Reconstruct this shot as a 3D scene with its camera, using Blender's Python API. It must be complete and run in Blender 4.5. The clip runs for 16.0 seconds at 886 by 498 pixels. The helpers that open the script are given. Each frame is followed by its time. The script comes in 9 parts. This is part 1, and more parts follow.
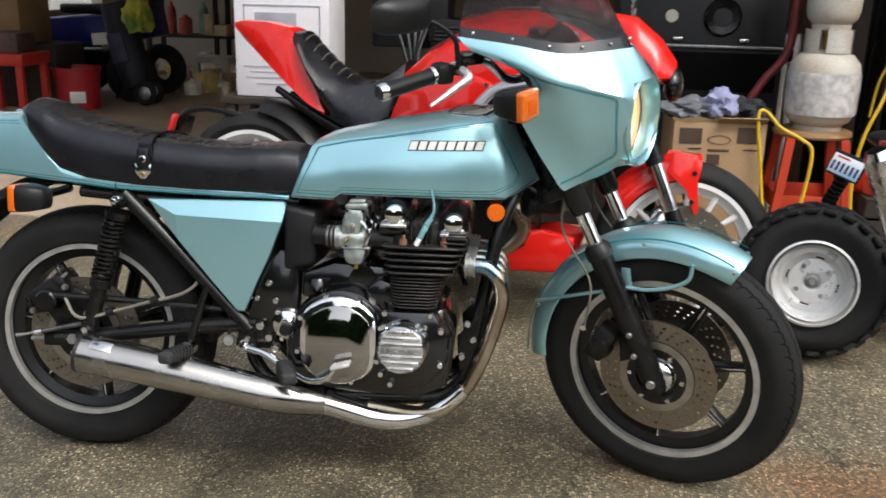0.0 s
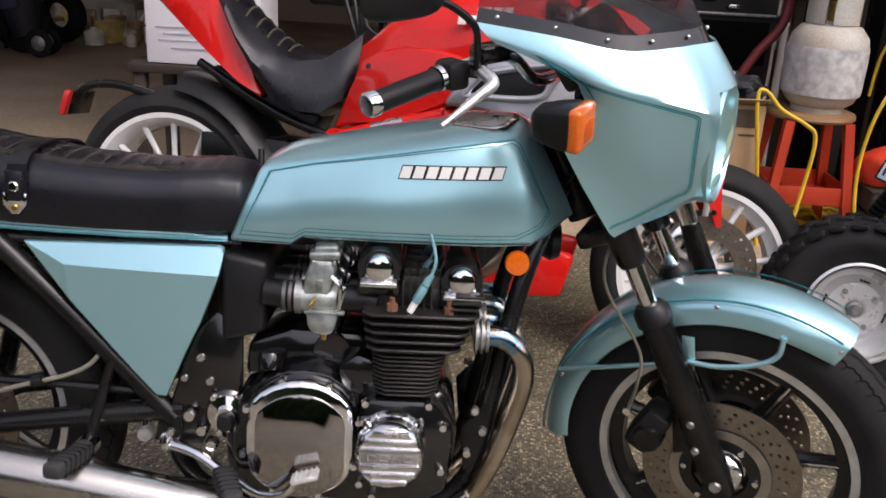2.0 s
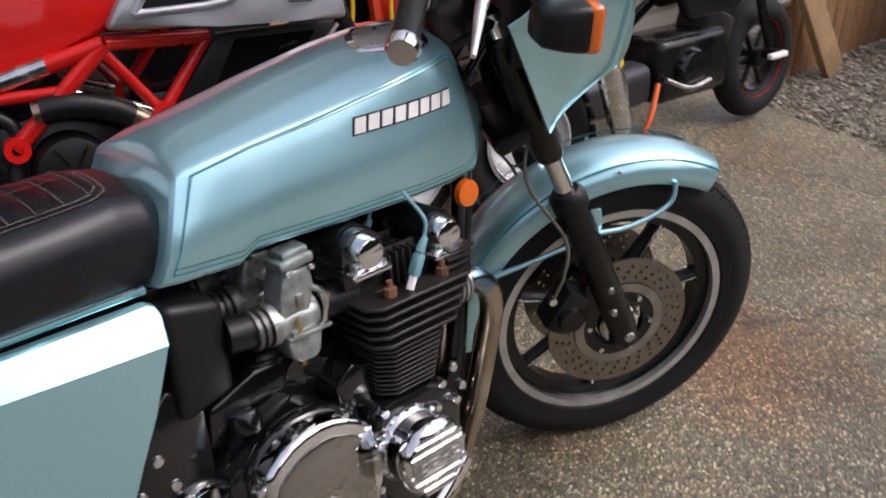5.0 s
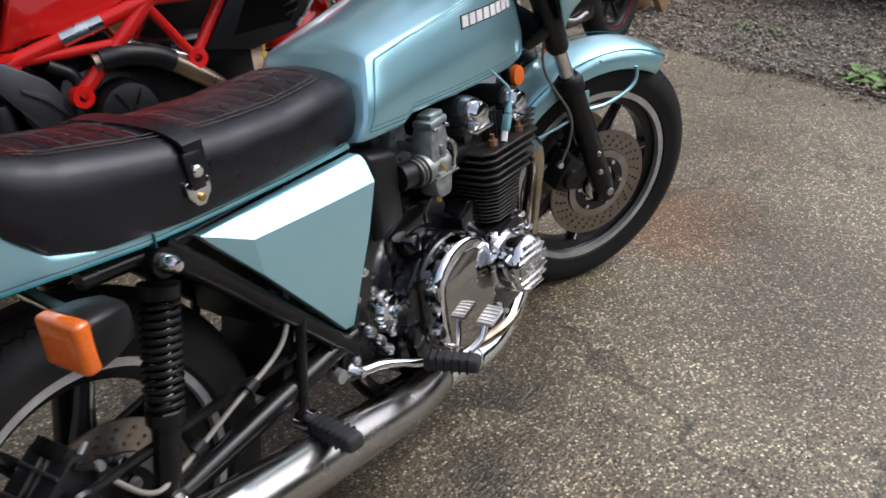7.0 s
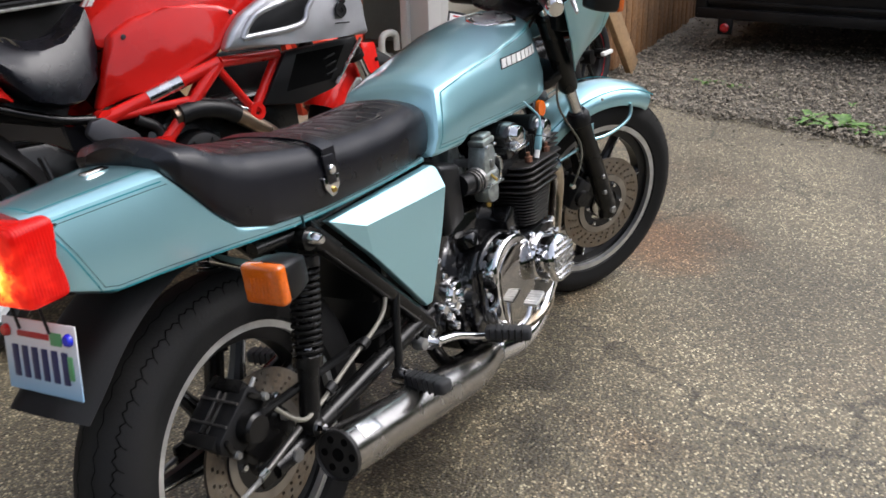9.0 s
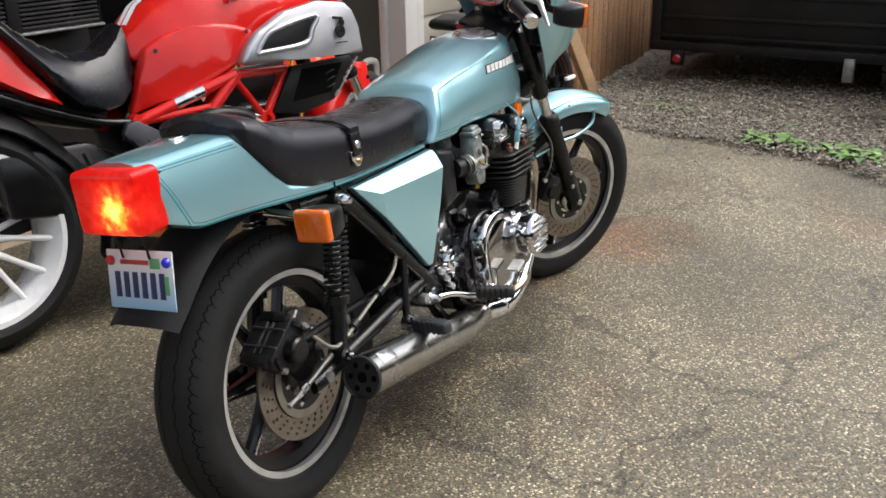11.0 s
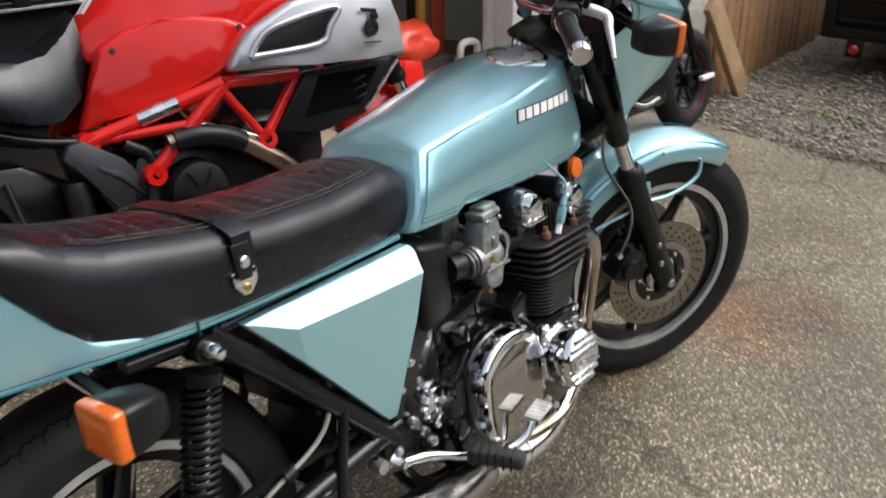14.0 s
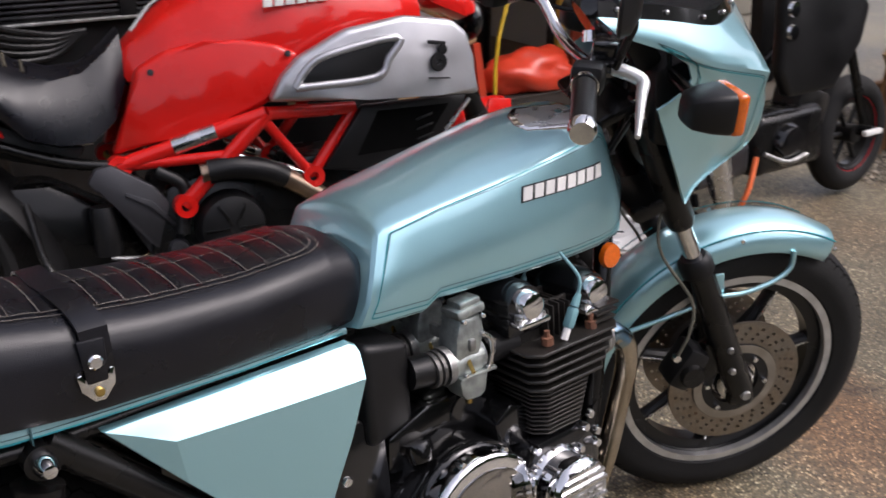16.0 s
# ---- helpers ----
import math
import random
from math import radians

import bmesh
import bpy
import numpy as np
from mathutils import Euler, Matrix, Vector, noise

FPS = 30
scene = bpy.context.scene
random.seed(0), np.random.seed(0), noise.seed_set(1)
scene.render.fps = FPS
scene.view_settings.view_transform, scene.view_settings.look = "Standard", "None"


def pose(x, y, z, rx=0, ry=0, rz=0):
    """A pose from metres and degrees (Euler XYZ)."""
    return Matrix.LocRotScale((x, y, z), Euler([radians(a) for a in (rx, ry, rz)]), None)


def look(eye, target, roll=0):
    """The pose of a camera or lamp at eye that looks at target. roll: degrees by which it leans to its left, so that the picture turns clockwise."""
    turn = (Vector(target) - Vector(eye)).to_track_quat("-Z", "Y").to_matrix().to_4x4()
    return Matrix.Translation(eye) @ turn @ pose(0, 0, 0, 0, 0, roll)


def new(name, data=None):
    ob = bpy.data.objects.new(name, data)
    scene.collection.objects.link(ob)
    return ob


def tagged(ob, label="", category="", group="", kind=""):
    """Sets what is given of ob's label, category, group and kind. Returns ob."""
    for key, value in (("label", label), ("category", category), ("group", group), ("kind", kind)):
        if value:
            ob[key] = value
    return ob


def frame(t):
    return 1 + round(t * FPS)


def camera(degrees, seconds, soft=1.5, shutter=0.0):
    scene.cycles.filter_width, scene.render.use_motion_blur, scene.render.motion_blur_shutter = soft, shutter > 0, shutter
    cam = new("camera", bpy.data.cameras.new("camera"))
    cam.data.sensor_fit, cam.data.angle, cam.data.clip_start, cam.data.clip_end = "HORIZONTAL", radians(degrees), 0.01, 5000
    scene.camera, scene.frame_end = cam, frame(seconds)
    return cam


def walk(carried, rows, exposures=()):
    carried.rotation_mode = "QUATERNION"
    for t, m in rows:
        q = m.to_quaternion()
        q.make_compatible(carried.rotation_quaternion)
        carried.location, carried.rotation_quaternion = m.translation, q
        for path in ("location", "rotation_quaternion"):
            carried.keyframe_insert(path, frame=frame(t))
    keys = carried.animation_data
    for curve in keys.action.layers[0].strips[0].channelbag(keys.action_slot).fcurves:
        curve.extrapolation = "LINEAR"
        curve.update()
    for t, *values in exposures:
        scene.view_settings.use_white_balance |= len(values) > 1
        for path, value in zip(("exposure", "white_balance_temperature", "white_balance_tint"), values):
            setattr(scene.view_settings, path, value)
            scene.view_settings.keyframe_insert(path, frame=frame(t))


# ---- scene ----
cam = camera(51.6, 16.0, soft=1.6, shutter=0.5)
PATH = [
    (0, (1.255, -2.205, 1.297), (1.006, -0.306, 0.722), 1.4),
    (0.5, (1.262, -2.05, 1.312), (0.955, -0.17, 0.702), 1.9),
    (1, (1.141, -1.891, 1.316), (0.973, 0.009, 0.716), 1.7),
    (1.5, (1.042, -1.743, 1.313), (0.971, 0.145, 0.658), 2.6),
    (2, (1.01, -1.564, 1.314), (0.951, 0.316, 0.635), 3.2),
    (2.5, (0.918, -1.44, 1.317), (0.974, 0.439, 0.633), 3.0),
    (3, (0.724, -1.334, 1.323), (1.07, 0.498, 0.598), 0.6),
    (3.2, (0.68, -1.298, 1.323), (1.083, 0.497, 0.536), 0.4),
    (5.3, (0.112, -0.997, 1.316), (1.297, 0.304, 0.367), 0.4),
    (5.5, (0.035, -1.006, 1.335), (1.225, 0.266, 0.353), -0.1),
    (6, (-0.215, -0.965, 1.335), (1.077, 0.211, 0.362), -1.2),
    (6.5, (-0.384, -0.962, 1.336), (1.009, 0.081, 0.35), 0.9),
    (7, (-0.514, -1.03, 1.335), (0.89, 0.034, 0.388), -0.2),
    (7.5, (-0.655, -1.057, 1.343), (0.776, 0.019, 0.453), -0.1),
    (8, (-0.797, -1.024, 1.348), (0.702, -0.031, 0.472), -1.3),
    (8.5, (-0.895, -1.036, 1.352), (0.618, -0.05, 0.492), -1.2),
    (8.7, (-0.925, -1.07, 1.36), (0.581, -0.037, 0.543), -1.2),
    (10.8, (-1.417, -1.299, 1.355), (0.151, -0.285, 0.642), -1.3),
    (11, (-1.405, -1.298, 1.354), (0.176, -0.305, 0.637), -1.0),
    (11.5, (-1.362, -1.278, 1.355), (0.207, -0.277, 0.624), -0.7),
    (12, (-1.202, -1.268, 1.357), (0.329, -0.222, 0.609), -0.8),
    (12.5, (-1.03, -1.257, 1.366), (0.427, -0.121, 0.6), -0.8),
    (13, (-0.855, -1.146, 1.352), (0.584, -0.004, 0.562), -1.0),
    (13.5, (-0.678, -1.045, 1.359), (0.758, 0.072, 0.529), -1.0),
    (14, (-0.469, -1.055, 1.369), (0.882, 0.178, 0.56), -0.4),
    (14.5, (-0.313, -1.064, 1.377), (0.998, 0.228, 0.594), 0.5),
    (15, (-0.198, -0.984, 1.374), (1.133, 0.292, 0.598), -0.4),
    (15.5, (-0.086, -0.987, 1.376), (1.141, 0.375, 0.576), 0.5),
    (16, (0.0, -1.044, 1.379), (1.065, 0.453, 0.588), 0.7),
]
walk(cam, [(t, look(eye, target, roll)) for t, eye, target, roll in PATH], [(0, 0.97, 6480, 9), (1.5, 0.88, 6500, 15), (2, 0.76, 6550, 19), (3, 0.6, 6600, 22), (5.5, 0.65, 6350, 18), (6.5, 0.6, 6150, 15), (7.5, 0.72, 6100, 14), (8.5, 0.80, 6200, 13), (11.5, 1.0, 6500, 10), (13.5, 0.88, 6400, 9), (14.5, 0.9, 6450, 12), (15.5, 0.73, 6450, 18), (16, 0.65, 6450, 19)])

# ---- world and light: bright overcast, open shade at the garage mouth ----
world = bpy.data.worlds.new("overcast")
scene.world = world
world.use_nodes = True
wt = world.node_tree
sky = wt.nodes.new("ShaderNodeTexSky")
sky.sky_type, sky.sun_disc = "NISHITA", False
sky.sun_elevation, sky.sun_rotation = radians(52), radians(135)
sky.air_density, sky.dust_density, sky.ozone_density = 1.0, 4.0, 1.0
cloud = wt.nodes.new("ShaderNodeHueSaturation")
cloud.inputs["Saturation"].default_value = 0.42
wt.links.new(sky.outputs[0], cloud.inputs["Color"])
wt.links.new(cloud.outputs[0], wt.nodes["Background"].inputs["Color"])
wt.nodes["Background"].inputs["Strength"].default_value = 0.170

sun = new("sun", bpy.data.lights.new("sun", "SUN"))
sun.data.energy, sun.data.angle, sun.data.color = 0.5, radians(25), (1.0, 0.985, 0.96)
sun.matrix_world = look((3, -3, 5.6), (0, 0, 0))


# ---- materials ----
def pm(name, col, rough=0.5, metal=0.0, var=0.15, scale=9.0, bump=0.0, bscale=120.0, coat=0.0, spec=0.5,
       rvar=0.1, col2=None, trans=0.0, emit=None, power=0.0, fine=0.0, ior=1.5):
    """Principled surface with two scales of colour noise, roughness noise and fine relief."""
    m = bpy.data.materials.new(name)
    m.use_nodes = True
    nt, N, K = m.node_tree, m.node_tree.nodes, m.node_tree.links.new
    p = N["Principled BSDF"]
    tc = N.new("ShaderNodeTexCoord")
    n1 = N.new("ShaderNodeTexNoise")
    n1.inputs["Scale"].default_value, n1.inputs["Detail"].default_value = scale, 5
    K(tc.outputs["Object"], n1.inputs["Vector"])
    n2 = N.new("ShaderNodeTexNoise")
    n2.inputs["Scale"].default_value, n2.inputs["Detail"].default_value = bscale, 3
    K(tc.outputs["Object"], n2.inputs["Vector"])
    mix = N.new("ShaderNodeMix")
    mix.data_type = "RGBA"
    a = [max(0, c * (1 - var)) for c in col]
    b = list(col2) if col2 else [min(1, c * (1 + var)) for c in col]
    mix.inputs[6].default_value, mix.inputs[7].default_value = (*a, 1), (*b, 1)
    ramp = N.new("ShaderNodeMapRange")
    ramp.inputs[1].default_value, ramp.inputs[2].default_value = 0.35, 0.65
    K(n1.outputs["Fac"], ramp.inputs[0])
    K(ramp.outputs[0], mix.inputs[0])
    out = mix.outputs[2]
    if fine:
        m2 = N.new("ShaderNodeMix")
        m2.data_type, m2.blend_type = "RGBA", "MULTIPLY"
        m2.inputs[0].default_value = 1
        K(out, m2.inputs[6])
        r2 = N.new("ShaderNodeMapRange")
        r2.inputs[1].default_value, r2.inputs[2].default_value, r2.inputs[3].default_value, r2.inputs[4].default_value = 0.3, 0.7, 1 - fine, 1 + fine
        K(n2.outputs["Fac"], r2.inputs[0])
        K(r2.outputs[0], m2.inputs[7])
        out = m2.outputs[2]
    K(out, p.inputs["Base Color"])
    rr = N.new("ShaderNodeMapRange")
    rr.inputs[1].default_value, rr.inputs[2].default_value = 0.3, 0.7
    rr.inputs[3].default_value, rr.inputs[4].default_value = max(0.02, rough * (1 - rvar * 2)), min(1, rough * (1 + rvar * 2))
    K(n1.outputs["Fac"], rr.inputs[0])
    K(rr.outputs[0], p.inputs["Roughness"])
    p.inputs["Metallic"].default_value = metal
    p.inputs["Coat Weight"].default_value = coat
    p.inputs["Coat Roughness"].default_value = 0.06
    p.inputs["Specular IOR Level"].default_value = spec
    p.inputs["Transmission Weight"].default_value = trans
    p.inputs["IOR"].default_value = ior
    if emit:
        p.inputs["Emission Color"].default_value, p.inputs["Emission Strength"].default_value = (*emit, 1), power
    if bump:
        bp = N.new("ShaderNodeBump")
        bp.inputs["Strength"].default_value, bp.inputs["Distance"].default_value = bump, 0.002
        K(n2.outputs["Fac"], bp.inputs["Height"])
        K(bp.outputs["Normal"], p.inputs["Normal"])
    return m


ICE = pm("ice_blue_paint", (0.330, 0.590, 0.648), 0.31, 0.75, var=0.015, scale=3, coat=1.0, rvar=0.03)
TEAL = pm("teal_stripe", (0.016, 0.25, 0.29), 0.35, var=0.05)
DARKLINE = pm("dark_stripe", (0.015, 0.05, 0.06), 0.35, var=0.05)
BLACKGLOSS = pm("black_enamel", (0.0045, 0.0045, 0.005), 0.17, var=0.3, coat=0.4, bump=0.04)
SATIN = pm("satin_black", (0.0045, 0.0045, 0.005), 0.26, var=0.35, bump=0.06, col2=(0.008, 0.0076, 0.0072), spec=0.32)
BLACKPLASTIC = pm("black_plastic", (0.0065, 0.0065, 0.007), 0.42, var=0.25, bump=0.12, bscale=400, spec=0.30)
FINBLACK = pm("engine_black", (0.006, 0.0058, 0.0056), 0.42, var=0.3, bump=0.3, bscale=300, col2=(0.024, 0.021, 0.018), spec=0.4)
RUSTY = pm("rusty_stud", (0.16, 0.07, 0.04), 0.75, 0.2, var=0.4, scale=60, bump=0.3)
CHROME = pm("chrome", (0.75, 0.75, 0.76), 0.07, 1.0, var=0.04, rvar=0.4, scale=14)
MUFF = pm("worn_chrome", (0.40, 0.385, 0.365), 0.23, 1.0, var=0.05, rvar=0.2, scale=9)
POLISHED = pm("polished_alloy", (0.66, 0.66, 0.66), 0.22, 1.0, var=0.12, rvar=0.4, scale=25, bump=0.05)
CAST = pm("cast_alloy", (0.33, 0.33, 0.32), 0.45, 0.85, var=0.25, scale=40, bump=0.3, bscale=250)
DARKALLOY = pm("oxidised_alloy", (0.12, 0.115, 0.11), 0.45, 0.8, var=0.25, scale=40, bump=0.2, bscale=250)
LIP = pm("machined_alloy", (0.58, 0.58, 0.57), 0.36, 0.75, var=0.12, scale=30)
SMOKE = pm("smoked_mirror", (0.34, 0.325, 0.31), 0.05, 1.0, var=0.05)
HEADER = pm("bronzed_steel", (0.42, 0.34, 0.24), 0.22, 1.0, var=0.3, scale=12, col2=(0.5, 0.44, 0.36))
HEATBLUE = pm("heat_blued_steel", (0.12, 0.30, 0.52), 0.2, 1.0, var=0.2, scale=20, col2=(0.36, 0.42, 0.40))
GUARDBLACK = pm("matt_black_plastic", (0.010, 0.010, 0.0105), 0.62, var=0.25, bump=0.15, bscale=350, spec=0.2)
DISCBRIGHT = pm("worn_disc_carrier", (0.34, 0.31, 0.27), 0.42, 0.85, var=0.15, scale=20)
RUBBER = pm("tyre_rubber", (0.0115, 0.0115, 0.012), 0.72, var=0.25, scale=14, bump=0.25, bscale=220, col2=(0.016, 0.0155, 0.015), spec=0.22)
VINYL = pm("black_vinyl", (0.0050, 0.0052, 0.0080), 0.30, var=0.2, bump=0.20, bscale=650, spec=0.42)
STITCH = pm("grey_thread", (0.075, 0.066, 0.058), 0.8, var=0.2)
RIMBLACK = pm("wheel_black", (0.006, 0.006, 0.0065), 0.34, var=0.2, bump=0.05, spec=0.4)
DISC = pm("brake_disc_steel", (0.30, 0.27, 0.235), 0.34, 0.9, var=0.18, scale=22, col2=(0.24, 0.195, 0.15), fine=0.12)
AMBER = pm("amber_lens", (0.66, 0.125, 0.006), 0.16, var=0.1, coat=0.4, spec=0.6, fine=0.1, bscale=200)
REDLENS = pm("red_lens", (0.34, 0.005, 0.004), 0.14, var=0.1, coat=0.0, spec=0.22, emit=(1, 0.02, 0.008), power=0.22)
BULB = pm("lit_bulb", (1, 0.6, 0.1), 0.4, emit=(1, 0.55, 0.10), power=9.0)


def lens_glow(m, c, near, far):
    """Lens light: bright round the bulb at c, falling off over the lens, broken by the lens ribs."""
    N, K = m.node_tree.nodes, m.node_tree.links.new
    tc = N.new("ShaderNodeTexCoord")
    d = N.new("ShaderNodeVectorMath")
    d.operation = "DISTANCE"
    d.inputs[1].default_value = c
    nz = N.new("ShaderNodeTexNoise")
    nz.inputs["Scale"].default_value = 45
    K(tc.outputs["Object"], nz.inputs["Vector"])
    K(tc.outputs["Object"], d.inputs[0])
    ad = N.new("ShaderNodeMath")
    ad.operation = "MULTIPLY_ADD"
    ad.inputs[1].default_value = 0.07
    K(nz.outputs["Fac"], ad.inputs[0])
    K(d.outputs["Value"], ad.inputs[2])
    mr = N.new("ShaderNodeMapRange")
    mr.inputs[1].default_value, mr.inputs[2].default_value = near, far
    K(ad.outputs[0], mr.inputs[0])
    cr = N.new("ShaderNodeValToRGB")
    e = cr.color_ramp.elements
    e[0].color, e[1].color = (1, 0.75, 0.12, 1), (0.16, 0.002, 0.001, 1)
    for pos, col in ((0.18, (1, 0.33, 0.03, 1)), (0.4, (0.8, 0.05, 0.012, 1)), (0.62, (0.35, 0.010, 0.004, 1))):
        q = e.new(pos)
        q.color = col
    K(mr.outputs[0], cr.inputs[0])
    p = N["Principled BSDF"]
    K(cr.outputs[0], p.inputs["Emission Color"])
    p.inputs["Emission Strength"].default_value = 1.15
    wv = N.new("ShaderNodeTexWave")
    wv.inputs["Scale"].default_value = 60
    K(tc.outputs["Object"], wv.inputs["Vector"])
    bp = N.new("ShaderNodeBump")
    bp.inputs["Strength"].default_value, bp.inputs["Distance"].default_value = 0.5, 0.001
    K(wv.outputs["Fac"], bp.inputs["Height"])
    K(bp.outputs["Normal"], p.inputs["Normal"])


lens_glow(REDLENS, (-0.383, -0.026, 0.838), 0.042, 0.115)
LAMPGLASS = pm("lamp_glow", (0.30, 0.20, 0.11), 0.12, emit=(1, 0.60, 0.27), power=0.62, var=0.35, scale=16)
WHITE = pm("white_enamel", (0.78, 0.77, 0.74), 0.35, var=0.05)
TEALPLUG = pm("teal_plug_cap", (0.15, 0.31, 0.34), 0.45, var=0.1)
SCREEN = pm("smoked_screen", (0.34, 0.30, 0.31), 0.10, var=0.02, trans=0.95, ior=1.12)
RED = pm("red_paint", (0.60, 0.012, 0.008), 0.3, 0.0, var=0.04, coat=0.7, fine=0.03, bscale=500, spec=0.15)
GUNMETAL = pm("silver_grey_panel", (0.50, 0.50, 0.52), 0.36, 0.8, var=0.08, bump=0.06, bscale=500)
DARKGREY = pm("dark_grey_alloy", (0.040, 0.040, 0.045), 0.45, 0.5, var=0.2, bump=0.15)
WHEELWHITE = pm("white_wheel_paint", (0.70, 0.71, 0.71), 0.3, var=0.06, coat=0.4, col2=(0.66, 0.65, 0.63))
TITAN = pm("burnt_pipe", (0.30, 0.22, 0.16), 0.3, 0.95, var=0.25)
BRASS = pm("brass", (0.55, 0.38, 0.12), 0.3, 1.0)


# ---- mesh helpers ----
from mathutils.bvhtree import BVHTree


def part(name, bm, material, parent, label="", smooth=38.0):
    """One bmesh as one mesh object under a thing or a part."""
    me = bpy.data.meshes.new(name)
    bmesh.ops.recalc_face_normals(bm, faces=bm.faces)
    bm.to_mesh(me)
    bm.free()
    me.materials.append(material)
    if smooth:
        me.polygons.foreach_set("use_smooth", [True] * len(me.polygons))
        me.set_sharp_from_angle(angle=radians(smooth))
    ob = new(name, me)
    ob.parent = parent
    if label:
        ob["label"] = label
    return ob


def thing(name, label, category, m=None, group="", kind=""):
    ob = new(name)
    ob.empty_display_size = 0.1
    if m is not None:
        ob.matrix_world = m
    return tagged(ob, label, category, group, kind)


def single(name, bm, material, label, category, m=None, group="", kind="", smooth=38.0):
    """A thing that is one mesh."""
    ob = part(name, bm, material, None, "", smooth)
    if m is not None:
        ob.matrix_world = m
    return tagged(ob, label, category, group, kind)


def add_box(bm, c, s, bev=0.0, m=None, seg=2):
    """A box with its centre and size, edges rounded, optionally turned by m."""
    r = bmesh.ops.create_cube(bm, size=1.0)
    vs = r["verts"]
    for v in vs:
        v.co = Vector((v.co.x * s[0], v.co.y * s[1], v.co.z * s[2]))
    if bev:
        es = list({e for v in vs for e in v.link_edges})
        g = bmesh.ops.bevel(bm, geom=es, offset=bev, segments=seg, affect="EDGES", profile=0.5, clamp_overlap=True)
        seen, todo = set(g["verts"]), list(g["verts"])
        while todo:
            for e in todo.pop().link_edges:
                for v in e.verts:
                    if v not in seen:
                        seen.add(v)
                        todo.append(v)
        vs = seen
    mm = Matrix.Translation(c) @ (m or Matrix())
    for v in vs:
        v.co = mm @ v.co
    return bm


def box(c, s, bev=0.0, m=None, seg=2):
    return add_box(bmesh.new(), c, s, bev, m, seg)


def smooth_path(pts, k=6):
    """Catmull-Rom through the points."""
    P = [Vector(p) for p in pts]
    if len(P) < 3:
        return P
    P = [2 * P[0] - P[1]] + P + [2 * P[-1] - P[-2]]
    out = []
    for i in range(1, len(P) - 2):
        for j in range(k):
            t = j / k
            a, b, c, d = P[i - 1:i + 3]
            out.append(0.5 * ((2 * b) + (c - a) * t + (2 * a - 5 * b + 4 * c - d) * t * t + (3 * b - a - 3 * c + d) * t ** 3))
    return out + [P[-2]]


def add_tube(bm, pts, r, n=10, k=6, caps=True, smooth=True):
    """A round tube along points; r a number or one for each given point."""
    path = smooth_path(pts, k) if smooth else [Vector(p) for p in pts]
    if isinstance(r, (list, tuple)):
        u = np.linspace(0, len(r) - 1, len(path))
        rad = list(np.interp(u, range(len(r)), r))
    else:
        rad = [r] * len(path)
    rings, up = [], None
    for i, p in enumerate(path):
        d = (path[min(i + 1, len(path) - 1)] - path[max(i - 1, 0)]).normalized()
        if up is None:
            up = d.orthogonal().normalized()
        up = (up - d * up.dot(d)).normalized()
        s = d.cross(up)
        rings.append([bm.verts.new(p + (up * math.cos(a) + s * math.sin(a)) * rad[i]) for a in (2 * math.pi * j / n for j in range(n))])
    for A, B in zip(rings, rings[1:]):
        for j in range(n):
            bm.faces.new((A[j], A[(j + 1) % n], B[(j + 1) % n], B[j]))
    if caps:
        bm.faces.new(rings[0][::-1])
        bm.faces.new(rings[-1])
    return bm


def tube(pts, r, n=10, k=6, caps=True, smooth=True):
    return add_tube(bmesh.new(), pts, r, n, k, caps, smooth)


def add_lathe(bm, prof, c=(0, 0, 0), n=48, m=None, closed=False):
    """Turn a profile of (radius, along) round the y axis at c; m turns the result first."""
    mm = Matrix.Translation(c) @ (m or Matrix())
    rings = []
    for r, a in prof:
        if r < 1e-5:
            rings.append([bm.verts.new(mm @ Vector((0, a, 0)))])
        else:
            rings.append([bm.verts.new(mm @ Vector((r * math.cos(t), a, r * math.sin(t)))) for t in (2 * math.pi * j / n for j in range(n))])
    pairs = list(zip(rings, rings[1:])) + ([(rings[-1], rings[0])] if closed else [])
    for A, B in pairs:
        for j in range(n):
            k = (j + 1) % n
            if len(A) == 1 and len(B) == 1:
                continue
            if len(A) == 1:
                bm.faces.new((A[0], B[k], B[j]))
            elif len(B) == 1:
                bm.faces.new((A[j], A[k], B[0]))
            else:
                bm.faces.new((A[j], A[k], B[k], B[j]))
    return bm


def lathe(prof, c=(0, 0, 0), n=48, m=None, closed=False):
    return add_lathe(bmesh.new(), prof, c, n, m, closed)


def loft(rings, close_ring=True, caps=True):
    """Skin between rings of equally many points."""
    bm = bmesh.new()
    R = [[bm.verts.new(p) for p in ring] for ring in rings]
    n = len(R[0])
    for A, B in zip(R, R[1:]):
        for j in range(n if close_ring else n - 1):
            k = (j + 1) % n
            bm.faces.new((A[j], A[k], B[k], B[j]))
    if caps and close_ring:
        bm.faces.new(R[0][::-1])
        bm.faces.new(R[-1])
    return bm


def add_prism(bm, poly, y0, y1, bev=0.0, seg=2):
    """A plate: polygon of (x, z) from y0 to y1, its edges rounded."""
    A = [bm.verts.new((x, y0, z)) for x, z in poly]
    B = [bm.verts.new((x, y1, z)) for x, z in poly]
    n = len(poly)
    fs = [bm.faces.new(A[::-1]), bm.faces.new(B)]
    for j in range(n):
        k = (j + 1) % n
        fs.append(bm.faces.new((A[j], A[k], B[k], B[j])))
    if bev:
        es = list({e for f in fs for e in f.edges})
        bmesh.ops.bevel(bm, geom=es, offset=bev, segments=seg, affect="EDGES", profile=0.5, clamp_overlap=True)
    return bm


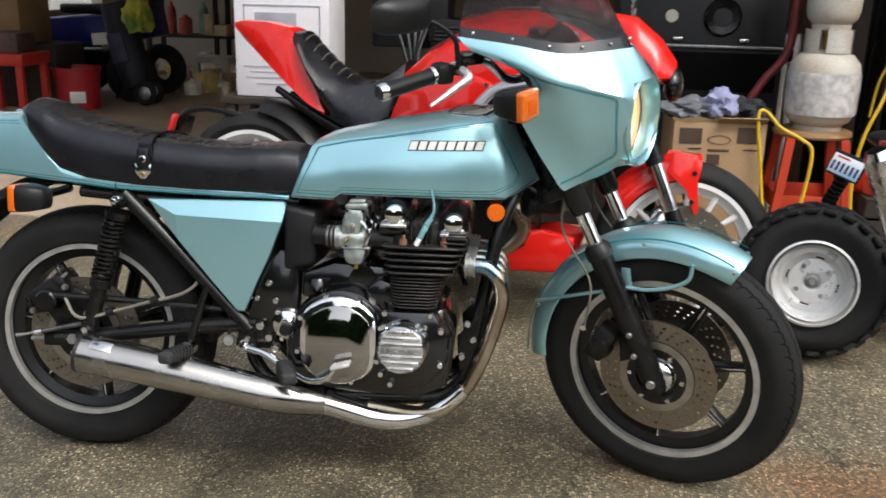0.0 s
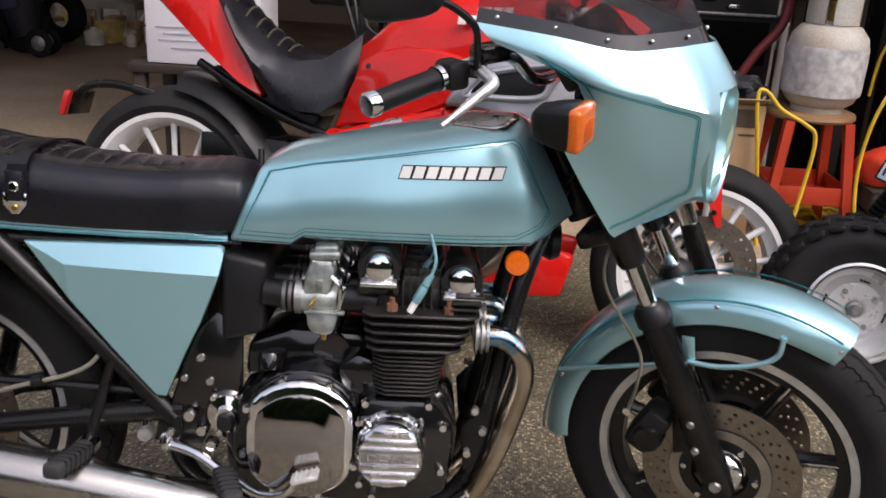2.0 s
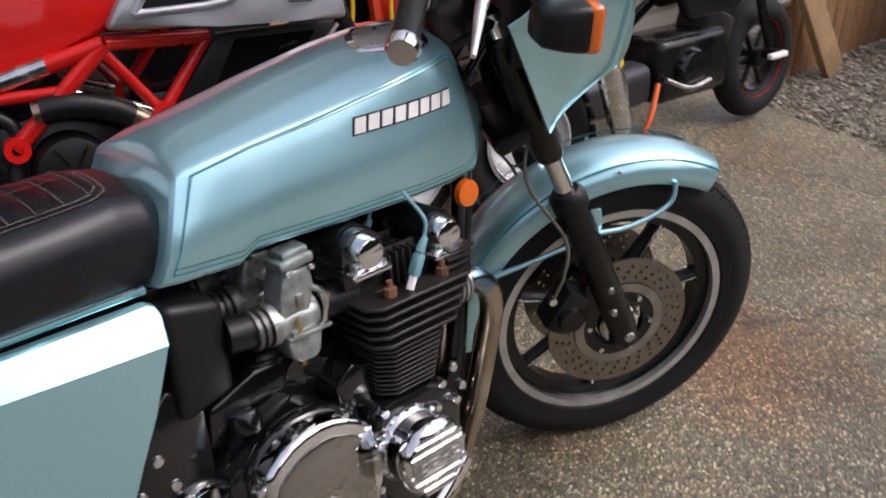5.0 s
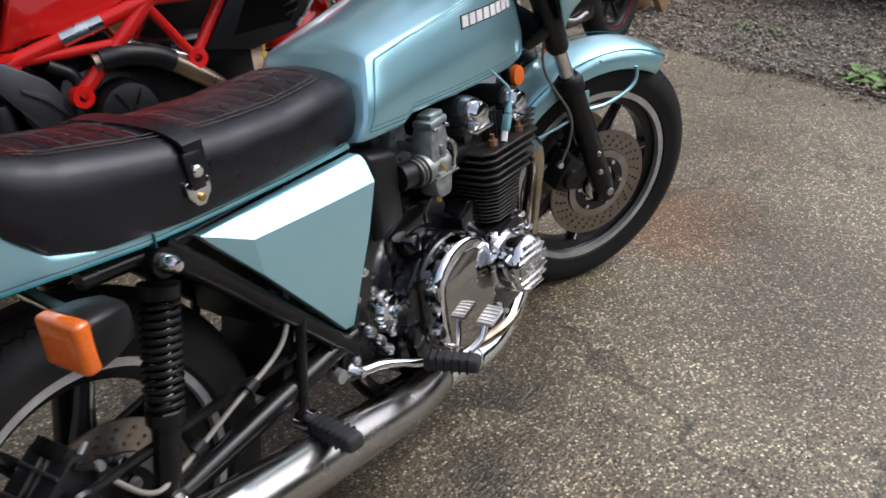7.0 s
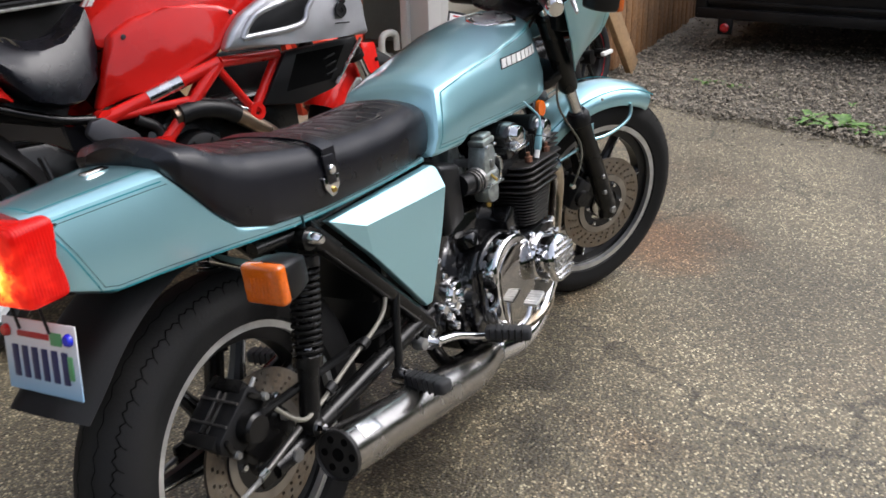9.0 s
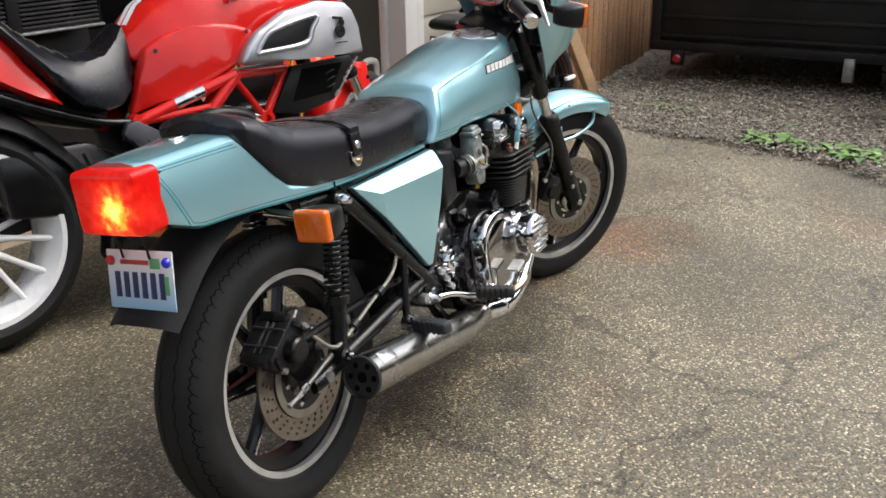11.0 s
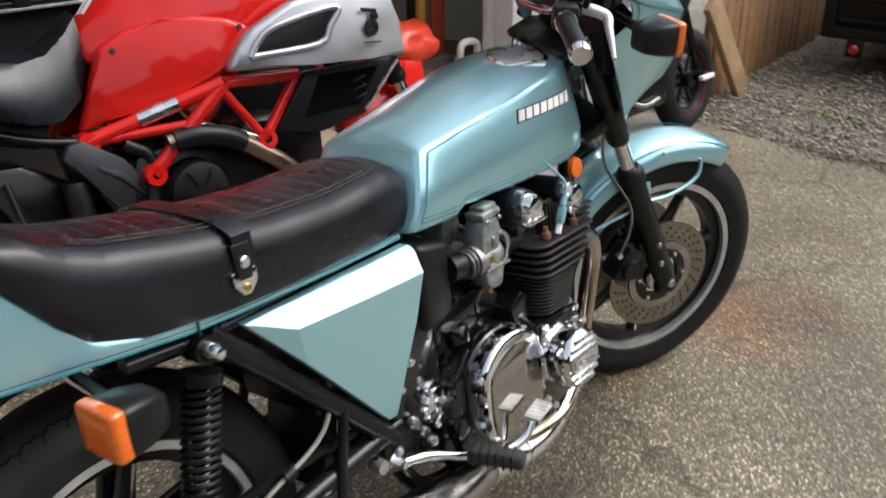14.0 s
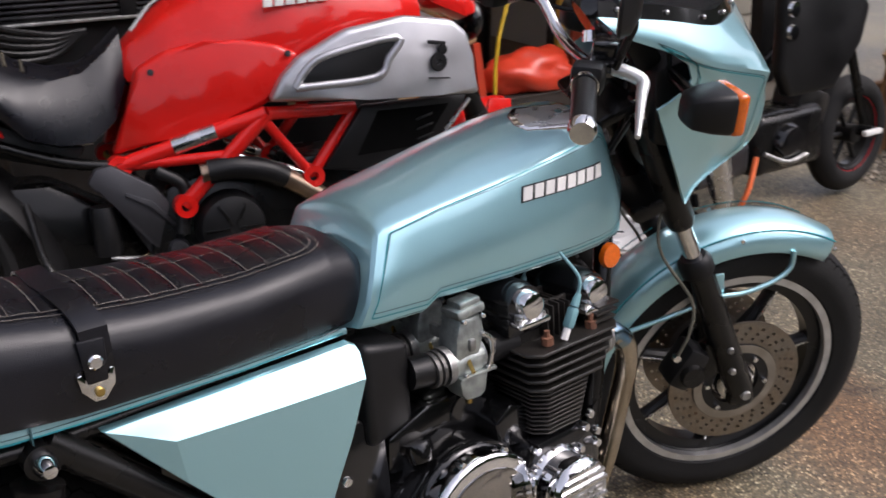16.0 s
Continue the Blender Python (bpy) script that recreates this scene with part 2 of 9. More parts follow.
def prism(poly, y0, y1, bev=0.0, seg=2):
    return add_prism(bmesh.new(), poly, y0, y1, bev, seg)


def rod(a, b, r, n=12):
    return tube([a, b], r, n, smooth=False)


def xf(bm, m):
    bm.transform(m)
    return bm


def sphere(c, r, u=16, v=10, s=(1, 1, 1)):
    bm = bmesh.new()
    bmesh.ops.create_uvsphere(bm, u_segments=u, v_segments=v, radius=r)
    for w in bm.verts:
        w.co = Vector((w.co.x * s[0], w.co.y * s[1], w.co.z * s[2])) + Vector(c)
    return bm


def lerp(tab, x):
    return float(np.interp(x, [t[0] for t in tab], [t[1] for t in tab]))


def bolt(parent, p, r=0.009, out=-1, h=0.008, material=None, name="bolt", m=None):
    """A domed bolt head on a side face, pointing along y."""
    prof = [(0, 0), (r, 0), (r, out * h * 0.6), (r * 0.75, out * h), (0, out * h)]
    bm = lathe(prof, p, 10)
    if m is not None:
        bm.transform(m)
    return part(name, bm, material or POLISHED, parent, "")


def onto(surface, poly, width, material, parent, name, closed=False, way=(0, 1, 0), lift=0.0012, axis="xz"):
    """A thin painted line that follows points thrown on to a surface along a way."""
    from_y = -1.0 * Vector(way)
    dep = surface
    bm = bmesh.new()
    pts = poly + [poly[0]] if closed else poly
    dense = []
    for a, b in zip(pts, pts[1:]):
        L = math.dist(a, b)
        k = max(2, int(L / 0.012))
        for j in range(k):
            dense.append((a[0] + (b[0] - a[0]) * j / k, a[1] + (b[1] - a[1]) * j / k))
    dense.append(pts[-1])
    rows = []
    for i, q in enumerate(dense):
        a, b = dense[max(0, i - 1)], dense[min(len(dense) - 1, i + 1)]
        d = Vector((b[0] - a[0], b[1] - a[1]))
        if d.length < 1e-9:
            continue
        d.normalize()
        nrm = Vector((-d.y, d.x)) * width / 2
        row = []
        for s in (-1, 1):
            x, z = q[0] + nrm.x * s, q[1] + nrm.y * s
            o = Vector((x, 0, z)) + from_y if axis == "xz" else Vector((x, z, 0)) + from_y * 2
            place, n, _, _ = dep.ray_cast(o, Vector(way), 3.0)
            if place is not None:
                row.append(place + n * (lift if n.dot(Vector(way)) < 0 else -lift))
        rows.append(row if len(row) == 2 else None)
    prev = None
    for row in rows:
        cur = [bm.verts.new(p) for p in row] if row else None
        if prev and cur:
            bm.faces.new((prev[0], prev[1], cur[1], cur[0]))
        prev = cur
    return part(name, bm, material, parent)


def decal(surface, poly, high, low=-0.003):
    """A thin raised plate whose outline (x, z) is thrown on to a surface from the -y side."""
    bm = bmesh.new()
    tops, bots = [], []
    for x, z in poly:
        hit, n, _, _ = surface.ray_cast(Vector((x, -1, z)), Vector((0, 1, 0)), 3.0)
        n = n if n.y < 0 else -n
        tops.append(bm.verts.new(hit + n * high))
        bots.append(bm.verts.new(hit + n * low))
    bm.faces.new(tops)
    bm.faces.new(bots[::-1])
    k = len(poly)
    for j in range(k):
        bm.faces.new((tops[j], bots[j], bots[(j + 1) % k], tops[(j + 1) % k]))
    bmesh.ops.recalc_face_normals(bm, faces=bm.faces)
    return bm


# ---- wheels, shared by the motorcycles ----
def tyre_bm(R, w, rim, sq=0.8):
    """Tyre section turned round y: R outer radius, w width, rim inner radius."""
    h = w / 2
    prof = []
    for j in range(25):
        a = math.pi * j / 24
        x, y = math.sin(a), math.cos(a)
        hh = (R - rim)
        prof.append((rim + hh * (x ** (0.95 * sq) if x > 0 else 0), h * (1 if y > 0 else -1) * abs(y) ** 0.95 * (1.0 if x > 0.25 else 0.86 + 0.14 * x / 0.25)))
    prof = [(rim - 0.006, h * 0.74)] + prof + [(rim - 0.006, -h * 0.74)]
    return lathe(prof, n=96, closed=True)


def rim_bm(rim, w, drop=0.03):
    h = w / 2
    prof = [(rim + 0.012, h), (rim + 0.014, h - 0.006), (rim - 0.002, h - 0.012), (rim - drop, h * 0.55), (rim - drop, -h * 0.55), (rim - 0.002, -h + 0.012), (rim + 0.014, -h + 0.006), (rim + 0.012, -h),
            (rim - 0.012, -h), (rim - 0.018, -h + 0.012), (rim - drop - 0.012, -h * 0.55), (rim - drop - 0.012, h * 0.55), (rim - 0.018, h - 0.012), (rim - 0.012, h)]
    return lathe(prof, n=96, closed=True)


def ring_bm(r0, r1, y0, y1, n=96):
    return lathe([(r0, y0), (r1, y0), (r1, y1), (r0, y1)], n=n, closed=True)


def drilled_disc(r0, r1, y, th=0.006, na=108, nr=9):
    """Brake disc with rows of holes cut right through."""
    bm = bmesh.new()
    g = [[bm.verts.new((r * math.cos(2 * math.pi * j / na), y, r * math.sin(2 * math.pi * j / na))) for j in range(na)]
         for r in np.linspace(r0, r1, nr + 1)]
    for i in range(nr):
        for j in range(na):
            if i in (2, 4, 6) and (j + i // 2) % 4 == 0:
                continue
            k = (j + 1) % na
            bm.faces.new((g[i][j], g[i][k], g[i + 1][k], g[i + 1][j]))
    bmesh.ops.recalc_face_normals(bm, faces=bm.faces)
    bmesh.ops.solidify(bm, geom=bm.faces[:], thickness=th)
    return bm


def tread_grooves(parent, R, w, m, count=54, rim=0.246):
    """Worn tread in black strips that paint in groove shade: a wavy line round each shoulder, sipes running out from
    it, and a zigzag near the middle.
    """
    bm = bmesh.new()

    def at(u, t, side):
        rr = rim + (R - rim) * math.sin(math.acos(u ** (1 / 0.95))) ** 0.684 + 0.0016
        return bm.verts.new((rr * math.cos(t), side * u * w * 1.13 / 2, rr * math.sin(t)))

    def line(path, side, half):
        fine_ = []
        for (u0, t0), (u1, t1) in zip(path, path[1:]):
            fine_ += [(u0 + (u1 - u0) * k / 3, t0 + (t1 - t0) * k / 3) for k in range(3)]
        fine_.append(path[-1])
        for (u0, t0), (u1, t1) in zip(fine_, fine_[1:]):
            du, dt = (u1 - u0) * w * 0.565, (t1 - t0) * R
            n = math.hypot(du, dt)
            nu, nt_ = -dt / n * half / (w * 0.565), du / n * half / R
            bm.faces.new([at(min(0.97, max(0.01, u + e * nu)), t + e * nt_, side) for u, t, e in ((u0, t0, -1), (u0, t0, 1), (u1, t1, 1), (u1, t1, -1))])

    step = 2 * math.pi / count
    for side in (-1, 1):
        for i in range(count):
            t = i * step + (0.5 * step if side > 0 else 0)
            line([(0.60, t), (0.70, t + step * 0.35), (0.62, t + step * 0.55), (0.66, t + step * 0.8), (0.60, t + step)], side, 0.0011)
            line([(0.70, t + step * 0.35), (0.80, t + step * 0.50)], side, 0.0008)
            line([(0.20, t), (0.28, t + step * 0.5), (0.20, t + step)], side, 0.0009)
    bm.transform(m)
    return part("tread_groove", bm, GROOVE, parent, "worn zigzag tread, its grooves drawn as black strips", 0)


# flat black, also painted in for the shade inside grooves, holes and openings
GROOVE = pm("groove_black", (0.0035, 0.0035, 0.0035), 1.0, var=0.2, spec=0.05)


def cast_wheel(parent, name, c, R, w, rim, m, discs, spokes=7, label="", turn=0.0):
    """Black seven-spoke cast wheel with a machined rim lip, its tyre and brake discs."""
    M = m @ Matrix.Translation(c)
    rimob = part(name, xf(rim_bm(rim, w * 0.66), M), RIMBLACK, parent, label or "black cast rim with bare machined lip")
    part("tyre", xf(tyre_bm(R, w * 1.13, rim + 0.004, 0.72), M), RUBBER, rimob, "black tyre with worn zigzag tread")
    h = w * 0.33
    for s in (-1, 1):
        part("machined_lip", xf(ring_bm(rim - 0.016, rim + 0.0135, s * (h + 0.011), s * (h - 0.004)), M), LIP, rimob, "bare machined alloy lip")
    part("hub", xf(lathe([(0.0, 0.055), (0.035, 0.055), (0.045, 0.045), (0.06, 0.03), (0.06, -0.03), (0.045, -0.045), (0.035, -0.055), (0.0, -0.055)], n=32), M), RIMBLACK, rimob)
    for i in range(spokes):
        a = 2 * math.pi * i / spokes + turn
        bm = bmesh.new()
        prev = None
        for r, hw, hy in ((0.05, 0.032, 0.022), (0.09, 0.022, 0.017), (0.15, 0.014, 0.014), (0.20, 0.012, 0.014), (rim - 0.04, 0.017, 0.018), (rim - 0.022, 0.036, 0.022)):
            ring = [bm.verts.new((r, y, t)) for t, y in ((-hw, -hy * 0.5), (-hw * 0.55, -hy), (hw * 0.55, -hy), (hw, -hy * 0.5), (hw, hy * 0.5), (hw * 0.55, hy), (-hw * 0.55, hy), (-hw, hy * 0.5))]
            if prev:
                for j in range(8):
                    bm.faces.new((prev[j], prev[(j + 1) % 8], ring[(j + 1) % 8], ring[j]))
            prev = ring
        rot = Matrix.Rotation(-a, 4, "Y")
        sp = part("spoke", xf(bm, M @ rot), RIMBLACK, rimob)
        bm = bmesh.new()
        for s in (-1, 1):
            add_box(bm, (0.155, s * 0.0165, 0), (rim - 0.105, 0.004, 0.0045), 0.001)
        part("machined_rib", xf(bm, M @ rot), POLISHED, sp, "bare machined edge")
    for y, r0, r1 in discs:
        d = part("brake_disc", xf(drilled_disc(r0, r1, y), M), DISC, rimob, "drilled steel brake disc, tarnished brown")
        part("disc_carrier", xf(ring_bm(0.055, r0 + 0.004, y - 0.004, y + 0.010, 48), M), RIMBLACK, d)
        part("disc_ring", xf(ring_bm(r0 - 0.016, r0 + 0.003, y - 0.0052, y + 0.0062, 64), M), DISCBRIGHT, d)
        for i in range(6):
            a = 2 * math.pi * i / 6
            part("disc_bolt", xf(lathe([(0, -0.008), (0.006, -0.008), (0.007, 0), (0, 0)], (0.068 * math.cos(a), y - 0.004, 0.068 * math.sin(a)), 8), M), POLISHED, d)
    return rimob


# ---- ice-blue naked-engined motorcycle on its side stand ----
LEAN, HEAD = 7.5, 3.4
bike = thing("motorcycle", "ice-blue vintage sport motorcycle leaning on its side stand", "motorcycle", pose(-0.01, -0.03, 0, 0, 0, HEAD) @ pose(0, 0, 0, -LEAN, 0, 0))
I4 = Matrix()
AXIS = Vector((-math.sin(radians(26)), 0, math.cos(radians(26))))
PIV = Vector((1.474, 0, 0.325))
STEER = Matrix.Translation(PIV) @ Matrix.Rotation(radians(-29), 4, AXIS) @ Matrix.Translation(-PIV)
RW, FW = (0.005, 0.030, 0.338), (1.574, 0, 0.338)

rear_rim = cast_wheel(bike, "rear_wheel", RW, 0.338, 0.138, 0.242, I4, [(-0.078, 0.098, 0.152)], turn=0.35)
tread_grooves(rear_rim, 0.338, 0.138, Matrix.Translation(RW))
front_rim = cast_wheel(bike, "front_wheel", FW, 0.340, 0.100, 0.249, STEER, [(-0.072, 0.094, 0.152), (0.072, 0.094, 0.152)], turn=0.2)
tread_grooves(front_rim, 0.340, 0.100, STEER @ Matrix.Translation(FW), 60, 0.253)

# fuel tank: rings of bottom, flank, shoulder and spine
T = [  # xb, zb, wb, xs, zs, ws, xt, zt
    (0.584, 0.735, 0.116, 0.636, 0.868, 0.108, 0.640, 0.876),
    (0.588, 0.734, 0.124, 0.644, 0.876, 0.116, 0.655, 0.893),
    (0.610, 0.7335, 0.130, 0.672, 0.882, 0.122, 0.681, 0.9075),
    (0.697, 0.733, 0.137, 0.706, 0.888, 0.128, 0.710, 0.916),
    (0.719, 0.748, 0.140, 0.735, 0.893, 0.131, 0.740, 0.922),
    (0.854, 0.749, 0.155, 0.848, 0.911, 0.144, 0.850, 0.948),
    (0.988, 0.750, 0.160, 0.988, 0.936, 0.152, 0.985, 0.974),
    (1.060, 0.750, 0.154, 1.050, 0.945, 0.146, 1.050, 0.982),
    (1.128, 0.752, 0.138, 1.105, 0.953, 0.126, 1.105, 0.984),
    (1.160, 0.768, 0.115, 1.125, 0.950, 0.102, 1.125, 0.974),
    (1.212, 0.803, 0.075, 1.150, 0.925, 0.064, 1.145, 0.940),
]


def tank_ring(r):
    xb, zb, wb, xs, zs, ws, xt, zt = r
    half = [(0.0, 0.0, 0.5), (wb * 0.82, 0.0, 0), (wb, 0.004, 0), (wb + 0.004, 0.016, 0), (wb + 0.006, 0.06, 1), (None, 0.30, 1), (None, 0.55, 1), (None, 0.80, 1), (ws + 0.0045, 0.925, 1), (ws + 0.0025, 0.955, 1), (ws - 0.0015, 0.982, 1), (ws - 0.008, 1.0, 1)]
    pts = []
    for w, u, _ in half:
        uu = u if u > 0.02 else u / max(zs - zb, 0.01)
        if w is None:
            w = wb + 0.014 - (wb + 0.014 - ws) * max(0, (u - 0.25) / 0.75) ** 1.5
        x = xb + (xs - xb) * min(1, uu)
        pts.append((x, w, zb + (zs - zb) * min(1, uu)))
    for s in (0.84, 0.70, 0.50, 0.28, 0.0):
        q = 1 - s
        pts.append((xs + (xt - xs) * q, ws * s, zs + (zt - zs) * math.sin(q * math.pi / 2)))
    ring = [Vector((x, -y, z)) for x, y, z in pts]
    ring += [Vector((x, y, z)) for x, y, z in pts[-2:0:-1]]
    return ring


def subdiv(tab, k):
    out = []
    A = np.array(tab, float)
    for i in range(len(A) - 1):
        for j in range(k):
            out.append(A[i] + (A[i + 1] - A[i]) * j / k)
    out.append(A[-1])
    return out


bm = loft([tank_ring(r) for r in subdiv(T, 3)])
bmesh.ops.recalc_face_normals(bm, faces=bm.faces)
tank_bvh = BVHTree.FromBMesh(bm)
tank = part("fuel_tank", bm, ICE, bike, "ice-blue metallic fuel tank with teal pinstripes", 40)
loop = [(0.606, 0.752), (0.656, 0.866), (0.662, 0.868), (0.735, 0.885), (0.848, 0.903), (0.988, 0.928), (1.085, 0.943), (1.096, 0.937), (1.160, 0.815), (1.145, 0.790), (1.10, 0.768), (0.722, 0.764), (0.700, 0.750)]
onto(tank_bvh, loop, 0.0019, TEAL, tank, "pinstripe", True)
inner = [(0.606 + (x - 0.606) * 0.988 + 0.003, 0.86 + (z - 0.86) * 0.93) for x, z in loop]
onto(tank_bvh, inner, 0.0010, DARKLINE, tank, "pinstripe", True)
onto(tank_bvh, [(0.592, 0.742), (0.70, 0.7405), (0.722, 0.756), (1.13, 0.759), (1.20, 0.803)], 0.0022, DARKLINE, tank, "pinstripe")
# raised maker's emblem as plain slanted bars
badge = part("emblem", decal(tank_bvh, [(0.8848, 0.8675), (0.9075, 0.868), (0.9147, 0.893), (0.892, 0.8925)], 0.0014), BLACKPLASTIC, tank, "dark-edged emblem of plain slanted white bars")
for i in range(8):
    x0 = 0.887 + i * 0.0229
    z0 = 0.8685 + i * 0.0007
    if i:
        part("emblem_backing", decal(tank_bvh, [(x0 - 0.0022, z0 - 0.001), (x0 + 0.0205, z0 - 0.0005), (x0 + 0.0277, z0 + 0.0245), (x0 + 0.005, z0 + 0.024)], 0.0014), BLACKPLASTIC, badge)
    part("emblem_bar", decal(tank_bvh, [(x0 + 0.0004, z0 + 0.0012), (x0 + 0.0182, z0 + 0.0016), (x0 + 0.0242, z0 + 0.0222), (x0 + 0.0066, z0 + 0.0218)], 0.0040), WHITE, badge)
# filler lid
_hit, _nrm, _, _ = tank_bvh.ray_cast(Vector((1.035, -0.062, 1.5)), Vector((0, 0, -1)))
m = Matrix.Translation(_hit) @ _nrm.to_track_quat("Z", "Y").to_matrix().to_4x4() @ pose(0, 0, -0.0085) @ Matrix.Diagonal((0.80, 0.98, 1, 1))
lid = part("filler_lid", xf(add_prism(bmesh.new(), [(-0.075, -0.02), (-0.055, -0.048), (0.055, -0.052), (0.075, -0.03), (0.075, 0.03), (0.055, 0.052), (-0.055, 0.048), (-0.075, 0.02)], 0, 0.010, 0.003), m @ pose(0, 0, 0, 90, 0, 0)), CHROME, tank, "chrome-framed flush filler lid")
part("lid_panel", xf(add_prism(bmesh.new(), [(-0.06, -0.02), (-0.048, -0.038), (0.05, -0.042), (0.062, -0.025), (0.062, 0.025), (0.05, 0.042), (-0.048, 0.038), (-0.06, 0.02)], 0, 0.0115, 0.001), m @ pose(0, 0, 0.0, 90, 0, 0)), pm("lid_grey", (0.44, 0.44, 0.43), 0.30, 0.85, var=0.1, scale=30), lid)
part("lid_lock", xf(lathe([(0, 0), (0.008, 0), (0.008, 0.004), (0, 0.004)], n=12), m @ pose(0.03, 0, 0.012, 90, 0, 0)), CHROME, lid)

# seat: lofted, top pleated crosswise
SB = [(-0.125, 0.925), (-0.115, 0.905), (-0.085, 0.868), (-0.057, 0.832), (-0.014, 0.790), (0.059, 0.767), (0.192, 0.754), (0.353, 0.748), (0.577, 0.746), (0.625, 0.752)]
ST = [(-0.125, 0.940), (-0.105, 0.951), (-0.06, 0.940), (-0.02, 0.918), (0.03, 0.900), (0.136, 0.880), (0.223, 0.866), (0.30, 0.857), (0.426, 0.851), (0.56, 0.858), (0.60, 0.852), (0.625, 0.836)]
SW = [(-0.125, 0.085), (-0.10, 0.112), (-0.05, 0.124), (0.06, 0.132), (0.20, 0.136), (0.35, 0.132), (0.50, 0.122), (0.60, 0.108), (0.625, 0.09)]
PLEATS = [0.012 + 0.0335 * i for i in range(17)]


def seat_ring(x):
    zb, zt, w = lerp(SB, x), lerp(ST, x), lerp(SW, x)
    zb = min(zb, zt - 0.012)
    h = zt - zb
    pts = [(w * 0.985, zb), (w + 0.002, zb + 0.06 * h), (w + 0.006, zb + 0.3 * h), (w + 0.008, zb + 0.55 * h), (w + 0.004, zb + 0.80 * h), (w - 0.006, zb + 0.93 * h), (w - 0.020, zt)]
    pleat = 0
    if PLEATS[0] - 0.02 < x < PLEATS[-1] + 0.02:
        d = min(abs(x - p) for p in PLEATS)
        pleat = 0.0026 * min(1, d / 0.008) ** 0.6 - 0.0016
    fade = 1.0 if 0 < x < 0.56 else 0.0
    for s in (0.90, 0.86, 0.82, 0.6, 0.3, 0.02, -0.02):
        crown = 0.014 * (1 - (s * s))
        pts.append(((w - 0.02) * s, zt + crown + fade * pleat * (1 if abs(s) < 0.84 else 0.2)))
    ring = [Vector((x, -y, z)) for y, z in pts[:-1]]
    ring += [Vector((x, y, z)) for y, z in pts[-2::-1]]
    return ring


xs = sorted(set([-0.125, -0.118] + list(np.linspace(-0.11, 0.625, 190))))
bm = loft([seat_ring(x) for x in xs])
bmesh.ops.recalc_face_normals(bm, faces=bm.faces)
seat_bvh = BVHTree.FromBMesh(bm)
seat = part("seat", bm, VINYL, bike, "black vinyl dual seat with pleated top", 42)
for p in PLEATS:
    onto(seat_bvh, [(p, -lerp(SW, p) * 0.69), (p, lerp(SW, p) * 0.69)], 0.0021, STITCH, seat, "stitching", way=(0, 0, -1), axis="xy", lift=0.0014)
for k, xe in ((0.70, 0.562), (0.78, 0.570)):
    side = [(x, lerp(SW, x) * k) for x in np.linspace(-0.005, 0.520, 22)]
    yk = side[-1][1]
    nose = [(0.520 + (xe - 0.520) * math.sin(a), yk - 0.030 * (1 - math.cos(a))) for a in np.linspace(0.2, math.pi / 2, 7)]
    half_ = side + nose
    onto(seat_bvh, half_ + [(x, -y) for x, y in half_[::-1]], 0.0021, STITCH, seat, "stitching", way=(0, 0, -1), axis="xy", lift=0.0014)
onto(seat_bvh, [(-0.005, 0.0), (0.562, 0.0)], 0.0021, STITCH, seat, "stitching", way=(0, 0, -1), axis="xy", lift=0.0014)
# strap across the seat with its buckle
sp = []
for s in np.linspace(-1, 1, 33):
    a = s * math.pi * 0.56
    w, zt, zb = lerp(SW, 0.208) + 0.009, lerp(ST, 0.208), lerp(SB, 0.208)
    y = w * math.copysign(abs(math.sin(a)) ** 0.75, s) if abs(a) < math.pi / 2 else math.copysign(w + 0.001, s)
    z = zt + 0.016 - 0.016 * (abs(y) / w) ** 2 - 0.012 * (abs(y) / w) ** 8 if abs(s) < 0.9 else zt - 0.02 - (abs(s) - 0.9) * 0.45
    sp.append((y, z))
bm = loft([[Vector((0.208 + dx + 0.012 * abs(y) / 0.14, y * k, z + dz)) for dx, dz, k in ((-0.017, 0.0, 1), (-0.017, 0.004, 1.015), (0.017, 0.004, 1.015), (0.017, 0.0, 1))] for y, z in sp])
strap = part("seat_strap", bm, VINYL, seat, "black vinyl passenger strap")
part("strap_tab", prism([(0.198, 0.850), (0.231, 0.848), (0.228, 0.794), (0.202, 0.794)], -0.150, -0.142, 0.003), VINYL, strap)
bolt(strap, (0.215, -0.150, 0.821), 0.0095, -1, 0.006, CHROME, "snap_button")
part("buckle", prism([(0.192, 0.808), (0.198, 0.810), (0.202, 0.796), (0.227, 0.796), (0.231, 0.810), (0.237, 0.808), (0.235, 0.788), (0.221, 0.771), (0.208, 0.771), (0.194, 0.788)], -0.149, -0.143, 0.002), CHROME, strap)
bolt(strap, (0.2145, -0.149, 0.783), 0.006, -1, 0.004, BRASS, "rivet")

# tail cowl with its strip along under the seat
TB = [(-0.315, 0.792), (-0.25, 0.766), (-0.171, 0.764), (-0.021, 0.753), (0.128, 0.738), (0.276, 0.733), (0.422, 0.729), (0.58, 0.727)]
TT = [(-0.315, 0.918), (-0.125, 0.922), (-0.105, 0.900), (-0.08, 0.868), (-0.05, 0.830), (-0.01, 0.794), (0.059, 0.775), (0.192, 0.761), (0.353, 0.755), (0.50, 0.751), (0.58, 0.743)]
TW = [(-0.315, 0.082), (-0.30, 0.090), (-0.2, 0.104), (0.0, 0.126), (0.08, 0.128), (0.2, 0.129), (0.4, 0.123), (0.58, 0.108)]


